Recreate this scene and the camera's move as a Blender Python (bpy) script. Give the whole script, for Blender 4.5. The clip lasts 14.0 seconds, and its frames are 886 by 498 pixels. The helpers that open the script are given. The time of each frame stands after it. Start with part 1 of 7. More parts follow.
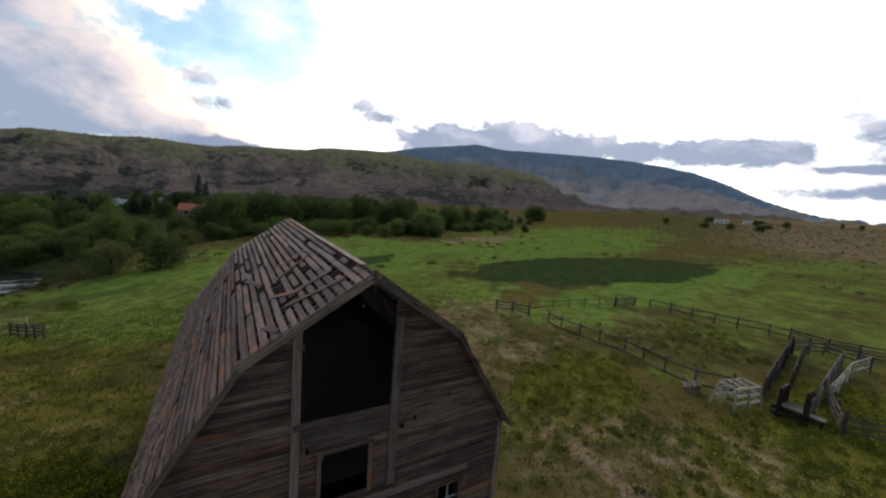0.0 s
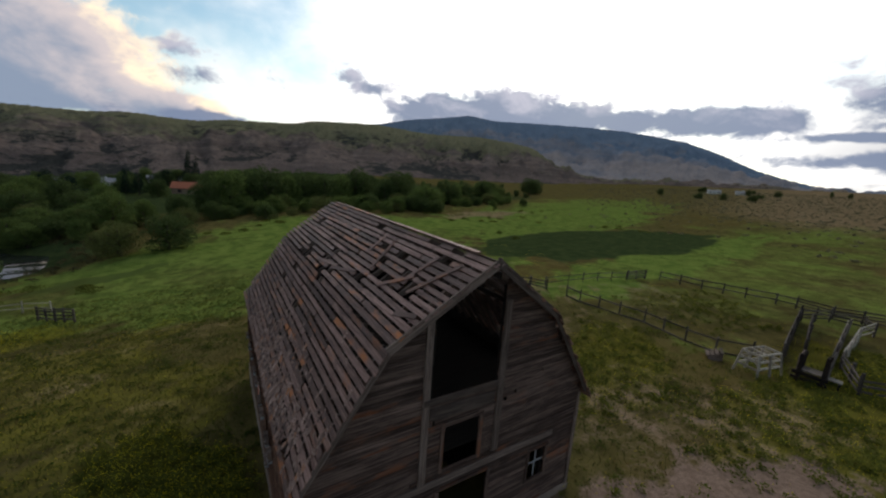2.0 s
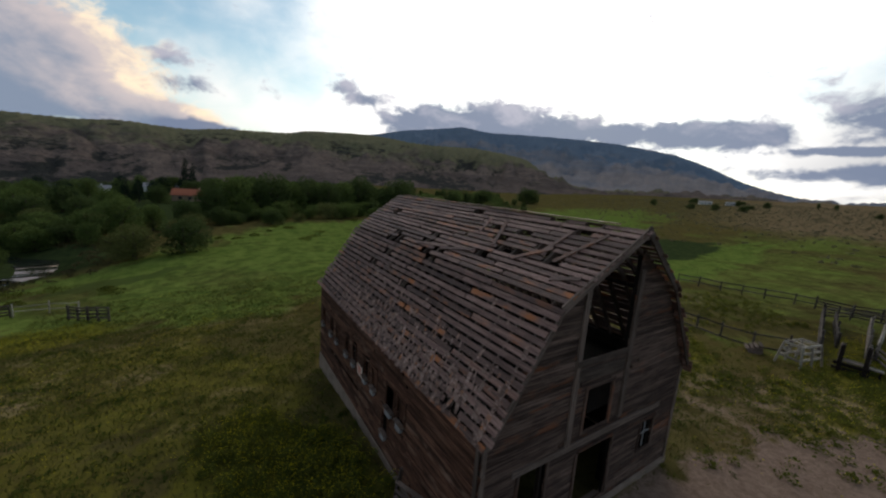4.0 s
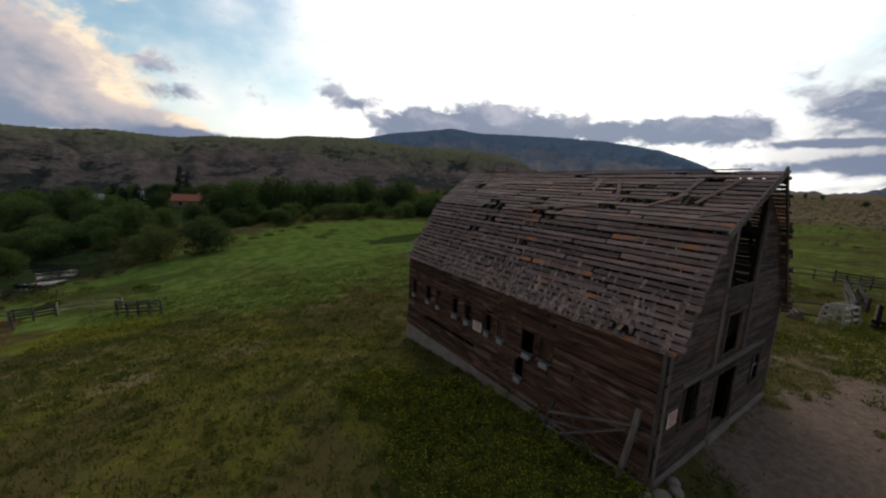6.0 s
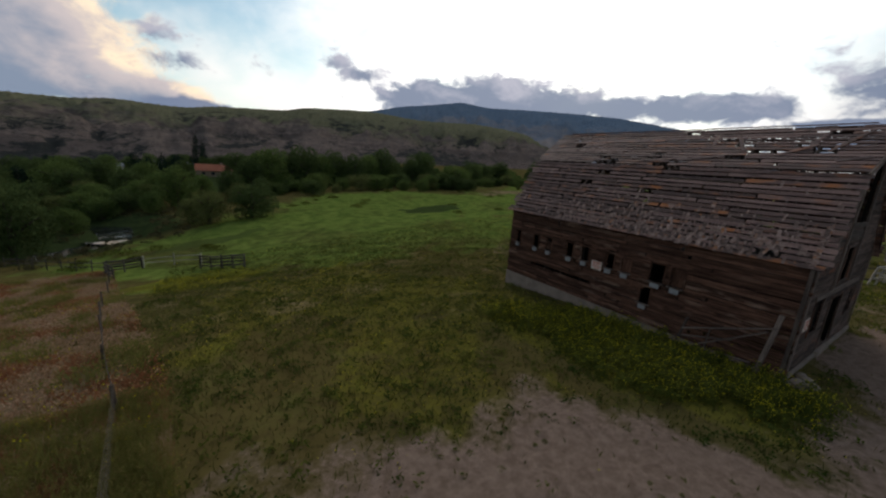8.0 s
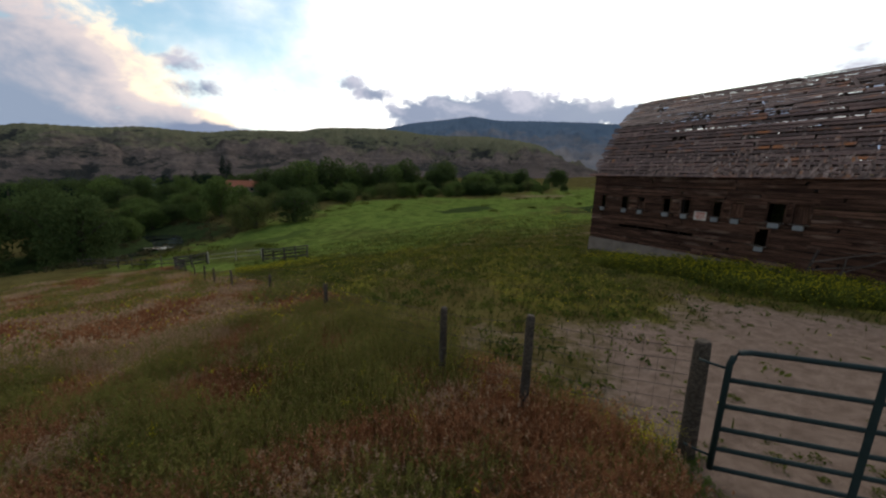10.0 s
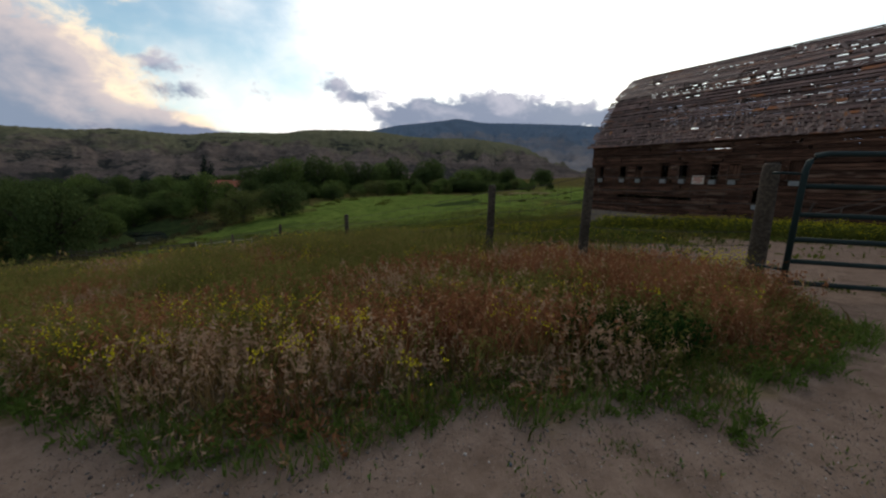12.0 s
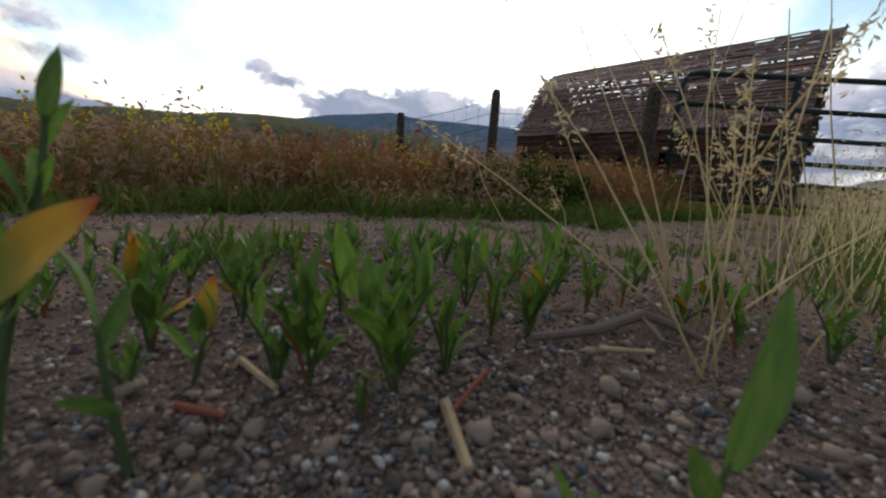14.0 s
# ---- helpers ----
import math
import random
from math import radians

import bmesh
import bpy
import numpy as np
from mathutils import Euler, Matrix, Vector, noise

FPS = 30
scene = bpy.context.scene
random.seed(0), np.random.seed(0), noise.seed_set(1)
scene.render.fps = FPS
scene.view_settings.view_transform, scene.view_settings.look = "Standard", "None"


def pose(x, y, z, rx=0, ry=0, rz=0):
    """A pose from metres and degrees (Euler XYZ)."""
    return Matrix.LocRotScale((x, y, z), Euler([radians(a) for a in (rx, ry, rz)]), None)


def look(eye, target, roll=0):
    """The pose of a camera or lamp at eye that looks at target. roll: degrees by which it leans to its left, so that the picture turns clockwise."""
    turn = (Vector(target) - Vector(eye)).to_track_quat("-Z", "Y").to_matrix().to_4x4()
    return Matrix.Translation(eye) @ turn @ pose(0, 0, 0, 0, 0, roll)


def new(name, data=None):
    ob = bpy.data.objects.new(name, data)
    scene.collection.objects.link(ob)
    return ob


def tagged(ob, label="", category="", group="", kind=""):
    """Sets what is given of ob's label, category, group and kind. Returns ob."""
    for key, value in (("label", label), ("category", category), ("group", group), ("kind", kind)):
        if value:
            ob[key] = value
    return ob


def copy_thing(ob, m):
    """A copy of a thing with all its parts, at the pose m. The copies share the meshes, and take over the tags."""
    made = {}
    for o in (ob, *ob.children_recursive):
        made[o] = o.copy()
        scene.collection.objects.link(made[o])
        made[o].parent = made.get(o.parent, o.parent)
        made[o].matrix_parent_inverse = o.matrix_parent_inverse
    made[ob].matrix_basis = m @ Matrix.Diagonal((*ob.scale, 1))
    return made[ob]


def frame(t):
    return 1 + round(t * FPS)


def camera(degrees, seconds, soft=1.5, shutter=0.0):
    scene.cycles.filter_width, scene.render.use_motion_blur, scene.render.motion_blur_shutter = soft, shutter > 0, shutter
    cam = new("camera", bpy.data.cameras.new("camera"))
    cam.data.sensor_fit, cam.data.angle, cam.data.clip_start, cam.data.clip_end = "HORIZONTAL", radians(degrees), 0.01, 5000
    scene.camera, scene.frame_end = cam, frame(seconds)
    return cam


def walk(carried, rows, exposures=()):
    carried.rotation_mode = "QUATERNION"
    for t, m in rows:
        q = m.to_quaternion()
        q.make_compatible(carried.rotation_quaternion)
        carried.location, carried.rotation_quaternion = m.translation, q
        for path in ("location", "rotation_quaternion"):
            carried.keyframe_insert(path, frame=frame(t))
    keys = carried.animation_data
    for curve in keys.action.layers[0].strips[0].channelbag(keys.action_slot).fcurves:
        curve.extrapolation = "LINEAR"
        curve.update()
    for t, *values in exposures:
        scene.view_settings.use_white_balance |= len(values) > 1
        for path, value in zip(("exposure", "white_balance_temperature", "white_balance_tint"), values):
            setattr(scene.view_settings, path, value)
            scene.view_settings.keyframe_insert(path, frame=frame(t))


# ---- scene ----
EXPOSURES = [(0.0, 0.46), (1.5, 0.18), (3.0, -0.03), (5.5, -0.1), (8.0, -0.1), (10.5, 0.25), (11.0, 0.13), (11.5, 0.05), (12.0, 0.0), (12.5, 0.12), (13.0, 0.52), (13.5, 0.22), (14.0, 0.3)]
cam = camera(101.9, 14.0, soft=2.2, shutter=0.12)
# a small wide lens, sharp from an arm's length on
cam.data.dof.use_dof, cam.data.dof.focus_distance, cam.data.dof.aperture_fstop = True, 0.9, 8.0
PATH = [
    (0, (1.699, -7.587, 10.119), (2.7174, -5.8868, 9.8522), 4.72),
    (0.5, (1.307, -7.380, 9.953), (2.3269, -5.6879, 9.6421), 4.67),
    (1, (0.701, -7.049, 10.054), (1.7248, -5.3612, 9.7295), 4.76),
    (1.5, (-0.112, -6.673, 10.160), (0.9429, -5.0071, 9.8255), 5.07),
    (2, (-0.984, -6.457, 10.296), (0.0635, -4.8020, 9.8922), 3.99),
    (2.5, (-2.053, -6.174, 10.407), (-0.9961, -4.5299, 9.9836), 3.56),
    (3, (-3.230, -5.873, 10.317), (-2.1493, -4.2337, 9.9358), 5.11),
    (5.5, (-7.467, -3.837, 7.518), (-6.3677, -2.2019, 7.1756), 2.80),
    (6, (-9.296, -3.598, 7.525), (-8.1796, -1.9729, 7.1892), 2.76),
    (6.5, (-10.831, -3.301, 7.285), (-9.7236, -1.6763, 6.9201), 4.50),
    (7, (-12.246, -3.035, 6.927), (-11.1353, -1.4114, 6.5656), 4.53),
    (7.5, (-13.664, -2.739, 6.611), (-12.5582, -1.1249, 6.1979), 3.58),
    (8, (-15.236, -2.522, 6.180), (-14.1547, -0.9037, 5.7182), 3.74),
    (10.5, (-19.655, -1.013, 2.833), (-18.6530, 0.6890, 2.5199), 1.10),
    (11, (-19.863, -0.955, 2.356), (-18.8281, 0.7487, 2.1966), 3.09),
    (11.5, (-19.993, -0.950, 2.094), (-18.9135, 0.7051, 1.7835), 0.25),
    (12, (-20.107, -1.027, 1.732), (-19.0282, 0.6133, 1.3517), 1.27),
    (12.5, (-20.155, -1.184, 1.358), (-19.0198, 0.4365, 1.0700), 1.27),
    (13, (-19.889, -1.187, 1.007), (-18.5721, 0.2933, 0.7315), 4.07),
    (13.2, (-19.948, -1.305, 0.855), (-18.6236, 0.1513, 0.5026), 5.81),
    (13.5, (-19.749, -1.190, 0.861), (-18.3800, 0.2159, 0.4554), 3.70),
    (14, (-19.746, -1.186, 0.862), (-18.3770, 0.2199, 0.4764), 3.91),
]
walk(cam, [(t, look(eye, target, roll)) for t, eye, target, roll in PATH], EXPOSURES)

# ---------------------------------------------------------------- sky and sun
SUN_AZ, SUN_EL = 48.0, 24.0


class Nodes:
    """Small helper to chain nodes of one tree."""

    def __init__(self, tree):
        self.t = tree
        tree.nodes.clear()

    def add(self, kind):
        return self.t.nodes.new(kind)

    def link(self, a, b):
        self.t.links.new(a, b)

    def put(self, sock, v):
        if isinstance(v, bpy.types.NodeSocket):
            self.link(v, sock)
        elif isinstance(v, (tuple, list)) and len(v) == 3 and sock.type == "RGBA":
            sock.default_value = (*v, 1)
        else:
            sock.default_value = v

    def math(self, op, a, b=0.0, c=0.0, clamp=False):
        n = self.add("ShaderNodeMath")
        n.operation, n.use_clamp = op, clamp
        for s, v in zip(n.inputs, (a, b, c)):
            self.put(s, v)
        return n.outputs[0]

    def mix(self, f, a, b, blend="MIX"):
        n = self.add("ShaderNodeMix")
        n.data_type, n.blend_type = "RGBA", blend
        self.put(n.inputs[0], f)
        self.put(n.inputs[6], a)
        self.put(n.inputs[7], b)
        return n.outputs[2]

    def noise(self, vec, scale, detail=4.0, rough=0.55, dist=0.0):
        n = self.add("ShaderNodeTexNoise")
        if vec is not None:
            self.link(vec, n.inputs["Vector"])
        n.inputs["Scale"].default_value = scale
        n.inputs["Detail"].default_value = detail
        n.inputs["Roughness"].default_value = rough
        n.inputs["Distortion"].default_value = dist
        return n.outputs[0]

    def ramp(self, fac, lo, hi, a=0.0, b=1.0):
        n = self.add("ShaderNodeMapRange")
        n.interpolation_type = "SMOOTHSTEP"
        self.put(n.inputs[0], fac)
        n.inputs[1].default_value, n.inputs[2].default_value = lo, hi
        n.inputs[3].default_value, n.inputs[4].default_value = a, b
        return n.outputs[0]

    def scaled(self, vec, s, offset=None):
        n = self.add("ShaderNodeMapping")
        self.link(vec, n.inputs[0])
        n.inputs["Scale"].default_value = s
        if offset is not None:
            self.link(offset, n.inputs["Location"])
        return n.outputs[0]


def build_world():
    w = bpy.data.worlds.new("sky")
    w.use_nodes = True
    scene.world = w
    N = Nodes(w.node_tree)
    co = N.add("ShaderNodeTexCoord").outputs["Generated"]
    sep = N.add("ShaderNodeSeparateXYZ")
    N.link(co, sep.inputs[0])
    X, Y, Z = sep.outputs
    az = N.math("MULTIPLY", N.math("ARCTAN2", X, Y), 57.2958)
    el = N.math("MULTIPLY", N.math("ARCSINE", Z), 57.2958)

    def spot(a0, e0, sa, se):
        da = N.math("DIVIDE", N.math("SUBTRACT", az, a0), sa)
        de = N.math("DIVIDE", N.math("SUBTRACT", el, e0), se)
        q = N.math("ADD", N.math("MULTIPLY", da, da), N.math("MULTIPLY", de, de))
        return N.math("EXPONENT", N.math("MULTIPLY", q, -1.0))

    def most(*s):
        out = s[0]
        for v in s[1:]:
            out = N.math("MAXIMUM", out, v)
        return out

    sky = N.add("ShaderNodeTexSky")
    sky.sky_type = "NISHITA"
    sky.sun_disc = False
    sky.sun_elevation, sky.sun_rotation = radians(SUN_EL), radians(SUN_AZ)
    sky.air_density, sky.dust_density, sky.ozone_density = 1.2, 1.0, 1.5
    blue = N.mix(1.0, sky.outputs[0], (0.12, 0.135, 0.13), "MULTIPLY")

    wide = N.scaled(co, (1.0, 1.0, 2.4))
    big = N.noise(wide, 2.2, 7.0, 0.55, 0.3)
    fine = N.noise(wide, 9.0, 8.0, 0.6, 0.2)
    flat = N.add("ShaderNodeCombineXYZ")
    N.link(N.math("MULTIPLY", az, 0.1), flat.inputs[0])
    N.link(N.math("MULTIPLY", el, 0.15), flat.inputs[1])
    puffs = N.noise(flat.outputs[0], 2.0, 8.0, 0.58, 0.35)
    wisps = N.noise(flat.outputs[0], 4.5, 7.0, 0.6, 0.5)
    heaps = N.noise(flat.outputs[0], 0.9, 5.0, 0.5, 0.2)
    # thin bright cloud veil in front of the low sun
    veil = most(spot(46, 30, 38, 28), spot(34, 7, 44, 9), spot(84, 6, 26, 10), N.math("MULTIPLY", spot(25, 50, 70, 24), 0.6))
    veil = N.math("ADD", veil, N.math("MULTIPLY", N.math("SUBTRACT", heaps, 0.5), 1.3))
    veil = N.math("ADD", veil, N.math("MULTIPLY", N.math("SUBTRACT", puffs, 0.5), 0.5))
    glow = N.math("ADD", 1.02, N.math("MULTIPLY", spot(50, 26, 36, 24), 1.1))
    white = N.mix(1.0, (1.0, 0.98, 0.95), glow, "MULTIPLY")
    c = N.mix(N.ramp(veil, -0.05, 0.95), blue, white)
    # broken grey cloud over the rest of the sky
    rest = N.ramp(N.math("ADD", big, N.math("MULTIPLY", N.math("SUBTRACT", fine, 0.5), 0.4)), 0.46, 0.6)
    away = N.ramp(most(spot(30, 22, 62, 34), 0.0), 0.25, 0.6, 1.0, 0.0)
    c = N.mix(N.math("MULTIPLY", rest, away), c, (0.42, 0.43, 0.47))
    # warm-lit cumulus
    heap = most(spot(-15, 9, 11, 8.0), spot(-6, 5.8, 9, 2.4), spot(-26, 10, 14, 14), spot(-21, 20, 11, 9), N.math("MULTIPLY", spot(-9, 22, 6, 4), 0.9))
    m = N.ramp(N.math("ADD", N.math("MULTIPLY", heap, 0.75), N.math("MULTIPLY", N.math("SUBTRACT", puffs, 0.5), 1.1)), 0.18, 0.46)
    shade = N.math("ADD", N.math("MULTIPLY", N.math("SUBTRACT", el, 10.0), 0.06), N.math("MULTIPLY", N.math("SUBTRACT", heaps, 0.5), 3.2))
    shade = N.math("ADD", shade, N.math("MULTIPLY", N.math("SUBTRACT", puffs, 0.5), 1.6))
    shade = N.math("ADD", shade, N.math("MULTIPLY", N.math("ADD", az, 13.5), 0.10))
    shade = N.math("SUBTRACT", shade, N.ramp(el, 4.0, 9.5, 1.0, 0.0))
    puff = N.mix(N.ramp(shade, -0.9, 0.3), (0.26, 0.32, 0.43), (0.68, 0.60, 0.60))
    puff = N.mix(N.ramp(shade, 0.2, 0.8), puff, (1.2, 0.98, 0.72))
    c = N.mix(m, c, puff)
    # lavender banks above the mountains
    bank = most(spot(31, 8.8, 8, 3.2), spot(39, 9.6, 9, 3.0), spot(47, 8.6, 10, 2.6), N.math("MULTIPLY", most(spot(16.8, 12.6, 2.6, 1.0), spot(20.2, 11.5, 3.4, 1.2)), 0.62), spot(66, 8.6, 10, 1.7),
                N.math("MULTIPLY", spot(83, 10.0, 6, 2.6), 0.72), spot(86, 4.2, 12, 0.9), spot(-1, 4.8, 6, 1.0), spot(100, 9, 12, 5), spot(57, 8.6, 6, 1.6), spot(80, 6.6, 5, 0.5), N.math("MULTIPLY", most(spot(-3.5, 12.5, 3.2, 1.3), spot(-2, 10, 3.0, 1.2)), 0.42))
    rough = N.math("ADD", N.math("MULTIPLY", N.math("SUBTRACT", puffs, 0.5), 1.3), N.math("MULTIPLY", N.math("SUBTRACT", wisps, 0.5), 0.7))
    m2 = N.ramp(N.math("ADD", N.math("MULTIPLY", bank, 0.95), rough), 0.12, 0.5)
    lit = N.math("ADD", puffs, N.math("MULTIPLY", N.math("SUBTRACT", el, 9.8), 0.05))
    tone = N.mix(N.ramp(lit, 0.44, 0.78), (0.20, 0.25, 0.37), (0.50, 0.50, 0.60))
    c = N.mix(N.math("MULTIPLY", m2, 0.94), c, tone)
    bg = N.add("ShaderNodeBackground")
    N.link(c, bg.inputs[0])
    bg.inputs[1].default_value = 1.0
    out = N.add("ShaderNodeOutputWorld")
    N.link(bg.outputs[0], out.inputs[0])


build_world()
sun = new("sun", bpy.data.lights.new("sun", "SUN"))
sun.data.energy, sun.data.angle, sun.data.color = 0.9, radians(40), (1.0, 0.90, 0.76)
sun_dir = Vector((math.sin(radians(SUN_AZ)) * math.cos(radians(SUN_EL)), math.cos(radians(SUN_AZ)) * math.cos(radians(SUN_EL)), math.sin(radians(SUN_EL))))
sun.matrix_world = look(sun_dir * 100, (0, 0, 0))

# ---------------------------------------------------------------- materials
def material(name, build, rough=0.85, metallic=0.0, gloss=0.2):
    m = bpy.data.materials.new(name)
    m.use_nodes = True
    N = Nodes(m.node_tree)
    out = N.add("ShaderNodeOutputMaterial")
    b = N.add("ShaderNodeBsdfPrincipled")
    N.link(b.outputs[0], out.inputs[0])
    b.inputs["Roughness"].default_value = rough
    b.inputs["Metallic"].default_value = metallic
    b.inputs["Specular IOR Level"].default_value = gloss
    build(N, b)
    return m


def bump(N, b, height, strength, distance):
    n = N.add("ShaderNodeBump")
    n.inputs["Strength"].default_value, n.inputs["Distance"].default_value = strength, distance
    N.link(height, n.inputs["Height"])
    N.link(n.outputs[0], b.inputs["Normal"])


def wood(name, dark, light, odd, odd_share, per_object=True, rough=0.9, gloss=0.15):
    """Weathered timber with its grain along local x; odd: colour of the stained pieces."""

    def build(N, b):
        co = N.add("ShaderNodeTexCoord").outputs["Object"]
        if per_object:
            rnd = N.add("ShaderNodeObjectInfo").outputs["Random"]
        else:
            rnd = N.add("ShaderNodeNewGeometry").outputs["Random Per Island"]
        shift = N.add("ShaderNodeCombineXYZ")
        N.put(shift.inputs[0], N.math("MULTIPLY", rnd, 71.0))
        N.put(shift.inputs[1], N.math("MULTIPLY", rnd, 37.0))
        grain = N.noise(N.scaled(co, (0.9, 34.0, 34.0), shift.outputs[0]), 1.0, 6.0, 0.7)
        stain = N.noise(N.scaled(co, (1.1, 3.0, 3.0), shift.outputs[0]), 1.0, 3.0, 0.6)
        c = N.mix(N.ramp(grain, 0.36, 0.66), dark, light)
        tone = N.math("ADD", 0.5, N.math("MULTIPLY", N.math("FRACT", N.math("MULTIPLY", rnd, 13.7)), 0.85))
        c = N.mix(1.0, c, tone, "MULTIPLY")
        f = N.math("MULTIPLY", N.ramp(stain, 0.45, 0.68), N.ramp(N.math("FRACT", N.math("MULTIPLY", rnd, 7.3)), 1.0 - odd_share, 1.0))
        c = N.mix(N.math("MULTIPLY", f, 0.85), c, odd)
        c = N.mix(N.ramp(stain, 0.55, 0.3, 0.0, 0.45), c, tuple(v * 0.4 for v in dark))
        N.link(c, b.inputs["Base Color"])
        bump(N, b, grain, 0.8, 0.012)

    return material(name, build, rough, 0.0, gloss)


def plain(name, colour, rough=0.7, metallic=0.0, vary=0.25, scale=6.0):
    def build(N, b):
        co = N.add("ShaderNodeTexCoord").outputs["Object"]
        n = N.noise(co, scale, 5.0, 0.6)
        n2 = N.noise(co, scale * 7, 4.0, 0.6)
        v = N.math("ADD", N.math("MULTIPLY", N.math("SUBTRACT", n, 0.5), 2 * vary), N.math("MULTIPLY", N.math("SUBTRACT", n2, 0.5), vary))
        N.link(N.mix(1.0, colour, N.math("ADD", v, 1.0), "MULTIPLY"), b.inputs["Base Color"])
        bump(N, b, n2, 0.25, 0.01)

    return material(name, build, rough, metallic)


def leafy(name, a, b_, tip=None, island=True, rough=0.7, thin=0.38):
    """Foliage: colour differs from leaf to leaf; some light passes through."""

    def build(N, b):
        g = N.add("ShaderNodeNewGeometry")
        rnd = g.outputs["Random Per Island"] if island else N.add("ShaderNodeObjectInfo").outputs["Random"]
        co = N.add("ShaderNodeTexCoord").outputs["Object"]
        blot = N.math("ADD", N.math("MULTIPLY", N.noise(co, 0.3, 3.0), 0.5), N.math("MULTIPLY", N.noise(co, 1.1, 3.0), 0.5))
        c = N.mix(N.math("ADD", N.math("MULTIPLY", rnd, 0.5), N.math("MULTIPLY", N.ramp(blot, 0.4, 0.6), 0.5)), a, b_)
        if tip:
            c = N.mix(N.ramp(rnd, 0.8, 1.0), c, tip)
        N.link(c, b.inputs["Base Color"])
        tr = N.add("ShaderNodeBsdfTranslucent")
        N.link(c, tr.inputs[0])
        mx = N.add("ShaderNodeMixShader")
        mx.inputs[0].default_value = thin
        N.link(b.outputs[0], mx.inputs[1])
        N.link(tr.outputs[0], mx.inputs[2])
        out = [n for n in N.t.nodes if n.type == "OUTPUT_MATERIAL"][0]
        N.link(mx.outputs[0], out.inputs[0])

    return material(name, build, rough, 0.0, 0.0)


ROOF_WOOD = wood("weathered roof board", (0.100, 0.054, 0.044), (0.265, 0.163, 0.136), (0.40, 0.13, 0.034), 0.45, True, 0.65, 0.3)
SHINGLE = wood("curled shingle", (0.14, 0.085, 0.068), (0.36, 0.255, 0.215), (0.36, 0.13, 0.040), 0.45)
SHINGLE_BITS = wood("broken shingle bits", (0.14, 0.085, 0.068), (0.38, 0.275, 0.235), (0.36, 0.13, 0.040), 0.4, False)
SIDE_WOOD = wood("dark side siding", (0.024, 0.010, 0.007), (0.165, 0.080, 0.050), (0.23, 0.145, 0.105), 0.4)
GABLE_WOOD = wood("grey gable siding", (0.036, 0.021, 0.017), (0.158, 0.107, 0.085), (0.20, 0.07, 0.030), 0.4)
FRAME_WOOD = wood("old timber", (0.075, 0.053, 0.043), (0.20, 0.15, 0.125), (0.09, 0.055, 0.03), 0.2)
# near-black: shade of the barn's inside put into colour; also dark ramp timbers
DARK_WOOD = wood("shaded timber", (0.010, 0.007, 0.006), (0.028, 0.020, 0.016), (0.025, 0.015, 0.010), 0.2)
# blacker still: the unlit inside is put into the floors' colour
GLOOM_WOOD = wood("black dirty timber", (0.006, 0.005, 0.004), (0.018, 0.013, 0.010), (0.015, 0.01, 0.008), 0.2)
FENCE_WOOD = wood("fence rail", (0.045, 0.036, 0.03), (0.12, 0.10, 0.088), (0.07, 0.06, 0.04), 0.3)
PALE_WOOD = wood("bleached timber", (0.26, 0.22, 0.18), (0.52, 0.47, 0.40), (0.26, 0.21, 0.16), 0.3)
GREY_PLANK = wood("grey plank", (0.10, 0.082, 0.07), (0.24, 0.205, 0.18), (0.12, 0.09, 0.07), 0.3)
POST_WOOD = wood("round post", (0.048, 0.036, 0.026), (0.125, 0.095, 0.072), (0.06, 0.05, 0.03), 0.4)
CONCRETE = plain("old concrete", (0.215, 0.165, 0.132), 0.95, 0, 0.55, 2.2)
SIGN_WHITE = plain("faded sign board", (0.62, 0.50, 0.42), 0.7, 0, 0.15, 5)
SIGN_RED = plain("faded red print", (0.45, 0.12, 0.08), 0.7, 0, 0.2, 9)
GATE_STEEL = plain("green painted tube", (0.014, 0.026, 0.025), 0.6, 0.0, 0.35, 14)
WIRE = plain("rusty wire", (0.09, 0.075, 0.065), 0.6, 0.6, 0.2, 20)
GREY_PAINT = plain("weathered grey paint", (0.26, 0.25, 0.25), 0.8, 0, 0.25, 6)

# ---------------------------------------------------------------- helpers for meshes
def raw_mesh(name, verts, faces, mat, smooth=False):
    me = bpy.data.meshes.new(name)
    me.from_pydata([tuple(v) for v in verts], [], faces)
    me.materials.append(mat)
    if smooth:
        me.polygons.foreach_set("use_smooth", [True] * len(me.polygons))
    return me


def array_mesh(name, verts, loops, size, mat, smooth=False):
    """A mesh from numpy arrays, all faces with the same number of corners."""
    me = bpy.data.meshes.new(name)
    count = len(loops) // size
    me.vertices.add(len(verts))
    me.vertices.foreach_set("co", np.asarray(verts, np.float32).ravel())
    me.loops.add(len(loops))
    me.loops.foreach_set("vertex_index", np.asarray(loops, np.int32))
    me.polygons.add(count)
    me.polygons.foreach_set("loop_start", np.arange(0, len(loops), size, dtype=np.int32))
    if smooth:
        me.polygons.foreach_set("use_smooth", np.ones(count, dtype=bool))
    me.update(calc_edges=True)
    me.materials.append(mat)
    return me


def child(name, me, parent, m=None, label=""):
    ob = new(name, me)
    ob.parent = parent
    if m is not None:
        ob.matrix_basis = m
    return tagged(ob, label)


def part(name, bm, mat, parent, label=""):
    me = bpy.data.meshes.new(name)
    bm.to_mesh(me)
    bm.free()
    me.materials.append(mat)
    return child(name, me, parent, None, label)


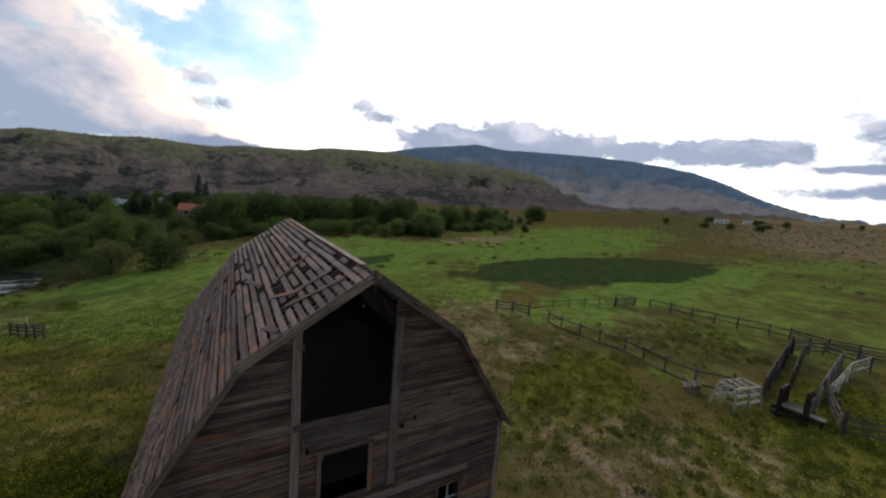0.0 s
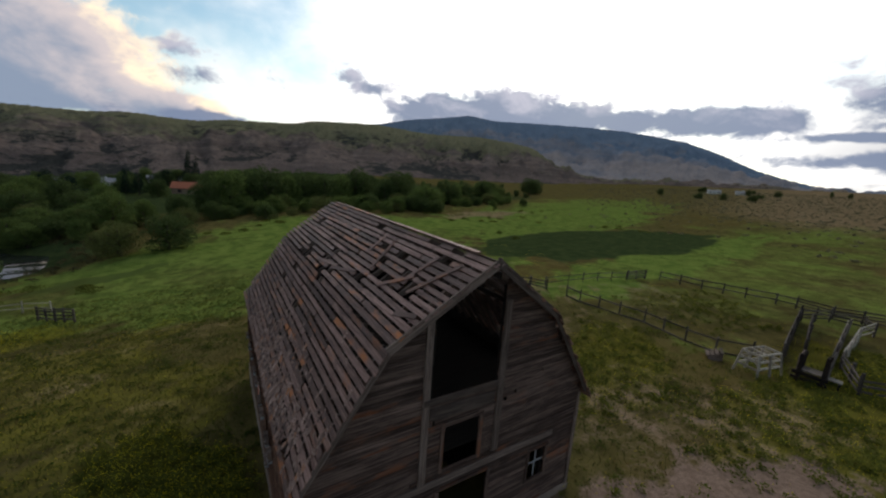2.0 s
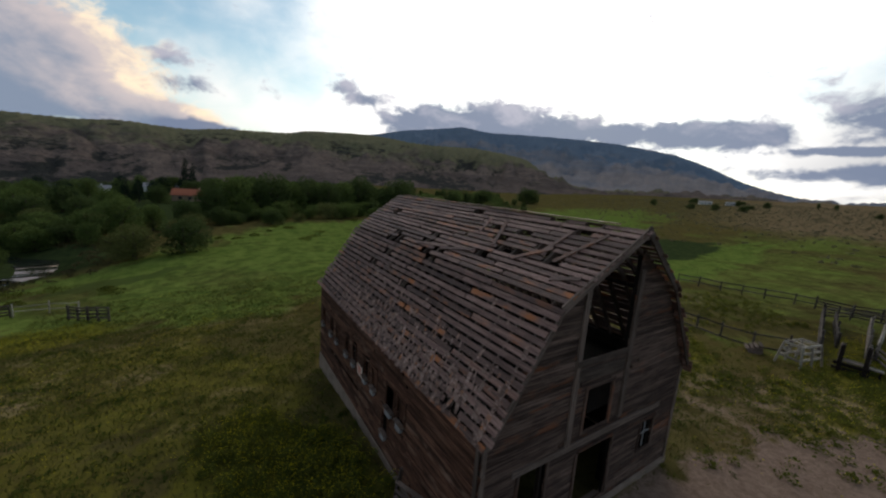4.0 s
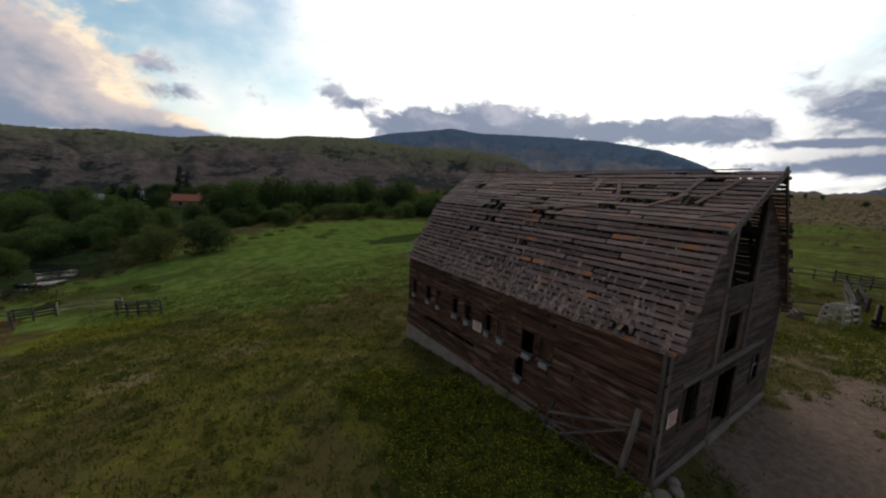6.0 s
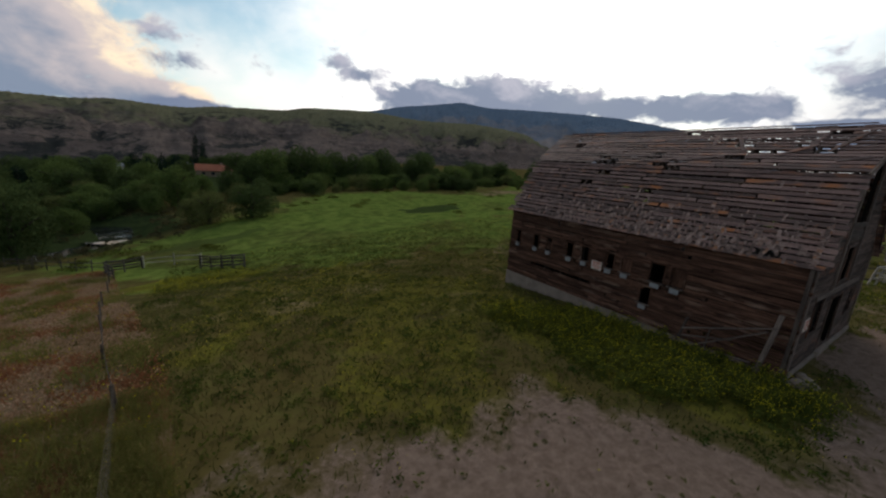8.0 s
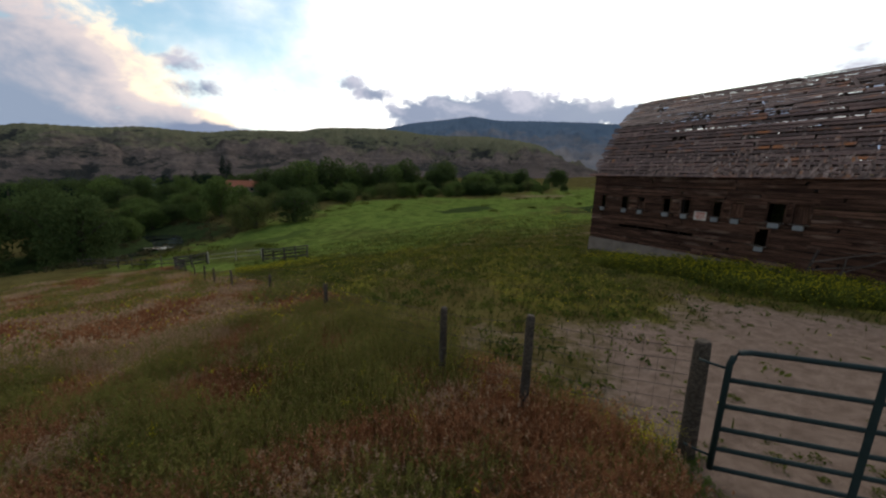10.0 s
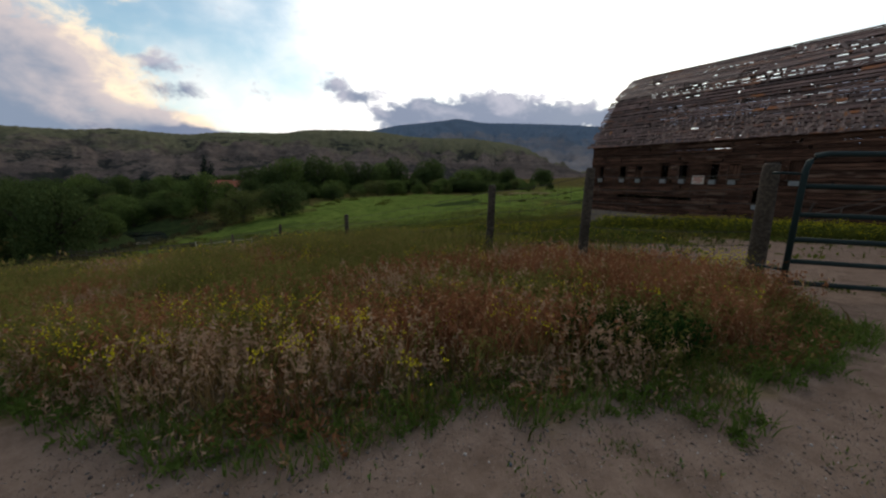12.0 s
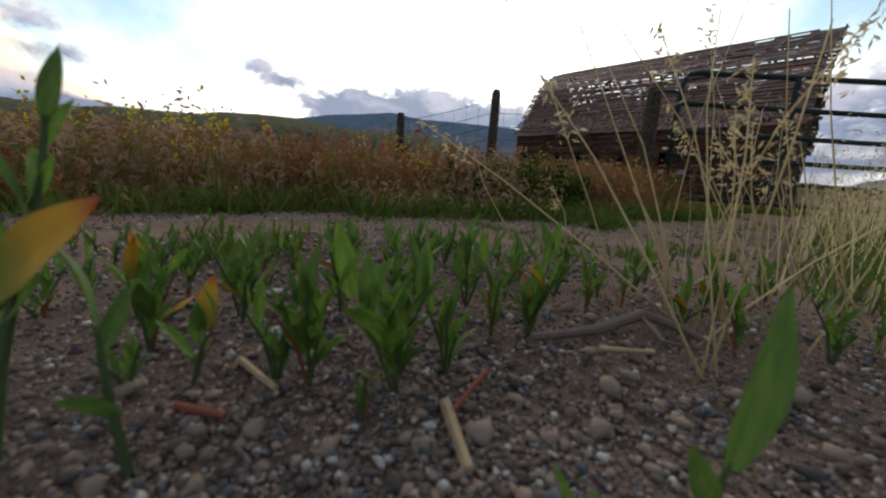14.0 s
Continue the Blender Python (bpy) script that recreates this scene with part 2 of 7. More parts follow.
def thing(name, at, label, category, group="", turn=0.0, kind=""):
    ob = new(name)
    ob.matrix_basis = pose(*at, 0, 0, turn)
    ob.empty_display_size = 0.2
    return tagged(ob, label, category, group, kind)


def add_box(bm, lo, hi, m=None):
    m = m or Matrix()
    vs = [bm.verts.new(m @ Vector((x, y, z))) for x in (lo[0], hi[0]) for y in (lo[1], hi[1]) for z in (lo[2], hi[2])]
    for f in ((0, 1, 3, 2), (4, 6, 7, 5), (0, 4, 5, 1), (2, 3, 7, 6), (0, 2, 6, 4), (1, 5, 7, 3)):
        bm.faces.new([vs[i] for i in f])


def boxes(*list_of_boxes):
    bm = bmesh.new()
    for lo, hi in list_of_boxes:
        add_box(bm, lo, hi)
    return bm


def add_tube(bm, pts, radii, sides=8, cap=True):
    """A round bar through points, with a radius at each."""
    rings = []
    pts = [Vector(p) for p in pts]
    for i, p in enumerate(pts):
        d = (pts[min(i + 1, len(pts) - 1)] - pts[max(i - 1, 0)]).normalized()
        side = d.cross(Vector((0, 0, 1)) if abs(d.z) < 0.9 else Vector((1, 0, 0))).normalized()
        up = side.cross(d)
        rings.append([bm.verts.new(p + radii[i] * (math.cos(a) * side + math.sin(a) * up)) for a in (2 * math.pi * k / sides for k in range(sides))])
    for r0, r1 in zip(rings, rings[1:]):
        for k in range(sides):
            bm.faces.new((r0[k], r0[(k + 1) % sides], r1[(k + 1) % sides], r1[k]))
    if cap:
        bm.faces.new(rings[0][::-1])
        bm.faces.new(rings[-1])


BOARDS = {}
brng = random.Random(5)


def board_mesh(length, width, thick, mat, warp=0.006):
    """A plank along +x with uneven ends and edges; alike planks share one of a few meshes."""
    key = (round(length * 5) / 5 if length > 0.5 else round(length, 2), round(width, 3), round(thick, 3), mat.name, brng.randrange(4))
    if key not in BOARDS:
        L = max(key[0], 0.05)
        n = 4 if L > 0.6 else 2
        verts, faces = [], []
        for i in range(n):
            x = L * i / (n - 1)
            ex = brng.uniform(-0.02, 0.02) if i in (0, n - 1) and L > 0.5 else 0
            dz, dy = brng.uniform(-warp, warp), brng.uniform(-warp, warp)
            for y, z in ((0, 0), (width, 0), (width, thick), (0, thick)):
                verts.append((x + ex + brng.uniform(-0.006, 0.006), y + dy + brng.uniform(-0.003, 0.003), z + dz))
        for i in range(n - 1):
            a = 4 * i
            for k in range(4):
                faces.append((a + k, a + (k + 1) % 4, a + 4 + (k + 1) % 4, a + 4 + k))
        faces += [(3, 2, 1, 0), (4 * n - 4, 4 * n - 3, 4 * n - 2, 4 * n - 1)]
        me = raw_mesh("board", verts, faces, mat)
        bm = bmesh.new()
        bm.from_mesh(me)
        bmesh.ops.recalc_face_normals(bm, faces=bm.faces)
        bm.to_mesh(me)
        bm.free()
        BOARDS[key] = me
    return BOARDS[key]


def axes_pose(origin, x, y, z):
    m = Matrix((x, y, z)).transposed().to_4x4()
    m.translation = origin
    return m


def beam_pose(a, b, up=(0, 0, 1)):
    """A pose whose x runs from a to b."""
    a, b = Vector(a), Vector(b)
    x = (b - a).normalized()
    y = Vector(up).cross(x)
    y = y.normalized() if y.length > 1e-4 else Vector((0, 1, 0))
    return axes_pose(a, x, y, x.cross(y)), (b - a).length


def beam(name, a, b, width, thick, mat, parent, label="", up=(0, 0, 1)):
    """One plank from a to b, centred on that line, as an object under parent."""
    m, length = beam_pose(a, b, up)
    return child(name, board_mesh(length, width, thick, mat), parent, m @ Matrix.Translation((0, -width / 2, -thick / 2)), label)


# ---------------------------------------------------------------- ground
KNOTS = np.array([
    (0, 0, 0.05), (9, 0, 0.0), (0, 13, -0.75), (9, 13, -0.95), (-7, 4, 0.15), (-15, 0.2, 0.66), (-16.4, 3.4, 0.52), (-19.8, -1.2, 0.71), (-24, -6, 0.72),
    (-15.8, 42, -6.1), (-10, 66, -5.6), (-34, 60, -8.4), (28, 2, -0.95), (44, 17, -1.1), (60, -4, -0.6), (100, 60, -2.4), (-5, 112, -5.5),
    (-9, 159, -5.4), (205, 200, -1.2), (-228, 662, -36), (91, 694, -4), (350, 606, 3), (536, 450, 8), (690, 110, 20), (-600, 350, -50),
    (650, -240, 18), (0, -700, 4), (-600, -350, -16)], float)


def tps_kernel(d2):
    return d2 * np.log(d2 + 1e-9) * 0.5


def fit_ground():
    p, z = KNOTS[:, :2] / 100, KNOTS[:, 2]
    n = len(z)
    k = tps_kernel(((p[:, None] - p[None]) ** 2).sum(-1)) + 1e-4 * np.eye(n)
    a = np.zeros((n + 3, n + 3))
    a[:n, :n], a[:n, n], a[:n, n + 1:], a[n, :n], a[n + 1:, :n] = k, 1, p, 1, p.T
    return p, np.linalg.solve(a, np.r_[z, 0, 0, 0])


TPS_P, TPS_W = fit_ground()


def ground_np(x, y):
    """Height of the land at arrays x, y."""
    x, y = np.asarray(x, float), np.asarray(y, float)
    r = np.hypot(x, y)
    s = np.where(r > 900, 900 / np.maximum(r, 1), 1.0)
    q = np.stack([x * s, y * s], -1) / 100
    out = TPS_W[-3] + q @ TPS_W[-2:]
    for (px, py), wgt in zip(TPS_P, TPS_W):
        out = out + wgt * tps_kernel((q[..., 0] - px) ** 2 + (q[..., 1] - py) ** 2)
    # river bed
    rv = river_offset(x, y)
    out = out - 1.9 * np.exp(-(rv / 4.2) ** 2)
    # humps and hollows
    lump = 0.10 * np.sin(x * 0.31 + 1.3) * np.sin(y * 0.27) + 0.05 * np.sin(x * 0.9 + y * 0.4) * np.sin(y * 0.83 - x * 0.3)
    calm = np.clip((np.hypot(x - 4, y - 6) - 9) / 12, 0, 1) * np.clip((np.hypot(x + 19.8, y + 1.2) - 3) / 6, 0, 1)
    out = out + lump * calm * np.clip(r / 40, 0.6, 4)
    # level gravel where the flight ends
    near = np.clip((np.hypot(x + 19.6, y + 1.1) - 1.0) / 2.5, 0, 1)
    out = np.where(near < 1, LANDING + (out - LANDING) * near, out)
    # the low rise on which it comes to rest
    return out + MOUND * np.exp(-(((x + 19.62) ** 2 + (y + 1.06) ** 2) / 0.36) ** 2)


LANDING, MOUND = 0.71, 0.04


RIVER = [(-75, 57), (-48, 62), (-33, 66), (-27, 73), (-29, 83), (-40, 95), (-62, 108), (-90, 118)]


def river_offset(x, y):
    """Distance from the middle of the river."""
    best = np.full(np.shape(x), 1e4)
    for (ax, ay), (bx, by) in zip(RIVER, RIVER[1:]):
        dx, dy = bx - ax, by - ay
        s = np.clip(((x - ax) * dx + (y - ay) * dy) / (dx * dx + dy * dy), 0, 1)
        best = np.minimum(best, np.hypot(x - ax - s * dx, y - ay - s * dy))
    return best


def ground(x, y):
    return float(ground_np(np.array([x]), np.array([y]))[0])


def bumps_np(x, y, f, seed=0.0):
    """A cheap smooth pattern between about -1 and 1."""
    return (np.sin(x * f + seed) * np.cos(y * f * 1.13 - seed * 2) + 0.6 * np.sin(x * f * 2.1 + y * f * 1.7 + seed * 3) * np.cos(y * f * 2.3 - x * f * 0.7)
            + 0.35 * np.sin(x * f * 4.7 - y * f * 3.9 + seed * 5)) / 1.6


def patch(x, y, cx, cy, rx, ry, turn=0.0, rag=0.25, f=0.35):
    """1 inside a ragged ellipse, 0 outside."""
    c, s = math.cos(radians(turn)), math.sin(radians(turn))
    dx, dy = x - cx, y - cy
    u, v = (dx * c + dy * s) / rx, (-dx * s + dy * c) / ry
    d = np.sqrt(u * u + v * v) + rag * bumps_np(x, y, f, cx * 0.1) + 0.5 * rag * bumps_np(x, y, f * 3.3, cy * 0.1)
    return np.clip((1.12 - d) / 0.3, 0, 1)


def fence_side(x, y):
    """Positive on the dry side of the wire fence."""
    return np.interp(y, [0.2, 1.65, 2.9, 5.9, 8.8, 13, 31, 45], [-15.3, -15.9, -16.1, -16.4, -16.7, -17.4, -21.3, -24.0]) - x


def weed_edge(x, y):
    """Bare track in front of the rank weeds by the gate."""
    edge = np.interp(x, [-30, -21.6, -20.9, -20.25, -19.75, -19.1, -18.4, -17.7, -16.9, -16.3, -15.8, -15.3], [4.8, 2.9, 1.5, 0.72, 0.46, 0.24, -0.14, -0.42, -0.52, -0.4, -0.05, 0.4])
    gap = edge - y + 0.18 * bumps_np(x, y, 2.3, 0.4) + 0.1 * bumps_np(x, y, 6.0, 1.4)
    return np.clip(gap / 0.3, 0, 1) * np.clip((x + 34) / 3, 0, 1) * np.clip((-13.0 - x) / 1.5, 0, 1) * np.clip((y + 9) / 2, 0, 1)


def yard_edge(x, y):
    """Bare yard in front of the meadow and the barn."""
    edge = np.interp(x, [-16.2, -15.1, -14.2, -12.3, -10.7, -9.3, -8.1, -7.0, -6.3, -5.6, -4.3, -1.8, -0.2, 3, 9, 12], [1.2, 2.7, 3.6, 3.9, 3.6, 4.0, 4.2, 3.1, 1.5, -0.3, -0.7, -0.5, -0.8, -0.6, -0.9, -3])
    gap = edge - y + 0.75 * bumps_np(x, y, 1.1, 0.8) + 0.6 * bumps_np(x, y, 3.1, 2.0)
    return np.clip((gap + 0.9) / 3.6, 0, 1) * np.clip((x + 15.9) / 0.6, 0, 1) * np.clip((12 - x) / 3, 0, 1) * np.clip((y + 12) / 4, 0, 1)


def cover(x, y):
    """Shares of bare dirt, lush grass, flowers, dry grass and dark rushes."""
    dirt = np.maximum.reduce([
        patch(x, y, 10.5, -5.5, 9, 5.5, -15), yard_edge(x, y), weed_edge(x, y), 0.45 * patch(x, y, -13, 2.9, 2.6, 1.3, -5, 0.5, 0.8), 0.34 * patch(x, y, 37, 12, 7, 4, 30, 0.5), 0.36 * patch(x, y, 16, 2, 7, 3.5, 20), 0.4 * patch(x, y, 31, -1, 1.6, 1.6, 0)])
    lush = np.maximum.reduce([0.8 * patch(x, y, -5, 50, 24, 22, 15), patch(x, y, 80, 26, 60, 7, 8), patch(x, y, 110, 86, 90, 26, 20), patch(x, y, 25, 74, 34, 30, 0),
                              0.8 * patch(x, y, 180, 122, 120, 34, 18, 0.4), 0.75 * patch(x, y, 20, 36, 20, 12, 0, 0.4), 0.5 * patch(x, y, 70, 10, 34, 14, 10, 0.4), 0.5 * patch(x, y, 150, 24, 70, 26, 10, 0.4), 0.35 * patch(x, y, 38, 13, 8, 6, 0, 0.4)])
    gold = np.maximum.reduce([patch(x, y, -16.5, 32, 5, 5, 20), 0.8 * patch(x, y, -3.2, 4.6, 2.8, 6.5, 6), 0.7 * patch(x, y, 24, -6, 14, 7, 0), 0.6 * patch(x, y, 20, 6, 8, 4, 20),
                              0.55 * patch(x, y, -9, 16, 7, 12, 0, 0.5), 0.7 * patch(x, y, 34, -3, 7, 4, 0)])
    side = np.clip((fence_side(x, y) + 0.5 * bumps_np(x, y, 0.8, 2)) / 1.2, 0, 1) * np.clip((46 - y) / 8, 0, 1)
    dry = side * np.clip(0.75 + 0.35 * bumps_np(x, y, 0.45, 1.0), 0, 1)
    dry = dry * np.clip((y + 3) / 3, 0, 1)
    dry = np.maximum(dry, 0.5 * patch(x, y, 18, 18, 16, 9, 30, 0.5))
    dry = np.maximum.reduce([dry, 0.3 * patch(x, y, -6, 24, 10, 3.5, 8, 0.5), 0.4 * patch(x, y, -11, 16, 5, 2.2, 10, 0.5), 0.36 * patch(x, y, -5, 10.5, 3, 1.8, 0, 0.5), 0.36 * patch(x, y, -14, 22, 4, 2.5, 0, 0.5),
                             0.4 * patch(x, y, 13, 12, 5, 8, 20, 0.5), 0.45 * patch(x, y, 20, 0, 7, 4, -20, 0.5)])
    dry = np.maximum(dry, np.clip((x - 120) / 120, 0, 1) * np.clip((0.62 - y / np.maximum(x, 1)) / 0.4, 0, 1) * 0.62)
    dry = np.maximum(dry, 0.8 * patch(x, y, 82, 97, 22, 8, 15))
    rush = np.maximum.reduce([patch(x, y, 75, 42, 45, 15, 4, 0.16, 0.12), 0.6 * patch(x, y, 24, 62, 9, 5, 20), 0.5 * patch(x, y, -14, 56, 10, 2.2, 25, 0.5), 0.4 * patch(x, y, 2, 44, 12, 1.5, 15, 0.5), np.clip(1.4 - river_offset(x, y) / 9, 0, 1), 0.8 * np.clip((y - 105 - 0.25 * np.maximum(x, 0)) / 25, 0, 1) * np.clip((260 - x) / 120, 0, 1)])
    return dirt, lush, gold, dry, rush


def build_ground():
    def lines(lo, hi, step):
        mid = list(np.arange(lo, hi + step / 2, step))
        out, d = [], step
        x = mid[-1]
        while x < 4600:
            d *= 1.13
            x += d
            out.append(x)
        left, d, x = [], step, mid[0]
        while x > -4600:
            d *= 1.13
            x -= d
            left.append(x)
        return np.array(left[::-1] + mid + out)

    gx, gy = lines(-30, 50, 0.4), lines(-14, 60, 0.4)
    X, Y = np.meshgrid(gx, gy)
    Z = ground_np(X, Y)
    R = np.hypot(X, Y)
    Z = Z + np.where(R < 120, 0.03 * bumps_np(X, Y, 2.6, 1.0) + 0.02 * bumps_np(X, Y, 6.1, 2.0), 0) * np.clip((np.hypot(X + 19.8, Y + 1.2) - 1.5) / 4, 0, 1)
    ny, nx = X.shape
    idx = np.arange(ny * nx).reshape(ny, nx)
    loops = np.stack([idx[:-1, :-1], idx[:-1, 1:], idx[1:, 1:], idx[1:, :-1]], -1).reshape(-1)
    me = array_mesh("ground", np.stack([X, Y, Z], -1).reshape(-1, 3), loops, 4, GROUND, True)
    shares = cover(X.ravel(), Y.ravel())
    for name, v in zip(("dirt", "lush", "gold", "dry", "rush"), shares):
        at = me.attributes.new(name, "FLOAT", "POINT")
        at.data.foreach_set("value", np.asarray(v, np.float32))
    return tagged(new("ground", me), "rough meadow and bare dirt yard of an old farm", "ground", kind="structure")


def ground_nodes(N, b):
    co = N.add("ShaderNodeNewGeometry").outputs["Position"]

    def share(name):
        n = N.add("ShaderNodeAttribute")
        n.attribute_name = name
        return n.outputs["Fac"]

    wide, mid, fine = N.noise(co, 0.06, 4, 0.6), N.noise(co, 0.55, 5, 0.65), N.noise(co, 5.0, 6, 0.7)
    grit = N.noise(co, 70.0, 5, 0.75)
    wob = N.math("ADD", N.math("MULTIPLY", N.math("SUBTRACT", mid, 0.5), 1.3), N.math("MULTIPLY", N.math("SUBTRACT", fine, 0.5), 0.8))

    def edge(name, lo=0.35, hi=0.65):
        return N.ramp(N.math("ADD", N.math("MULTIPLY", share(name), 1.25), wob), lo, hi + 0.2)

    c = N.mix(N.ramp(mid, 0.3, 0.7), (0.053, 0.047, 0.016), (0.110, 0.090, 0.033))
    c = N.mix(N.ramp(wide, 0.45, 0.62, 0.0, 0.75), c, (0.095, 0.070, 0.024))
    c = N.mix(N.math("MULTIPLY", N.ramp(N.math("ADD", N.math("MULTIPLY", share("lush"), 1.1), N.math("ADD", N.math("MULTIPLY", wob, 0.8), N.math("MULTIPLY", N.math("SUBTRACT", wide, 0.5), 2.2))), 0.15, 1.1), 0.95), c, N.mix(N.ramp(mid, 0.3, 0.7), (0.070, 0.114, 0.022), (0.145, 0.188, 0.040)))
    c = N.mix(N.math("MULTIPLY", edge("gold"), 0.55), c, N.mix(fine, (0.075, 0.085, 0.012), (0.17, 0.15, 0.012)))
    c = N.mix(N.math("MULTIPLY", edge("dry"), 0.85), c, N.mix(N.ramp(mid, 0.35, 0.65), (0.140, 0.096, 0.056), (0.230, 0.165, 0.098)))
    c = N.mix(N.ramp(N.math("ADD", N.math("MULTIPLY", share("rush"), 1.3), N.math("MULTIPLY", wob, 0.5)), 0.45, 0.85), c, N.mix(N.ramp(mid, 0.35, 0.7), (0.024, 0.036, 0.014), (0.044, 0.058, 0.020)))
    soil = N.mix(N.ramp(fine, 0.3, 0.7), (0.130, 0.089, 0.066), (0.208, 0.147, 0.112))
    soil = N.mix(N.ramp(grit, 0.55, 0.75, 0, 0.45), soil, (0.30, 0.265, 0.24))
    soil = N.mix(N.ramp(grit, 0.42, 0.25, 0, 0.5), soil, (0.055, 0.042, 0.036))
    sand = N.noise(co, 650.0, 3, 0.7)
    soil = N.mix(1.0, soil, N.ramp(sand, 0.3, 0.7, 0.55, 1.4), "MULTIPLY")
    # soil is darker where the knotweed grows, with a ragged edge
    off = N.add("ShaderNodeVectorMath")
    off.operation = "DISTANCE"
    N.link(co, off.inputs[0])
    off.inputs[1].default_value = (-19.55, -0.98, 0.71)
    dark_patch = N.ramp(N.math("ADD", off.outputs["Value"], N.math("MULTIPLY", N.math("SUBTRACT", N.noise(co, 5.0, 4), 0.5), 0.7)), 0.2, 0.6, 0.2, 0.0)
    soil = N.mix(dark_patch, soil, N.mix(N.ramp(sand, 0.3, 0.7), (0.042, 0.031, 0.025), (0.125, 0.088, 0.066)))
    c = N.mix(N.ramp(fine, 0.5, 0.28, 0, 0.55), c, (0.018, 0.018, 0.008))
    soil = N.mix(N.ramp(fine, 0.42, 0.25, 0, 0.35), soil, (0.060, 0.044, 0.034))
    c = N.mix(edge("dirt", 0.4, 0.66), c, soil)
    N.link(c, b.inputs["Base Color"])
    h = N.math("ADD", fine, N.math("ADD", N.math("MULTIPLY", grit, 0.14), N.math("MULTIPLY", sand, 0.05)))
    bump(N, b, h, 0.12, 0.02)


GROUND = material("meadow and dirt", ground_nodes, 0.95, 0.0, 0.0)
build_ground()


def water_nodes(N, b):
    b.inputs["Base Color"].default_value = (0.02, 0.025, 0.02, 1)
    b.inputs["Specular IOR Level"].default_value = 0.5
    co = N.add("ShaderNodeTexCoord").outputs["Object"]
    bump(N, b, N.noise(co, 1.5, 3), 0.12, 0.05)


WATER = material("still river water", water_nodes, 0.06)


def build_river():
    verts, faces = [], []
    pts = []
    for (ax, ay), (bx, by) in zip(RIVER, RIVER[1:]):
        pts += [(ax + (bx - ax) * k / 6, ay + (by - ay) * k / 6) for k in range(6)]
    for i, (x, y) in enumerate(pts[:-1]):
        d = Vector((pts[i + 1][0] - x, pts[i + 1][1] - y)).normalized()
        z = ground(x, y) + 1.9 - 1.45
        verts += [(x - d.y * 5, y + d.x * 5, z), (x + d.y * 5, y - d.x * 5, z)]
        if i:
            faces.append((2 * i - 2, 2 * i - 1, 2 * i + 1, 2 * i))
    tagged(new("river", raw_mesh("river", verts, faces, WATER)), "slow dark river reflecting the evening sky", "river", kind="structure")


build_river()


# ---------------------------------------------------------------- hills
def hill_nodes(low, mid_c, high, wood_c, foot, scale, tree_line, relief, foot_line=0.34):
    """low, mid_c: bare beds; high: grass of the tops; wood_c: scrub, thickest in the gullies; foot: dry lower slopes."""

    def build(N, b):
        co = N.add("ShaderNodeNewGeometry").outputs["Position"]

        def share(name):
            n = N.add("ShaderNodeAttribute")
            n.attribute_name = name
            return n.outputs["Fac"]

        up, hollow = share("rise"), share("hollow")
        flat = N.scaled(co, (1.0, 1.0, 2.2))
        big, small = N.noise(flat, 0.0034 * scale, 6, 0.62, 0.5), N.noise(flat, 0.017 * scale, 7, 0.66, 0.4)
        speck = N.noise(flat, 0.09 * scale, 5, 0.7)
        # bedded slopes: bands that follow the height
        bed = N.noise(N.scaled(co, (0.25, 0.25, 5.0)), 0.012 * scale, 5, 0.6, 0.3)
        c = N.mix(N.ramp(N.math("ADD", N.math("MULTIPLY", bed, 0.6), N.math("MULTIPLY", small, 0.5)), 0.46, 0.62), low, mid_c)
        grassy = N.math("ADD", N.math("MULTIPLY", up, 1.15), N.math("MULTIPLY", N.math("SUBTRACT", big, 0.5), 2.0))
        grassy = N.math("ADD", grassy, N.math("MULTIPLY", N.math("SUBTRACT", small, 0.5), 0.8))
        c = N.mix(N.ramp(grassy, 0.42, 0.78), c, high)
        dry = N.math("ADD", N.math("SUBTRACT", foot_line, up), N.math("MULTIPLY", N.math("SUBTRACT", big, 0.5), 1.4))
        c = N.mix(N.ramp(dry, 0.0, 0.4, 0.0, 0.7), c, foot)
        woods = N.math("ADD", N.math("MULTIPLY", big, 0.45), N.math("ADD", N.math("MULTIPLY", small, 0.6), N.math("MULTIPLY", speck, 0.45)))
        woods = N.math("ADD", N.math("SUBTRACT", woods, N.math("MULTIPLY", up, 0.12)), N.math("MULTIPLY", hollow, 0.26))
        # denser scrub towards the west
        sep = N.add("ShaderNodeSeparateXYZ")
        N.link(co, sep.inputs[0])
        woods = N.math("ADD", woods, N.ramp(sep.outputs[0], -350.0, 250.0, 0.07, 0.0))
        c = N.mix(N.ramp(woods, tree_line, tree_line + 0.10), c, wood_c)
        c = N.mix(N.ramp(speck, 0.52, 0.66, 0.0, 0.4), c, wood_c)
        N.link(c, b.inputs["Base Color"])
        bump(N, b, N.math("ADD", small, N.math("MULTIPLY", speck, 0.5)), relief, 22.0)

    return build


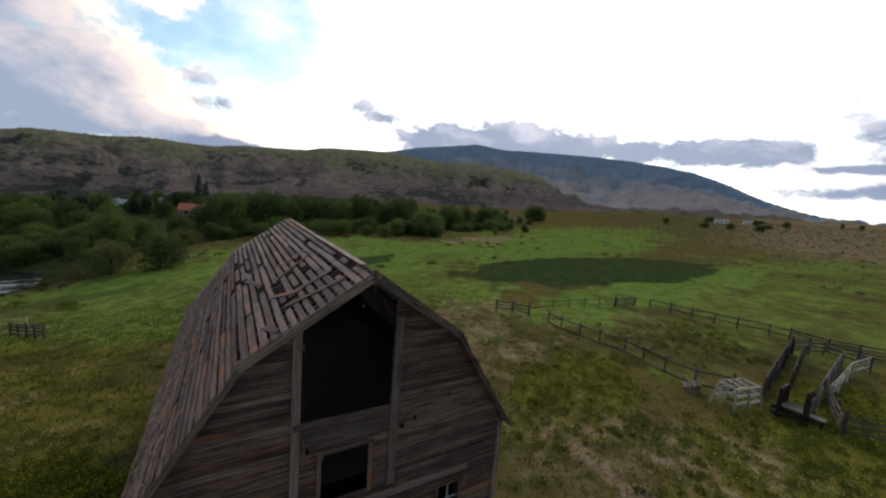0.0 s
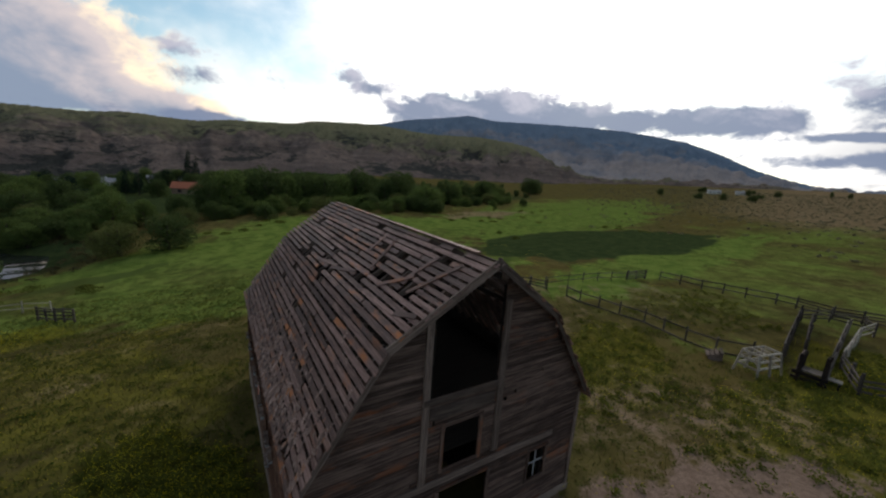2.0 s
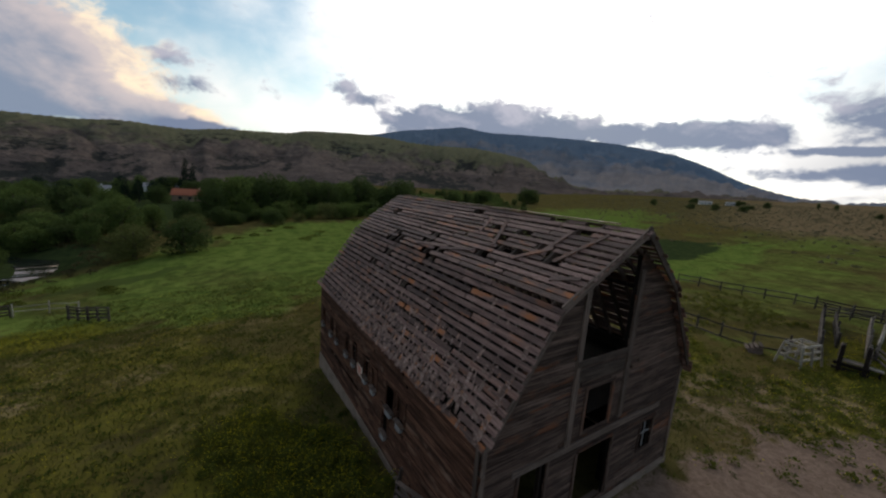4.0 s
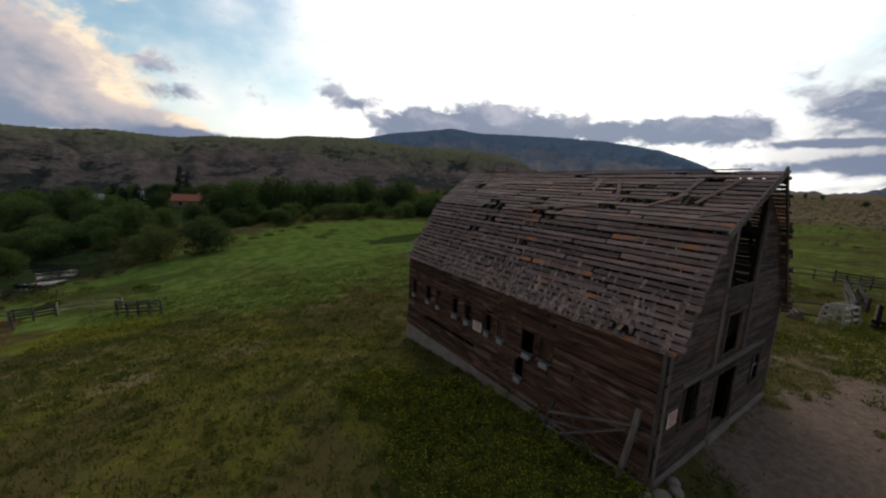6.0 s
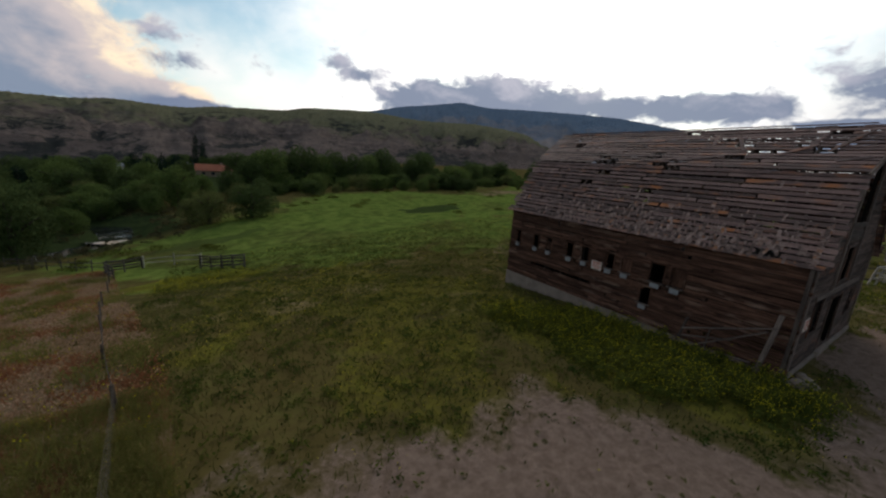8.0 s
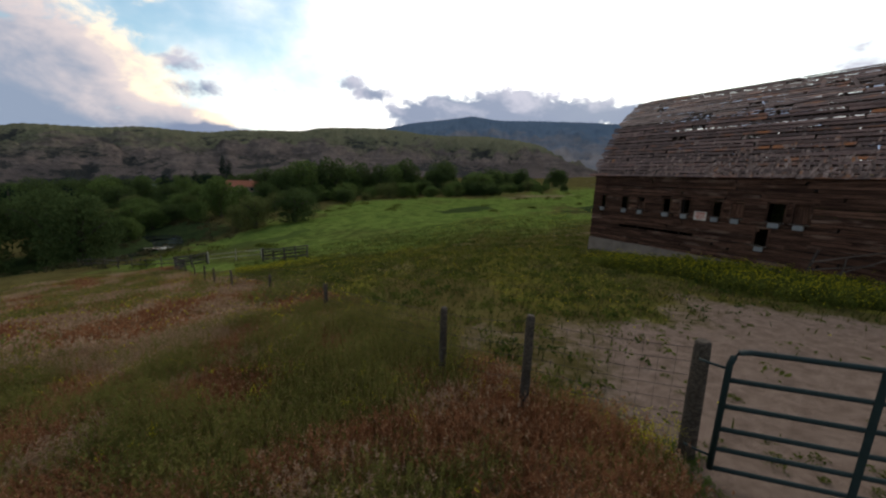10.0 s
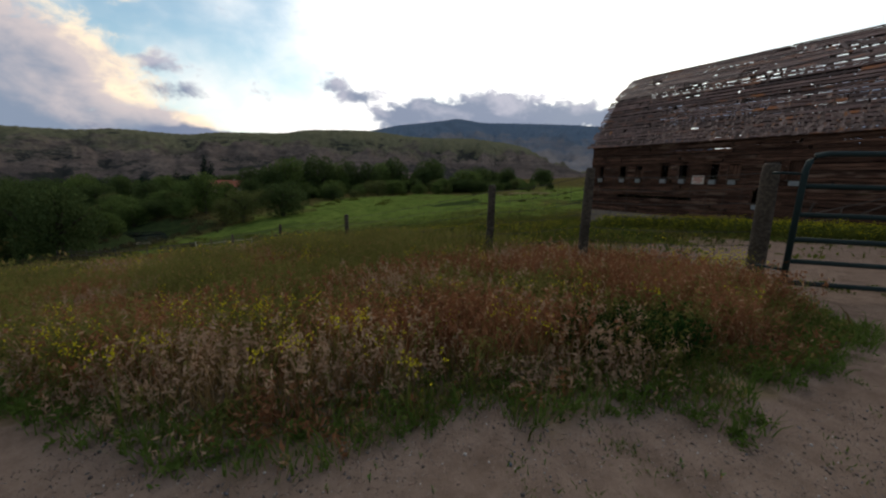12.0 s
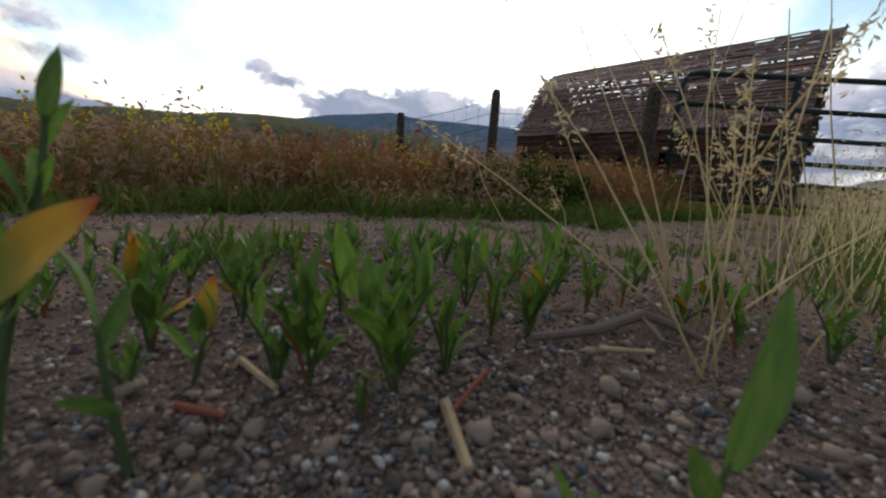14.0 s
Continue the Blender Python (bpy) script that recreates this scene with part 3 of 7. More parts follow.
def build_range(name, skyline, near, far, mat, label, folds, depth):
    """Hills whose top, seen from the yard, stands at the given angles: pairs of bearing and height in degrees."""
    az = np.arange(skyline[0][0], skyline[-1][0] + 0.01, 0.25)
    top = np.interp(az, [p[0] for p in skyline], [p[1] for p in skyline])
    top = np.convolve(np.pad(top, 2, "edge"), np.ones(5) / 5, "valid")
    rows = 64
    V, ups, hollows = [], [], []
    a = np.radians(az)
    crest = far * np.tan(np.radians(top)) + 6 + 0.0016 * far * bumps_np(az * 8, az * 0, 1.0, 0.4)
    base = ground_np(np.sin(a) * near, np.cos(a) * near) - 6
    tall = np.clip((crest - base) / 140, 0, 1)
    for i in range(rows + 6):
        s = i / (rows - 1)
        r = near + (far - near) * s
        x, y = r * np.sin(a), r * np.cos(a)
        up = np.clip(s, 0, 1)
        # a steep bluff at the foot, benches above it
        bench = 0.05 * np.sin(9.0 * up + 0.06 * az) * (1 - up)
        rise = 0.62 * up ** 0.75 + 0.38 * up ** 2.2 + bench * np.clip(up * 6, 0, 1)
        z = base + (crest - base) * rise
        gully = bumps_np(x * folds, y * folds, 1.0, 0.7) * 0.6 + 0.5 * np.abs(bumps_np(x * folds * 2.7, y * folds * 2.7, 1.0, 1.9))
        ravine = np.abs(bumps_np(az * 0.27 + 0.9 * np.sin(2.2 * s + az * 0.13), 1.6 * s + 0.05 * az, 1.0, 0.3)) - 0.35
        rill = np.abs(bumps_np(az * 0.9 + 0.7 * np.sin(3.1 * s + az * 0.3), 2.3 * s - 0.1 * az, 1.0, 1.7)) - 0.3
        carve = depth * (0.9 * gully + 0.55 * ravine * tall + 0.15 * rill * tall)
        z = z + carve * np.sin(np.pi * up) * (s <= 1)
        if s > 1:
            z = crest - (s - 1) * (far - near) * 0.5
        V.append(np.stack([x, y, z], -1))
        ups.append(up + 0 * x)
        hollows.append(np.clip(0.35 - carve / (1.1 * depth), 0, 1))
    V = np.array(V)
    n, m = V.shape[:2]
    idx = np.arange(n * m).reshape(n, m)
    loops = np.stack([idx[:-1, :-1], idx[:-1, 1:], idx[1:, 1:], idx[1:, :-1]], -1).reshape(-1)
    me = array_mesh(name, V.reshape(-1, 3), loops, 4, mat, True)
    me.attributes.new("rise", "FLOAT", "POINT").data.foreach_set("value", np.asarray(ups, np.float32).ravel())
    me.attributes.new("hollow", "FLOAT", "POINT").data.foreach_set("value", np.asarray(hollows, np.float32).ravel())
    tagged(new(name, me), label, "hills", kind="structure")


HILL = material("dry hillside", hill_nodes((0.105, 0.086, 0.078), (0.190, 0.148, 0.128), (0.168, 0.160, 0.098), (0.046, 0.047, 0.044), (0.165, 0.125, 0.110), 1.0, 0.81, 1.0), 0.95, 0.0, 0.0)
# distance haze is put into the mountain's base colours as blue
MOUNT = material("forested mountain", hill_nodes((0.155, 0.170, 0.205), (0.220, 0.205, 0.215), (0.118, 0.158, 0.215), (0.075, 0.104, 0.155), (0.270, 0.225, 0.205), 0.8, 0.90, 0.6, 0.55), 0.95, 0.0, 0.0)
build_range("hills", [(-100, 4.5), (-60, 4.0), (-40, 3.6), (-24, 3.7), (-19.8, 3.6), (-18, 4.1), (-14.6, 4.2), (-12, 4.3), (-9.5, 4.7), (-8, 4.8), (-5, 4.7), (-2, 4.7), (1.5, 5.3), (5, 5.5), (9.5, 5.75), (12, 6.35), (14, 6.5),
                      (18, 6.7), (21, 6.75), (24, 6.55), (27, 6.2), (30, 6.05), (37, 6.1), (42, 5.5), (45, 4.9), (47, 3.6), (48.5, 2.6), (52, 1.5), (58, 0.9), (64, 0.8), (80, 0.6)],
            620, 1700, HILL, "brown grassy hills with scrub in the gullies", 0.011, 38)
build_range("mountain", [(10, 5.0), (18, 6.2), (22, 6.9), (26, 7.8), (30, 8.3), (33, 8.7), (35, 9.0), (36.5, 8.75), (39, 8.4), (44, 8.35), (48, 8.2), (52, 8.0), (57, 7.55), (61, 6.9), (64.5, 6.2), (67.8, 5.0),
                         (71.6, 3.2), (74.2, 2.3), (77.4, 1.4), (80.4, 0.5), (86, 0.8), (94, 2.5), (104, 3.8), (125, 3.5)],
            2100, 4000, MOUNT, "long wooded mountain ridge tinted blue for haze", 0.0042, 95)
build_range("hills_behind", [(95, 2.5), (130, 4.0), (180, 4.5), (225, 4.5), (262, 4.3)], 900, 1700, HILL, "low grassy hills behind the farm", 0.011, 20)

# ---------------------------------------------------------------- the barn
W, LEN = 8.75, 13.0
RIDGE_X, RIDGE_Z = W / 2, 8.45
KNEE_X, KNEE_Z = 1.88, 6.72
TIP_X, TIP_Z = -0.12, 3.77
WALL_TOP = 3.81
SILL = 0.12


def roof_z(x):
    """Underside of the roof above the gable at x."""
    x = min(x, W - x)
    if x < KNEE_X:
        return TIP_Z + (x - TIP_X) * (KNEE_Z - TIP_Z) / (KNEE_X - TIP_X) - 0.06
    return KNEE_Z + (x - KNEE_X) * (RIDGE_Z - KNEE_Z) / (RIDGE_X - KNEE_X) - 0.06


def gable_half(z):
    """Least x of the gable at height z."""
    if z <= WALL_TOP - 0.1:
        return 0.0
    if z < KNEE_Z:
        return max(0.0, TIP_X + (z + 0.06 - TIP_Z) * (KNEE_X - TIP_X) / (KNEE_Z - TIP_Z))
    return KNEE_X + (z + 0.06 - KNEE_Z) * (RIDGE_X - KNEE_X) / (RIDGE_Z - KNEE_Z)


barn = thing("barn", (0, 0, 0), "weathered grey-brown wooden barn with a gappy gambrel roof", "barn")


def build_roof():
    rng = random.Random(11)
    low_len = math.hypot(KNEE_X - TIP_X, KNEE_Z - TIP_Z)
    up_len = math.hypot(RIDGE_X - KNEE_X, RIDGE_Z - KNEE_Z)
    low, up = 17, 14
    step = 0.61
    for side in (0, 1):
        def at(s_low, s_up, lift):
            """A point on the slope and the direction up it."""
            if s_up is None:
                d = Vector((KNEE_X - TIP_X, 0, KNEE_Z - TIP_Z)).normalized()
                p = Vector((TIP_X, 0, TIP_Z)) + d * s_low
            else:
                d = Vector((RIDGE_X - KNEE_X, 0, RIDGE_Z - KNEE_Z)).normalized()
                p = Vector((KNEE_X, 0, KNEE_Z)) + d * s_up
            n = Vector((-d.z, 0, d.x))
            p = p + n * lift
            if side:
                p.x, d, n = W - p.x, Vector((-d.x, 0, d.z)), Vector((-n.x, 0, n.z))
            return p, d, n

        # plate and rafters
        bm = bmesh.new()
        x0 = 0.02 if not side else W - 0.16
        add_box(bm, (x0, 0.02, WALL_TOP - 0.14), (x0 + 0.14, LEN, WALL_TOP))
        xk = KNEE_X if not side else W - KNEE_X - 0.12
        add_box(bm, (xk, 0.05, KNEE_Z - 0.36), (xk + 0.12, LEN, KNEE_Z - 0.24))
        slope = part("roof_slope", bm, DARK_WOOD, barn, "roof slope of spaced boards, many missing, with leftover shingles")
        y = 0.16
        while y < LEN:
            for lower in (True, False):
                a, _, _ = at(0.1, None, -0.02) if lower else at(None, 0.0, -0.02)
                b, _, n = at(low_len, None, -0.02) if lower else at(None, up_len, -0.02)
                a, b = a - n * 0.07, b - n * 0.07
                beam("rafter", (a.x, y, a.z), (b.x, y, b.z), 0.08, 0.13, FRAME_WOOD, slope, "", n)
            y += step
        # boards
        for row in range(-2 if side else 0, low + up):
            lower = row < low
            k = row if lower else row - low
            pitch = low_len / low if lower else up_len / up
            s = k * pitch + rng.uniform(-0.012, 0.012)
            front = -0.24 if lower else -0.24 - 0.24 * (k + 0.5) / up
            front += rng.uniform(-0.10, 0.05)
            back = LEN + (0.3 if lower else 0.3 + 0.34 * (k + 0.5) / up) + rng.uniform(-0.06, 0.06)
            cells = int((back - front) / step) + 1
            runs, start = [], front
            length, limit = 0.0, rng.choice((2.4, 3.0, 3.6, 4.2))
            for c in range(cells):
                y0, y1 = front + c * step, min(front + (c + 1) * step, back)
                p = 0.008 if side == 0 else 0.02
                if side == 0:
                    if not lower and 3 <= k <= 11 and 0.2 < y0 < 3.7:
                        p = 0.17
                    if not lower and 3 <= k <= 9 and 3.7 <= y0 < 6.5:
                        p = 0.07
                    if ((lower and k >= 14) or (not lower and k <= 2)) and 3.6 < y0 < 9:
                        p = 0.14
                    if not lower and k >= 12:
                        p = 0.13 if y0 > 1.0 else 0.02
                    if lower and 9 <= k <= 13 and 2.5 < y0 < 9.5:
                        p = 0.05
                    if not lower and 6 <= k <= 8 and 10.8 < y0 < 12:
                        p = 0.55
                elif not lower:
                    p = 0.2 if (k >= 8 and y0 < 4.5) or k == 12 else 0.03
                gone = rng.random() < p and c > 0
                if gone or length > limit:
                    if y0 - start > 0.25:
                        runs.append((start, y0 - 0.012))
                    start, length, limit = (y1 if gone else y0), 0.0, rng.choice((2.4, 3.0, 3.6, 4.2))
                length += step
            if back - start > 0.25:
                runs.append((start, back))
            for y0, y1 in runs:
                width = 0.148 + rng.uniform(-0.022, 0.014) if not side else (0.195 if lower else 0.148) + rng.uniform(-0.012, 0.004)
                o, d, n = at(s, None, 0.012) if lower else at(None, s, 0.012)
                me = board_mesh(y1 - y0, width, 0.024, ROOF_WOOD, 0.008)
                skew = rng.gauss(0, 0.004)
                u = Vector((0, -1, 0)) if not side else Vector((0, 1, 0))
                o = Vector((o.x, y1 if not side else y0, o.z)) + n * rng.uniform(0, 0.01)
                u = (u + d * skew + n * rng.gauss(0, 0.0015)).normalized()
                v = (d - u * d.dot(u)).normalized()
                child("roof_board", me, slope, axes_pose(o, u, v, u.cross(v)))
        if not side:
            # loose planks left lying on the slope
            for y, s, turn, ln in ((1.0, 1.1, 62, 1.5), (1.55, 1.5, 75, 1.0), (2.3, 0.8, 40, 1.3), (3.4, 1.2, 115, 1.4), (0.7, 0.5, 20, 0.9), (5.5, 0.3, 15, 1.6), (4.6, 1.6, 100, 0.8), (7.2, 0.2, 8, 1.9)):
                o, d, n = at(None, s, 0.05)
                u = Vector((0, -1, 0)) * math.cos(radians(turn)) + d * math.sin(radians(turn))
                v = n.cross(u)
                child("roof_board", board_mesh(ln, 0.13, 0.022, ROOF_WOOD), slope, axes_pose(Vector((o.x, y, o.z)), u, v, n))
            # shingles that still cling to the lower slope
            meshes = []
            for w_, l_ in ((0.08, 0.22), (0.11, 0.25), (0.13, 0.21), (0.07, 0.28)):
                vs = [(-w_ / 2, 0, 0.004), (w_ / 2, 0, 0.006), (w_ / 2, l_ * 0.55, 0.016), (-w_ / 2, l_ * 0.5, 0.020), (w_ / 2 - 0.01, l_, 0.012), (-w_ / 2 + 0.005, l_ * 0.95, 0.03)]
                vs += [(x_, y_, z_ - 0.012) for x_, y_, z_ in vs]
                fs = [(0, 1, 2, 3), (3, 2, 4, 5), (7, 6, 9, 8), (8, 9, 11, 10), (0, 6, 7, 1), (1, 7, 8, 2), (2, 8, 10, 4), (4, 10, 11, 5), (5, 11, 9, 3), (3, 9, 6, 0)]
                meshes.append(raw_mesh("shingle", vs, fs, SHINGLE))
            for i in range(270):
                y = min(max(rng.gauss(4.6, 3.2), 0.1), 12.6)
                row = min(int(abs(rng.gauss(0, 3.6))), 15)
                if i % 6 == 0:
                    y, row = rng.uniform(0.3, 12.5), rng.randrange(0, 15)
                o, d, n = at(row * low_len / low + rng.uniform(-0.04, 0.1), None, 0.042)
                a = radians(rng.gauss(0, 9))
                u = Vector((0, -1, 0)) * math.cos(a) + d * math.sin(a)
                child("shingle", rng.choice(meshes), slope, axes_pose(Vector((o.x, y, o.z)), u, n.cross(u), n))
            # smaller broken bits between them
            bits_v, bits_f = [], []
            for i in range(620):
                y = min(max(rng.gauss(5.2, 3.6), 0.1), 12.9)
                o, d, n = at(min(abs(rng.gauss(0, 0.75)), 2.6) + 0.02, None, 0.04)
                a = radians(rng.gauss(0, 14))
                u = Vector((0, -1, 0)) * math.cos(a) + d * math.sin(a)
                w_, l_ = rng.uniform(0.03, 0.09), rng.uniform(0.08, 0.2)
                v_, o = n.cross(u), Vector((o.x, y, o.z))
                k = len(bits_v)
                for p, q, r in ((0, 0, 0), (w_, 0, 0.004), (w_ * 0.9, l_, 0.014), (w_ * 0.15, l_ * 0.9, 0.018)):
                    bits_v += [o + u * p + v_ * q + n * r, o + u * p + v_ * q + n * (r - 0.008)]
                bits_f += [(k, k + 2, k + 4, k + 6), (k + 1, k + 7, k + 5, k + 3), (k, k + 1, k + 3, k + 2), (k + 2, k + 3, k + 5, k + 4), (k + 4, k + 5, k + 7, k + 6), (k + 6, k + 7, k + 1, k)]
            tagged(child("broken_shingle", raw_mesh("broken_shingle", bits_v, bits_f, SHINGLE_BITS), slope), kind="stuff")
    # ridge cap and the edge boards of the hood
    ridge = child("ridge_board", board_mesh(LEN * 0.55, 0.16, 0.03, ROOF_WOOD), barn, axes_pose(Vector((RIDGE_X - 0.07, LEN, RIDGE_Z + 0.02)), Vector((0, -1, 0)), Vector((1, 0, 0)), Vector((0, 0, 1))))
    child("ridge_board", board_mesh(LEN * 0.42, 0.15, 0.03, ROOF_WOOD), barn, axes_pose(Vector((RIDGE_X - 0.09, LEN * 0.44, RIDGE_Z + 0.03)), Vector((0, -1, 0)), Vector((1, 0, 0)), Vector((0, 0, 1))))
    for side in (0, 1):
        def mx(x):
            return W - x if side else x
        beam("barge_board", (mx(KNEE_X - 0.05), -0.2, KNEE_Z - 0.06), (mx(RIDGE_X), -0.46, RIDGE_Z - 0.03), 0.05, 0.2, FRAME_WOOD, barn)
        beam("barge_board", (mx(TIP_X + 0.1), -0.2, TIP_Z + 0.06), (mx(KNEE_X), -0.2, KNEE_Z - 0.05), 0.04, 0.12, FRAME_WOOD, barn)
    # hay track beam under the hood
    beam("track_beam", (RIDGE_X, -0.5, RIDGE_Z - 0.3), (RIDGE_X, 3.0, RIDGE_Z - 0.3), 0.08, 0.14, DARK_WOOD, barn)


build_roof()

GABLE_HOLES = [(2.98, 5.1, 5.1, 9.0), (3.48, 4.6, 2.98, 4.2), (6.7, 7.4, 1.2, 2.2), (1.25, 2.2, 1.35, 2.6), (3.45, 5.05, 0.42, 2.32)]
SIDE_HOLES = [(12.14, 12.48, 2.06, 2.68), (10.78, 11.14, 2.06, 2.68), (9.86, 10.2, 2.06, 2.68), (8.5, 8.9, 2.06, 2.7), (7.62, 8.0, 2.06, 2.7), (6.3, 6.7, 2.05, 2.7),
              (5.52, 5.92, 2.05, 2.7), (4.12, 4.64, 2.04, 2.76), (3.38, 3.86, 2.04, 2.76), (4.5, 4.92, 1.0, 1.7)]


def spans(lo, hi, z0, z1, holes):
    """The stretches of a row of siding between the openings."""
    cuts = sorted((a, b) for a, b, c, d in holes if c < z1 - 0.02 and d > z0 + 0.02)
    out = []
    for a, b in cuts:
        if a - lo > 0.06:
            out.append((lo, a))
        lo = max(lo, b)
    if hi - lo > 0.06:
        out.append((lo, hi))
    return out


def build_walls():
    rng = random.Random(23)
    pitch = 0.142

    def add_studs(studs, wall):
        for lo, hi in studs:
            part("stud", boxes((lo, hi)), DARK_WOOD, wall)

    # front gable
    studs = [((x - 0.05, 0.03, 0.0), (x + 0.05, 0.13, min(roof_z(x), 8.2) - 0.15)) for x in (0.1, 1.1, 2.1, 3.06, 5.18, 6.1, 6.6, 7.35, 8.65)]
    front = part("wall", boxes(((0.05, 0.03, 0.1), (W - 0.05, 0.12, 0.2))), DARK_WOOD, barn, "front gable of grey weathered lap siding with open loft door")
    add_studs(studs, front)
    z = 0.2
    while z < RIDGE_Z - 0.3:
        x0 = gable_half(z + 0.05) + 0.02
        for a, b in spans(x0, W - x0, z, z + pitch, GABLE_HOLES):
            pieces, s = [], a
            while b - s > 4.2:
                c = s + rng.uniform(2.2, 3.8)
                pieces.append((s, c))
                s = c + 0.006
            pieces.append((s, b))
            for p, q in pieces:
                dz, tilt = rng.uniform(-0.010, 0.010), radians(9 + rng.uniform(-3, 4))
                sag = rng.gauss(0, 0.0035)
                u = Vector((1, 0, sag)).normalized()
                v = Vector((0, math.sin(tilt), math.cos(tilt)))
                v = (v - u * v.dot(u)).normalized()
                child("siding_board", board_mesh(q - p, 0.133, 0.02, GABLE_WOOD, 0.004), front, axes_pose(Vector((p, -0.012, z + dz)), u, v, u.cross(v)))
        z += pitch
    for name, a, b, w_, t_ in (("trim", (2.9, -0.05, 2.75), (2.9, -0.05, 7.35), 0.18, 0.05), ("trim", (5.2, -0.05, 2.9), (5.2, -0.05, 7.35), 0.2, 0.05),
                               ("trim", (2.85, -0.055, 5.03), (5.28, -0.055, 5.0), 0.16, 0.04), ("trim", (3.02, -0.05, 4.68), (5.08, -0.05, 4.62), 0.34, 0.025),
                               ("trim", (1.0, -0.05, 2.68), (7.6, -0.05, 2.6), 0.18, 0.035), ("trim", (0.06, -0.05, 0.1), (0.06, -0.05, 3.6), 0.12, 0.04), ("trim", (8.69, -0.05, 0.1), (8.69, -0.05, 3.6), 0.12, 0.04)):
        beam(name, a, b, w_, t_, FRAME_WOOD, front, "", (0, 1, 0))
    for x0, x1, z0, z1 in GABLE_HOLES[1:]:
        w_ = 0.09
        for a, b in (((x0 - w_ / 2, z0 - w_), (x0 - w_ / 2, z1 + w_)), ((x1 + w_ / 2, z0 - w_), (x1 + w_ / 2, z1 + w_)), ((x0, z1 + w_ / 2), (x1, z1 + w_ / 2)), ((x0, z0 - w_ / 2), (x1, z0 - w_ / 2))):
            beam("opening_trim", (a[0], -0.045, a[1]), (b[0], -0.045, b[1]), w_, 0.035, GABLE_WOOD, front, "", (0, 1, 0))
    # bars of the small right window
    beam("window_bar", (6.7, 0.02, 1.7), (7.4, 0.02, 1.7), 0.04, 0.03, GREY_PAINT, front, "", (0, 1, 0))
    beam("window_bar", (7.05, 0.02, 1.2), (7.05, 0.02, 2.2), 0.03, 0.03, GREY_PAINT, front, "", (0, 1, 0))

    # left side wall
    studs = [((0.03, y - 0.05, -0.05), (0.13, y + 0.05, WALL_TOP - 0.15)) for y in (0.1, 1.3, 2.6, 3.9, 5.0, 5.9, 7.0, 7.95, 9.1, 10.1, 11.2, 12.85)]
    left = part("wall", boxes(((0.03, 0.05, SILL), (0.12, LEN - 0.05, SILL + 0.1))), DARK_WOOD, barn, "long side wall of dark brown lap siding with a row of small openings")
    add_studs(studs, left)
    z = SILL
    while z < WALL_TOP - 0.05:
        for a, b in spans(0.0, LEN, z, z + pitch, SIDE_HOLES):
            pieces, s = [], a
            while b - s > 4.4:
                c = s + rng.uniform(2.0, 4.0)
                pieces.append((s, c))
                s = c + 0.008
            pieces.append((s, b))
            for p, q in pieces:
                if rng.random() < 0.012:
                    continue
                tilt = radians(9 + rng.uniform(-3, 5))
                u = Vector((0, -1, rng.gauss(0, 0.005))).normalized()
                v = Vector((math.sin(tilt), 0, math.cos(tilt)))
                v = (v - u * v.dot(u)).normalized()
                child("siding_board", board_mesh(q - p, 0.132, 0.02, SIDE_WOOD, 0.005), left, axes_pose(Vector((-0.012 - rng.uniform(0, 0.006), q, z + rng.uniform(-0.012, 0.012))), u, v, u.cross(v)))
        z += pitch
    for y0, y1, z0, z1 in SIDE_HOLES:
        if z0 < 1:
            continue
        yc, w_ = (y0 + y1) / 2, y1 - y0
        for a, b in (((y0 - 0.035, z0), (y0 - 0.035, z1)), ((y1 + 0.035, z0), (y1 + 0.035, z1)), ((y0 - 0.07, z1 + 0.035), (y1 + 0.07, z1 + 0.035))):
            beam("opening_trim", (-0.05, a[0], a[1]), (-0.05, b[0], b[1]), 0.07, 0.03, SIDE_WOOD, left, "", (1, 0, 0))
        bm = bmesh.new()
        add_box(bm, (-0.16, yc - w_ / 2 - 0.06, z0 - 0.07), (-0.02, yc + w_ / 2 + 0.06, z0 - 0.035))
        part("opening_ledge", bm, FRAME_WOOD, left)
        bm = bmesh.new()
        add_box(bm, (-0.15, yc - w_ * 0.34, z0 - 0.27), (-0.035, yc + w_ * 0.34, z0 - 0.072))
        bmesh.ops.bevel(bm, geom=bm.edges[:], offset=0.012, segments=1, affect="EDGES")
        part("nest_box", bm, GREY_PAINT, left, "small faded grey box under an opening")
        if y0 in (5.52, 3.38, 9.86):
            beam("shutter_board", (0.02, yc, z0), (0.02, yc, z1 - (0.2 if y0 == 9.86 else 0.0)), w_, 0.02, SIDE_WOOD, left, "", (1, 0, 0))
    # corner board
    beam("trim", (-0.05, 0.05, -0.02), (-0.05, 0.05, WALL_TOP - 0.1), 0.11, 0.03, FRAME_WOOD, left, "", (1, 0, 0))

    # right and back walls, in the timber that carries the inner shade
    right = part("wall", boxes(((W - 0.12, 0.05, -0.1), (W - 0.02, LEN, 0.0))), DARK_WOOD, barn, "far side wall of dark brown boards, shade in the colour")
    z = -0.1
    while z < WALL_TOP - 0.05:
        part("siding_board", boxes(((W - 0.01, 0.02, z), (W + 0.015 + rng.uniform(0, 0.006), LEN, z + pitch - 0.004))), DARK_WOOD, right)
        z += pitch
    back = part("wall", boxes(((0.2, LEN - 0.12, -0.1), (W - 0.2, LEN - 0.02, 0.0))), DARK_WOOD, barn, "back gable of dark boards, inner shade in the colour")
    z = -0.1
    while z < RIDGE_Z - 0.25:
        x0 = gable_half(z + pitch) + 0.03
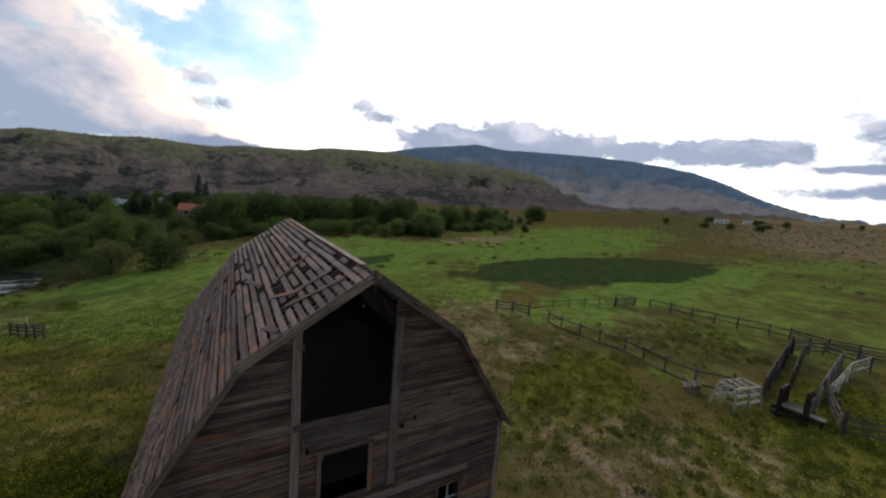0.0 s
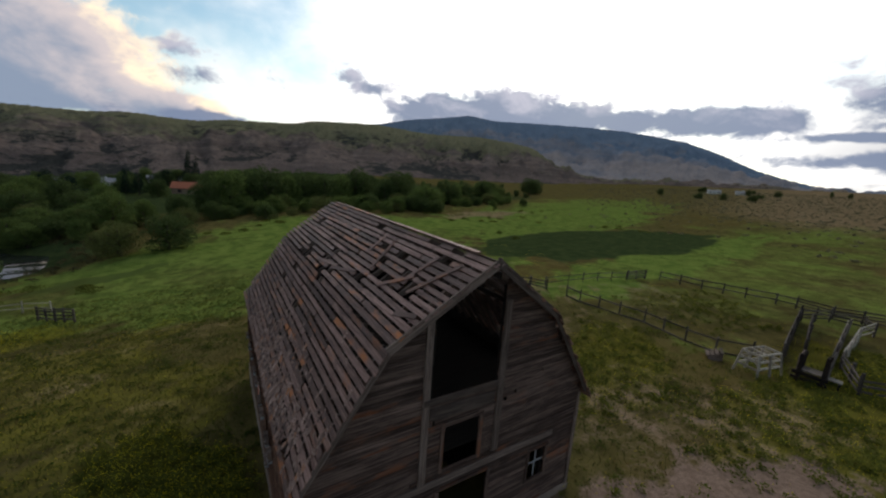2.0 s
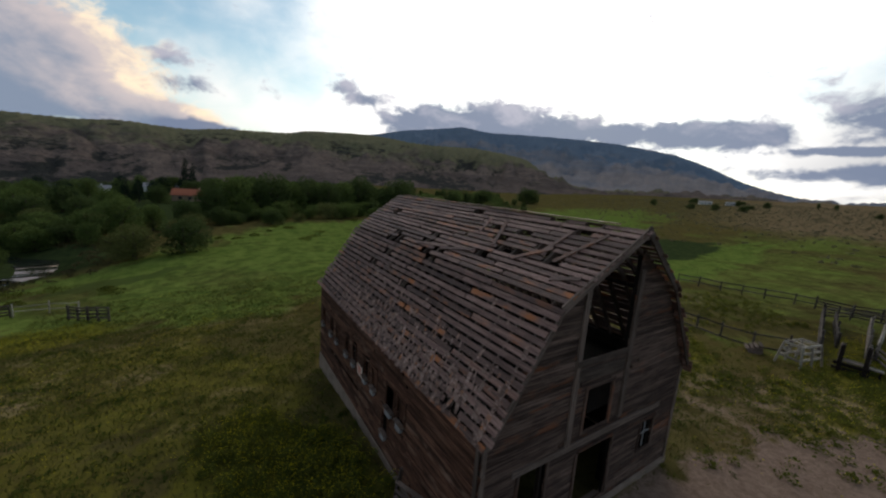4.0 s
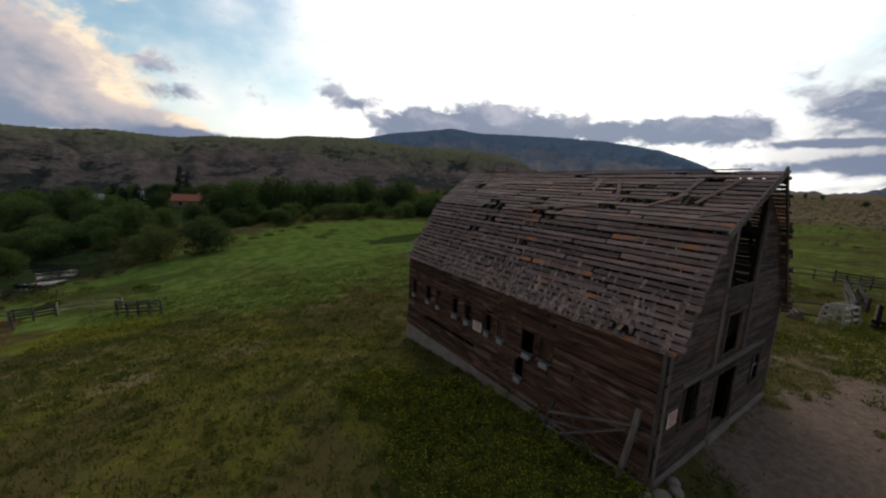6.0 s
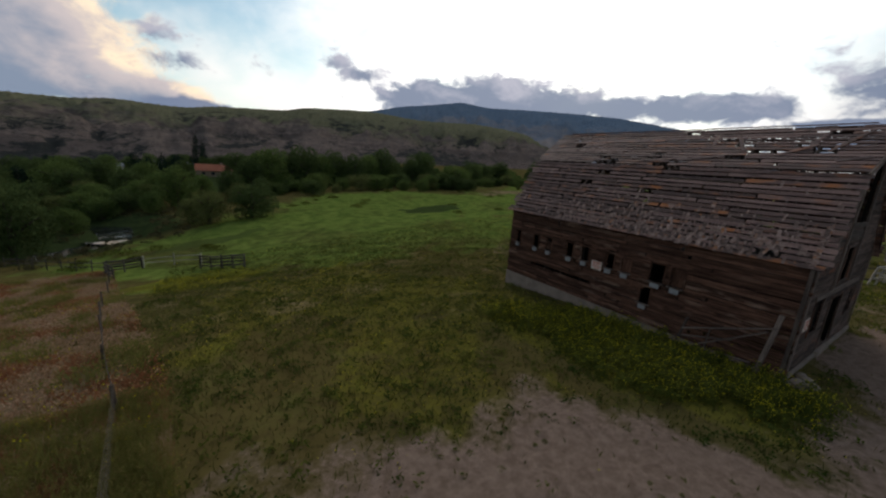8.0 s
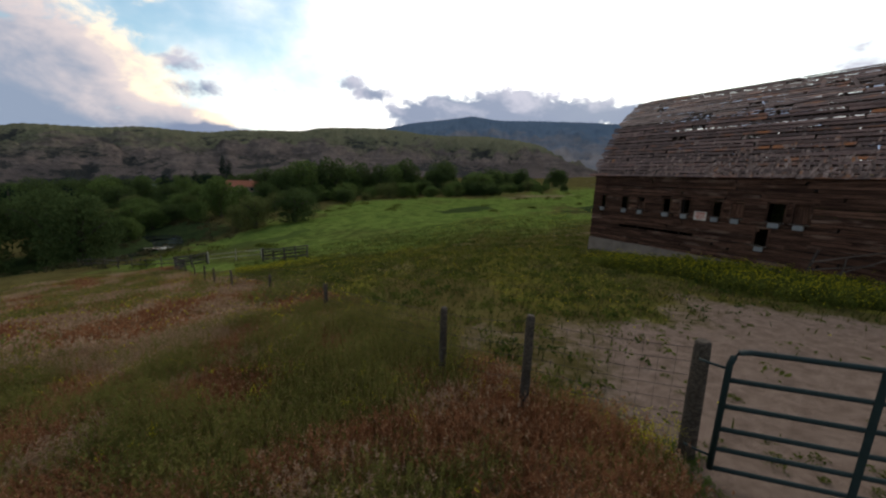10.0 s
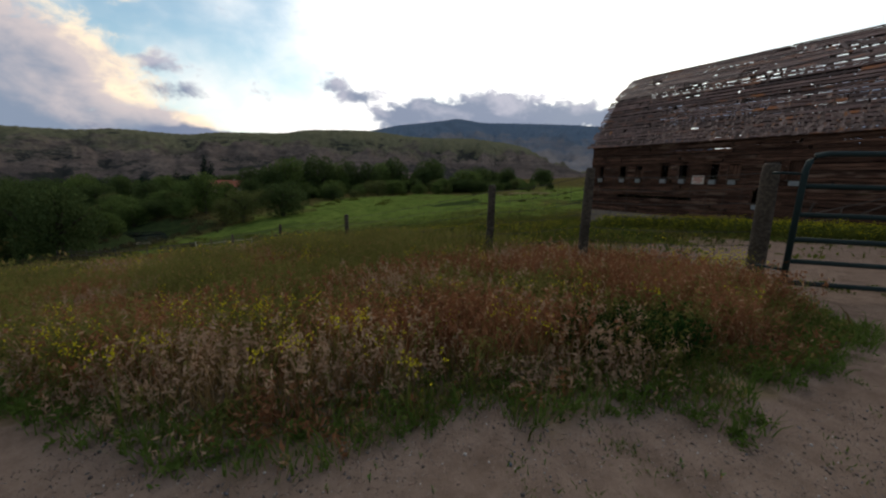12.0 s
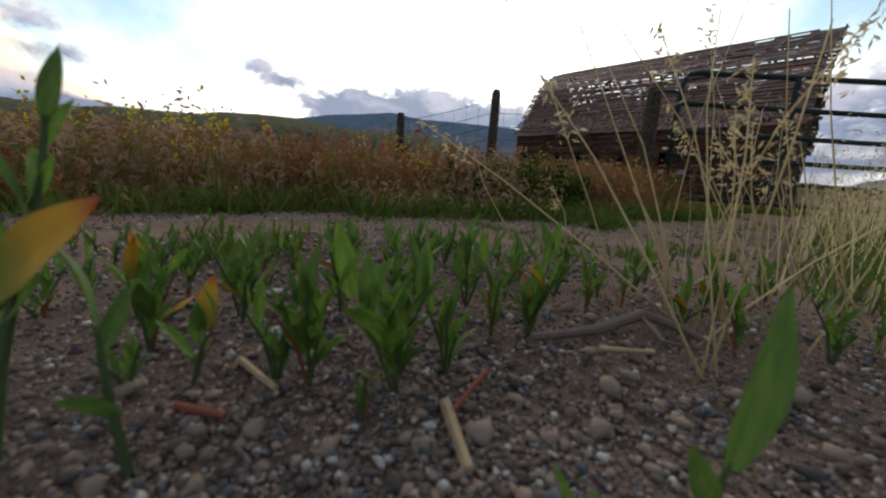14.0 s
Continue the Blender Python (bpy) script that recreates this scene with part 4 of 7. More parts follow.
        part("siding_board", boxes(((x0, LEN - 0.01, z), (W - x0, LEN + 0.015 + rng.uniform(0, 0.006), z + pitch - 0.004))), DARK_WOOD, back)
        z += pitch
    # loft floor and its joists, coloured black for the gloom inside
    floor = part("loft_floor", boxes(((0.05, 0.15, 3.27), (W - 0.05, LEN - 0.05, 3.31))), GLOOM_WOOD, barn)
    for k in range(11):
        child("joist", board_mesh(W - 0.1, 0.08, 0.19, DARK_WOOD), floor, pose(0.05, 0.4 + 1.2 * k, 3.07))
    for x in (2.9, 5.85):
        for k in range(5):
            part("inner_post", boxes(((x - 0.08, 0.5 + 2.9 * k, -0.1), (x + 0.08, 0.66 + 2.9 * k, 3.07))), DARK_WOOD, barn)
    # foundation
    for k in range(6):
        bm = bmesh.new()
        y0, y1 = LEN - k * 2.2, max(LEN - (k + 1) * 2.2, -0.05)
        n = 9
        rows = []
        for i in range(n):
            y = y0 + (y1 - y0) * i / (n - 1)
            t = rng.uniform(-0.03, 0.02)
            rows.append([bm.verts.new(p) for p in ((-0.10 + rng.uniform(-0.02, 0.02), y, -1.4), (-0.05 + rng.uniform(-0.02, 0.015), y, SILL - 0.01 + t), (0.2, y, SILL - 0.005 + t), (0.2, y, -1.4))])
        for r0, r1 in zip(rows, rows[1:]):
            for j in range(4):
                bm.faces.new((r0[j], r0[(j + 1) % 4], r1[(j + 1) % 4], r1[j]))
        bm.faces.new(rows[0])
        bm.faces.new(rows[-1][::-1])
        bmesh.ops.recalc_face_normals(bm, faces=bm.faces)
        part("foundation", bm, CONCRETE, barn, "crumbling pale concrete footing")
    bm = boxes(((-0.02, -0.09, -0.5), (3.35, 0.2, 0.18)), ((5.1, -0.11, -0.5), (W + 0.03, 0.2, 0.21)), ((3.35, -0.14, -0.5), (5.1, 0.25, 0.24)))
    bmesh.ops.bevel(bm, geom=bm.edges[:], offset=0.02, segments=2, affect="EDGES")
    part("foundation", bm, CONCRETE, barn)
    bm = boxes(((W - 0.2, 0.2, -0.8), (W + 0.05, LEN, -0.1)), ((0.2, LEN - 0.2, -1.4), (W - 0.2, LEN + 0.05, -0.1)))
    part("foundation", bm, CONCRETE, barn)
    # earth floor inside, in the same gloom-black colour as the loft
    part("earth_floor", boxes(((0.22, 0.27, -0.3), (W - 0.22, LEN - 0.22, -0.12))), GLOOM_WOOD, barn)


build_walls()


def build_sign(at, x, z, name_label, w_, h_):
    """A board with plain bars for its print, hung flat on a wall. x: the direction of its width."""
    s = thing("warning_sign", at, name_label, "sign")
    u = Vector(x)
    n = u.cross(Vector((0, 0, 1)))
    m = axes_pose(Vector((0, 0, 0)), u, Vector((0, 0, 1)), n)
    bm = bmesh.new()
    add_box(bm, (-w_ / 2, -h_ / 2, 0), (w_ / 2, h_ / 2, 0.015), m)
    part("sign_board", bm, SIGN_WHITE, s)
    for k, (ln, th) in enumerate(((0.8, 0.14), (0.7, 0.11), (0.82, 0.11), (0.5, 0.1))):
        bm = bmesh.new()
        y = h_ * (0.33 - 0.22 * k)
        add_box(bm, (-w_ * ln / 2, y - h_ * th / 2, 0.015), (w_ * ln / 2, y + h_ * th / 2, 0.019), m)
        part("print_bar", bm, SIGN_RED, s)


build_sign((-0.06, 7.1, 1.98), (0, -1, 0), 0, "faded white notice board with red print on the barn side", 0.52, 0.40)
build_sign((0.6, -0.055, 1.88), (1, 0, 0), 0, "faded white notice board with red print by the barn corner", 0.52, 0.42)


def build_lean_gate():
    g = thing("broken_gate", (-0.4, 1.75, ground(-0.4, 1.75)), "collapsed grey timber gate propped against the barn side", "gate")
    z0 = -ground(-0.4, 1.75)
    for a, b, w_, t_ in (((0.05, 1.35, 0.0), (0.1, 1.15, 1.05), 0.10, 0.08), ((0.0, -1.15, 0.05), (0.16, -1.38, 2.2), 0.14, 0.12), ((0.0, 1.2, 0.75), (0.1, -1.3, 1.72), 0.12, 0.04),
                         ((-0.04, 0.95, 0.12), (0.05, -1.25, 1.62), 0.11, 0.04), ((0.0, 1.2, 0.45), (0.08, -0.4, 0.9), 0.09, 0.04), ((0.02, 0.4, 0.1), (0.08, 0.35, 1.05), 0.08, 0.04),
                         ((0.0, 1.25, 0.2), (0.02, -0.9, 0.35), 0.10, 0.04)):
        beam("rail" if abs(a[1] - b[1]) > 0.3 else "upright", (a[0], a[1], a[2] + z0 * 0 - 0.05), (b[0], b[1], b[2]), t_, w_, FRAME_WOOD, g, "", (1, 0, 0))


build_lean_gate()

# ---------------------------------------------------------------- gate and wire fence
def round_post(parent, at, height, r, mat=None, lean=(0.0, 0.0), name="post", sunk=0.3):
    bm = bmesh.new()
    rng = random.Random(int(at[0] * 100 + at[1] * 37))
    pts = [(at[0] + lean[0] * k, at[1] + lean[1] * k, at[2] - sunk + (height + sunk) * k) for k in (0, 0.3, 0.6, 0.9, 0.985, 1)]
    radii = [r * 1.05, r * rng.uniform(0.97, 1.05), r * rng.uniform(0.94, 1.02), r * 0.95, r * 0.9, r * 0.72]
    add_tube(bm, pts, radii, 10)
    for f in bm.faces:
        f.smooth = len(f.verts) == 4
    return part(name, bm, mat or POST_WOOD, parent)


def build_gate():
    g0 = Vector((-15.5, -0.02, 0.83))
    d = Vector((math.cos(radians(-47)), math.sin(radians(-47)), 0))
    g = thing("farm_gate", g0, "green tubular steel farm gate standing closed across the track", "gate", turn=-47)
    R, L, H = 0.024, 3.66, 1.2

    def tube(name, pts, r=R):
        bm = bmesh.new()
        add_tube(bm, pts, [r] * len(pts), 10)
        for f in bm.faces:
            f.smooth = True
        part(name, bm, GATE_STEEL, g)

    loop = [(0, 0, -0.02), (0, 0, H - 0.14), (0.02, 0, H - 0.06), (0.06, 0, H - 0.015), (0.14, 0, H), (L - 0.14, 0, H), (L - 0.06, 0, H - 0.015), (L - 0.02, 0, H - 0.06), (L, 0, H - 0.14), (L, 0, -0.02)]
    tube("outer_tube", loop, 0.026)
    for f in (0.0, 0.174, 0.348, 0.543, 0.762):
        tube("rail", [(0.0, 0, H * f), (L * 0.5, 0.0, H * f - 0.01), (L, 0, H * f)])
    for x in (1.05, 2.42):
        part("brace", boxes(((x - 0.03, -0.034, -0.02), (x + 0.03, -0.026, H + 0.01))), GATE_STEEL, g)
    for z in (0.12, 1.02):
        tube("hinge", [(0, 0, z), (-0.12, 0.04, z + 0.01), (-0.2, 0.1, z + 0.01)], 0.012)


build_gate()

WIRE_POSTS = [(-15.34, 0.24, 1.29, 0.08), (-16.3, 1.65, 1.28, 0.055), (-16.72, 2.9, 1.12, 0.055), (-17.35, 7.4, 0.78, 0.05), (-18.25, 11.2, 0.8, 0.045), (-19.3, 16.5, 0.9, 0.045), (-20.1, 20.5, 1.0, 0.045),
              (-20.7, 24, 1.1, 0.045), (-21.7, 31, 1.1, 0.045), (-22.9, 38, 1.1, 0.045)]


def build_wire_fence():
    tops = []
    for i, (x, y, h, r) in enumerate(WIRE_POSTS):
        z = ground(x, y)
        p = thing("gate_post" if i == 0 else "fence_post", (x, y, z), "stout round timber gate post" if i == 0 else "slim weathered fence post in tall grass", "post", "" if i == 0 else "posts of the wire fence")
        lean = (0.02 * math.sin(i * 2.1), 0.03 * math.cos(i * 1.3))
        round_post(p, (0, 0, 0), h, r, lean=lean)
        tops.append(Vector((x, y, z)) + Vector((lean[0], lean[1], h)))
    f = thing("fence_wire", tops[0], "rusty mesh wire strung between the fence posts", "fence wire")
    f.matrix_basis = Matrix()
    for k in range(7):
        bm = bmesh.new()
        pts = []
        for a, b in zip(tops, tops[1:]):
            for s in (0, 0.33, 0.66):
                p = a.lerp(b, s)
                pts.append((p.x, p.y + 0.05, p.z - 0.1 - 0.15 * k - 0.03 * math.sin(s * 3.1)))
        add_tube(bm, pts, [0.0035] * len(pts), 3, False)
        part("wire", bm, WIRE, f)
    bm = bmesh.new()
    for a, b in zip(tops[:6], tops[1:7]):
        n = int((b - a).length / 0.15)
        for i in range(1, n):
            p = a.lerp(b, i / n)
            add_tube(bm, [(p.x, p.y + 0.05, p.z - 0.1), (p.x, p.y + 0.05, p.z - 1.0)], [0.0018] * 2, 3, False)
    tagged(part("stay_wire", bm, WIRE, f), kind="stuff")


build_wire_fence()


# ---------------------------------------------------------------- rail fences and the cattle pens
def rail_fence(pts, rails, label, height=1.25, spacing=2.4, post=0.07, mat=None, plank=0.12, category="fence", name="rail_fence", group="rail fences"):
    rng = random.Random(int(abs(pts[0][0] * 31 + pts[0][1] * 17)))
    mat = mat or FENCE_WOOD
    z0 = ground(*pts[0])
    f = thing(name, (pts[0][0], pts[0][1], z0), label, category, group)
    stops = []
    for a, b in zip(pts, pts[1:]):
        n = max(1, round(math.hypot(b[0] - a[0], b[1] - a[1]) / spacing))
        stops += [(a[0] + (b[0] - a[0]) * k / n, a[1] + (b[1] - a[1]) * k / n) for k in range(n)]
    stops.append(pts[-1])
    loc = [Vector((x - pts[0][0], y - pts[0][1], ground(x, y) - z0)) for x, y in stops]
    for p in loc:
        round_post(f, p, height + rng.uniform(-0.05, 0.12), post * rng.uniform(0.85, 1.15), mat, (rng.gauss(0, 0.03), rng.gauss(0, 0.03)))
    for a, b in zip(loc, loc[1:]):
        side = (b - a).cross(Vector((0, 0, 1))).normalized() * (post + 0.02)
        for r in rails:
            ra, rb = r + rng.uniform(-0.04, 0.04), r + rng.uniform(-0.04, 0.04)
            m = beam("rail", a + side + Vector((0, 0, ra)), b + side + Vector((0, 0, rb)), 0.04, plank * rng.uniform(0.85, 1.1), mat, f)
    return f


rail_fence([(29.7, 17.1), (29.4, 15.2), (29.8, 11.2), (30.2, 9.1), (29.6, 5.5), (29.4, 3.4), (30.6, 1.7)], (0.1, 1.0), "old grey pen fence with a top rail and a ground log")
rail_fence([(27.7, 23.0), (28.9, 21.6), (29.3, 19.5)], (0.3, 0.65, 1.0), "short grey three-rail fence panel in the meadow", post=0.1)
rail_fence([(30.6, 20.9), (33.9, 20.4), (36.4, 20.2), (40.6, 19.2), (42.6, 18.45)], (0.45, 1.0), "thin weathered rails along the back of the pen", post=0.05, plank=0.08)
rail_fence([(42.7, 18.4), (45.7, 17.8)], (0.25, 0.5, 0.75, 1.0, 1.2), "grey five-rail wooden gate panel of the pen", spacing=1.5)
rail_fence([(46.6, 16.4), (47.5, 12.0), (49.0, 8.2), (49.9, 5.8), (49.6, 4.1)], (0.5, 1.1), "long two-rail fence closing the pen")
rail_fence([(49.6, 4.1), (49.0, 1.3), (50.2, -2.3), (54, -4.5), (60, -6.5)], (0.3, 0.6, 0.9, 1.2), "four-rail corral fence on sloping ground", height=1.35)
rail_fence([(45.9, -1.8), (42.9, -1.4), (34.6, -2.0)], (0.5, 0.85, 1.2), "pale bleached plank fence beside the cattle chute", height=1.3, mat=PALE_WOOD)
rail_fence([(34.6, -2.0), (32.2, -2.8), (30.1, -3.5)], (0.35, 0.7, 1.05), "grey plank fence running to a stout dark post", height=1.3, post=0.1)
rail_fence([(30.1, -3.5), (31.4, -5.0), (34, -7.5), (38, -10.5)], (0.3, 0.65, 1.0), "dark rail fence running off through the yellow weeds")
rail_fence([(44.6, 2.5), (47.4, 1.2), (47.2, -1.0), (45.9, -1.8)], (0.4, 0.75, 1.1), "short grey rail fence closing the chute", height=1.35, spacing=1.7)
# by the river
rail_fence([(-16.3, 41.0), (-12.6, 36.4)], (0.35, 0.7, 1.05, 1.3), "dark four-rail fence panel in yellow flowers", height=1.4, spacing=1.6, post=0.09, plank=0.14)
rail_fence([(-16.2, 44.0), (-18.8, 45.6), (-21.5, 46.2)], (0.5, 1.0), "thin pale rails above the river bank", post=0.06, plank=0.07, mat=PALE_WOOD)
rail_fence([(-21.6, 46.0), (-24.4, 45.0), (-23.2, 41.5)], (0.3, 0.6, 0.9, 1.2), "tumbledown grey rail fence corner near the river", spacing=1.6, plank=0.16)
rail_fence([(-24.4, 46.0), (-29, 51), (-35, 57)], (0.5, 0.95), "sagging pole fence along the river bank", post=0.05, plank=0.08)


def plank_wall(a, b, height, label, mat=None, boards=7, post_every=2.0, ragged=0.15):
    """A stockade of planks between heavy posts, from a to b."""
    rng = random.Random(int(abs(a[0] * 13 + b[1] * 7)))
    mat = mat or FENCE_WOOD
    z0 = ground(*a)
    w = thing("chute_wall", (a[0], a[1], z0), label, "cattle chute", "walls of the cattle chute")
    A, B = Vector((0, 0, 0)), Vector((b[0] - a[0], b[1] - a[1], ground(*b) - z0))
    n = max(1, round((B - A).length / post_every))
    for k in range(n + 1):
        p = A.lerp(B, k / n)
        round_post(w, p, height * rng.uniform(0.98, 1.18), 0.085, mat, (rng.gauss(0, 0.04), rng.gauss(0, 0.04)))
    side = (B - A).cross(Vector((0, 0, 1))).normalized() * 0.1
    for i in range(boards):
        z = 0.12 + (height - 0.2) * i / (boards - 1)
        k = 0
        while k < n:
            m = min(n, k + rng.choice((1, 2)))
            if rng.random() > 0.12:
                beam("plank", A.lerp(B, k / n) + side + Vector((0, 0, z + rng.uniform(-ragged, ragged) * 0.3)), A.lerp(B, m / n) + side + Vector((0, 0, z + rng.uniform(-ragged, ragged) * 0.3)), 0.045, 0.225, mat, w)
            k = m
    return w


plank_wall((44.6, 2.6), (31.4, 0.25), 1.45, "grey plank wall of a long cattle chute", boards=6, post_every=2.2)
plank_wall((44.3, 1.7), (35.4, 0.0), 1.1, "inner rails of the cattle chute", boards=4, post_every=2.2)
plank_wall((45.0, -0.4), (33.7, -1.7), 1.2, "weathered plank wall of the crowding pen", GREY_PLANK, boards=7, post_every=2.8)


def build_squeeze():
    z = ground(30.2, -1.6)
    s = thing("loading_ramp", (29.25, -1.6, z), "dark heavy timber loading ramp with tall posts", "loading ramp", turn=6)
    for x, y, h in ((0, 0.55, 1.75), (0, -0.55, 1.85), (1.1, 0.58, 1.6), (1.1, -0.58, 1.65), (2.2, 0.6, 1.4), (2.2, -0.6, 1.3)):
        beam("post", (x, y, -0.25), (x + 0.03, y, h), 0.2, 0.18, DARK_WOOD, s)
    for k in range(8):
        beam("deck_plank", (0.15 + 0.26 * k, -0.6, 0.72 - 0.05 * k), (0.15 + 0.26 * k, 0.6, 0.72 - 0.05 * k), 0.23, 0.05, GREY_PLANK if k < 3 else FENCE_WOOD, s)
    for y in (-0.68, 0.68):
        for k in range(5):
            beam("side_plank", (0.0, y, 0.72 + 0.22 * k), (2.3, y, 0.42 + 0.22 * k), 0.04, 0.16, FENCE_WOOD if y < 0 else FRAME_WOOD, s)
    beam("sill", (-0.05, -0.75, 0.55), (-0.05, 0.75, 0.55), 0.16, 0.2, DARK_WOOD, s)
    beam("sill", (-0.05, -0.75, 0.22), (-0.05, 0.75, 0.22), 0.12, 0.16, DARK_WOOD, s)
    beam("step", (0.45, -1.3, 0.6), (0.45, -0.75, 0.62), 0.5, 0.06, PALE_WOOD, s)
    beam("step_post", (0.45, -1.2, -0.2), (0.45, -1.2, 0.56), 0.12, 0.12, DARK_WOOD, s)


build_squeeze()


def build_crate():
    x0, y0 = 28.35, 0.62
    c = thing("stock_crate", (x0, y0, ground(x0, y0)), "bleached pale timber stock crate on splayed legs", "crate", turn=-14)
    hx, hy, H = 1.0, 0.5, 1.5
    for sx in (-1, 0, 1):
        for sy in (-1, 1):
            beam("leg", (sx * (hx + 0.18), sy * (hy + 0.22), -0.1), (sx * hx, sy * hy, H), 0.12, 0.10, PALE_WOOD, c)
    for z in (0.6, 1.05, H):
        t = 1.0 + (H - z) * 0.12
        for sy in (-1, 1):
            beam("rail", (-hx * t, sy * hy * t, z), (hx * t, sy * hy * t, z), 0.05, 0.13, PALE_WOOD, c)
        for sx in (-1, 1):
            beam("rail", (sx * hx * t, -hy * t, z - 0.02), (sx * hx * t, hy * t, z - 0.02), 0.05, 0.13, PALE_WOOD, c)
    for k in (-0.5, 0.1):
        beam("slat", (hx * k, -hy, H + 0.05), (hx * k + 0.2, hy, H + 0.05), 0.1, 0.03, PALE_WOOD, c)
    b = thing("wooden_box", (28.0, 2.95, ground(28.0, 2.95)), "small grey wooden box tipped over in the grass", "box", turn=25)
    for k in range(4):
        beam("plank", (-0.45, -0.36 + 0.24 * k, 0.62 - 0.12 * k), (0.45, -0.36 + 0.24 * k, 0.66 - 0.12 * k), 0.22, 0.04, FRAME_WOOD, b)
    for x in (-0.42, 0.42):
        beam("side_board", (x, -0.45, 0.3), (x, 0.4, 0.08), 0.04, 0.42, FRAME_WOOD, b)
    beam("front_board", (-0.42, -0.44, 0.28), (0.42, -0.44, 0.28), 0.04, 0.52, FRAME_WOOD, b)


build_crate()


def build_rocks():
    """Broken footing stones at the barn's corner."""
    rng = random.Random(3)
    for x, y, r in ((-0.15, -0.42, 0.26), (0.42, -0.5, 0.2), (-0.45, -0.15, 0.18), (0.1, -0.75, 0.14), (0.75, -0.3, 0.16), (-0.1, -0.62, 0.12)):
        bm = bmesh.new()
        bmesh.ops.create_icosphere(bm, subdivisions=2, radius=r)
        for v in bm.verts:
            v.co *= 1 + 0.28 * noise.noise(v.co * 5 + Vector((x * 9, y * 9, 0)))
            v.co.z *= 0.75
        me = bpy.data.meshes.new("rubble_stone")
        bm.to_mesh(me)
        bm.free()
        me.materials.append(CONCRETE)
        ob = new("rubble_stone", me)
        ob.matrix_basis = pose(x, y, ground(x, y) + r * 0.35, rng.uniform(0, 40), rng.uniform(0, 40), rng.uniform(0, 360))
        tagged(ob, "broken lump of pale concrete footing by the barn corner", "stone", "rubble at the barn corner")


build_rocks()

# ---------------------------------------------------------------- far houses
RED_ROOF = plain("terracotta roof", (0.26, 0.085, 0.045), 0.8, 0, 0.2, 0.8)
WHITE_WALL = plain("white house wall", (0.55, 0.54, 0.52), 0.8, 0, 0.1, 0.5)
TAN_WALL = plain("tan house wall", (0.28, 0.20, 0.14), 0.8, 0, 0.1, 0.5)
GREY_ROOF = plain("grey roof", (0.20, 0.20, 0.21), 0.7, 0, 0.15, 0.5)
DARK_PANE = plain("window glass", (0.02, 0.025, 0.03), 0.15, 0, 0.05, 1.0)


def house(x, y, w, d, h, rise, turn, wall_mat, roof_mat, label):
    o = thing("house", (x, y, ground(x, y)), label, "house", "houses across the valley", turn)
    part("house_wall", boxes(((-w / 2, -d / 2, -0.5), (w / 2, d / 2, h))), wall_mat, o)
    bm = bmesh.new()
    e = 0.6
    vs = [bm.verts.new(p) for p in ((-w / 2 - e, -d / 2 - e, h - 0.15), (w / 2 + e, -d / 2 - e, h - 0.15), (w / 2 + e, d / 2 + e, h - 0.15), (-w / 2 - e, d / 2 + e, h - 0.15), (-w / 2 - e, 0, h + rise), (w / 2 + e, 0, h + rise))]
    for f in ((0, 1, 5, 4), (2, 3, 4, 5), (0, 4, 3), (1, 2, 5), (3, 2, 1, 0)):
        bm.faces.new([vs[i] for i in f])
    part("house_roof", bm, roof_mat, o)
    part("chimney", boxes(((w * 0.2, -0.4, h + rise * 0.4), (w * 0.2 + 0.8, 0.4, h + rise + 0.7))), wall_mat, o)
    for k in range(3):
        x0 = -w / 2 + w * (0.18 + 0.28 * k)
        part("window", boxes(((x0, -d / 2 - 0.04, 0.9), (x0 + 1.3, -d / 2 + 0.05, 2.1))), DARK_PANE, o)
    part("front_door", boxes(((w * 0.36, -d / 2 - 0.05, 0), (w * 0.36 + 1.0, -d / 2 + 0.05, 2.05))), GREY_ROOF, o)


house(-11.5, 196, 13, 9, 2.8, 2.6, -8, TAN_WALL, RED_ROOF, "low house with a terracotta roof among trees")
house(-38, 330, 12, 8, 3.5, 2.4, 10, WHITE_WALL, GREY_ROOF, "white house far across the valley")
house(-24, 345, 10, 8, 3.2, 2.2, -15, WHITE_WALL, GREY_ROOF, "small white house far across the valley")
house(-70, 330, 16, 9, 3.4, 2.2, 5, WHITE_WALL, GREY_ROOF, "long white farm building far across the valley")
house(-95, 350, 14, 9, 3.4, 2.2, 20, WHITE_WALL, GREY_ROOF, "pale farm building far across the valley")
house(505, 195, 13, 7, 3, 1.6, -60, WHITE_WALL, GREY_ROOF, "pale farm shed on the far plain")
house(525, 176, 9, 6, 2.8, 1.5, -60, WHITE_WALL, GREY_ROOF, "small white shed on the far plain")

# ---------------------------------------------------------------- trees
BARK = plain("tree bark", (0.07, 0.055, 0.04), 0.95, 0, 0.3, 3)
LEAF_A = leafy("willow leaves", (0.058, 0.086, 0.024), (0.149, 0.196, 0.057))
LEAF_B = leafy("dark leaves", (0.038, 0.058, 0.020), (0.103, 0.135, 0.046))
LEAF_C = leafy("olive leaves", (0.067, 0.082, 0.026), (0.176, 0.186, 0.065))
LEAF_D = leafy("conifer needles", (0.010, 0.020, 0.014), (0.022, 0.036, 0.024))


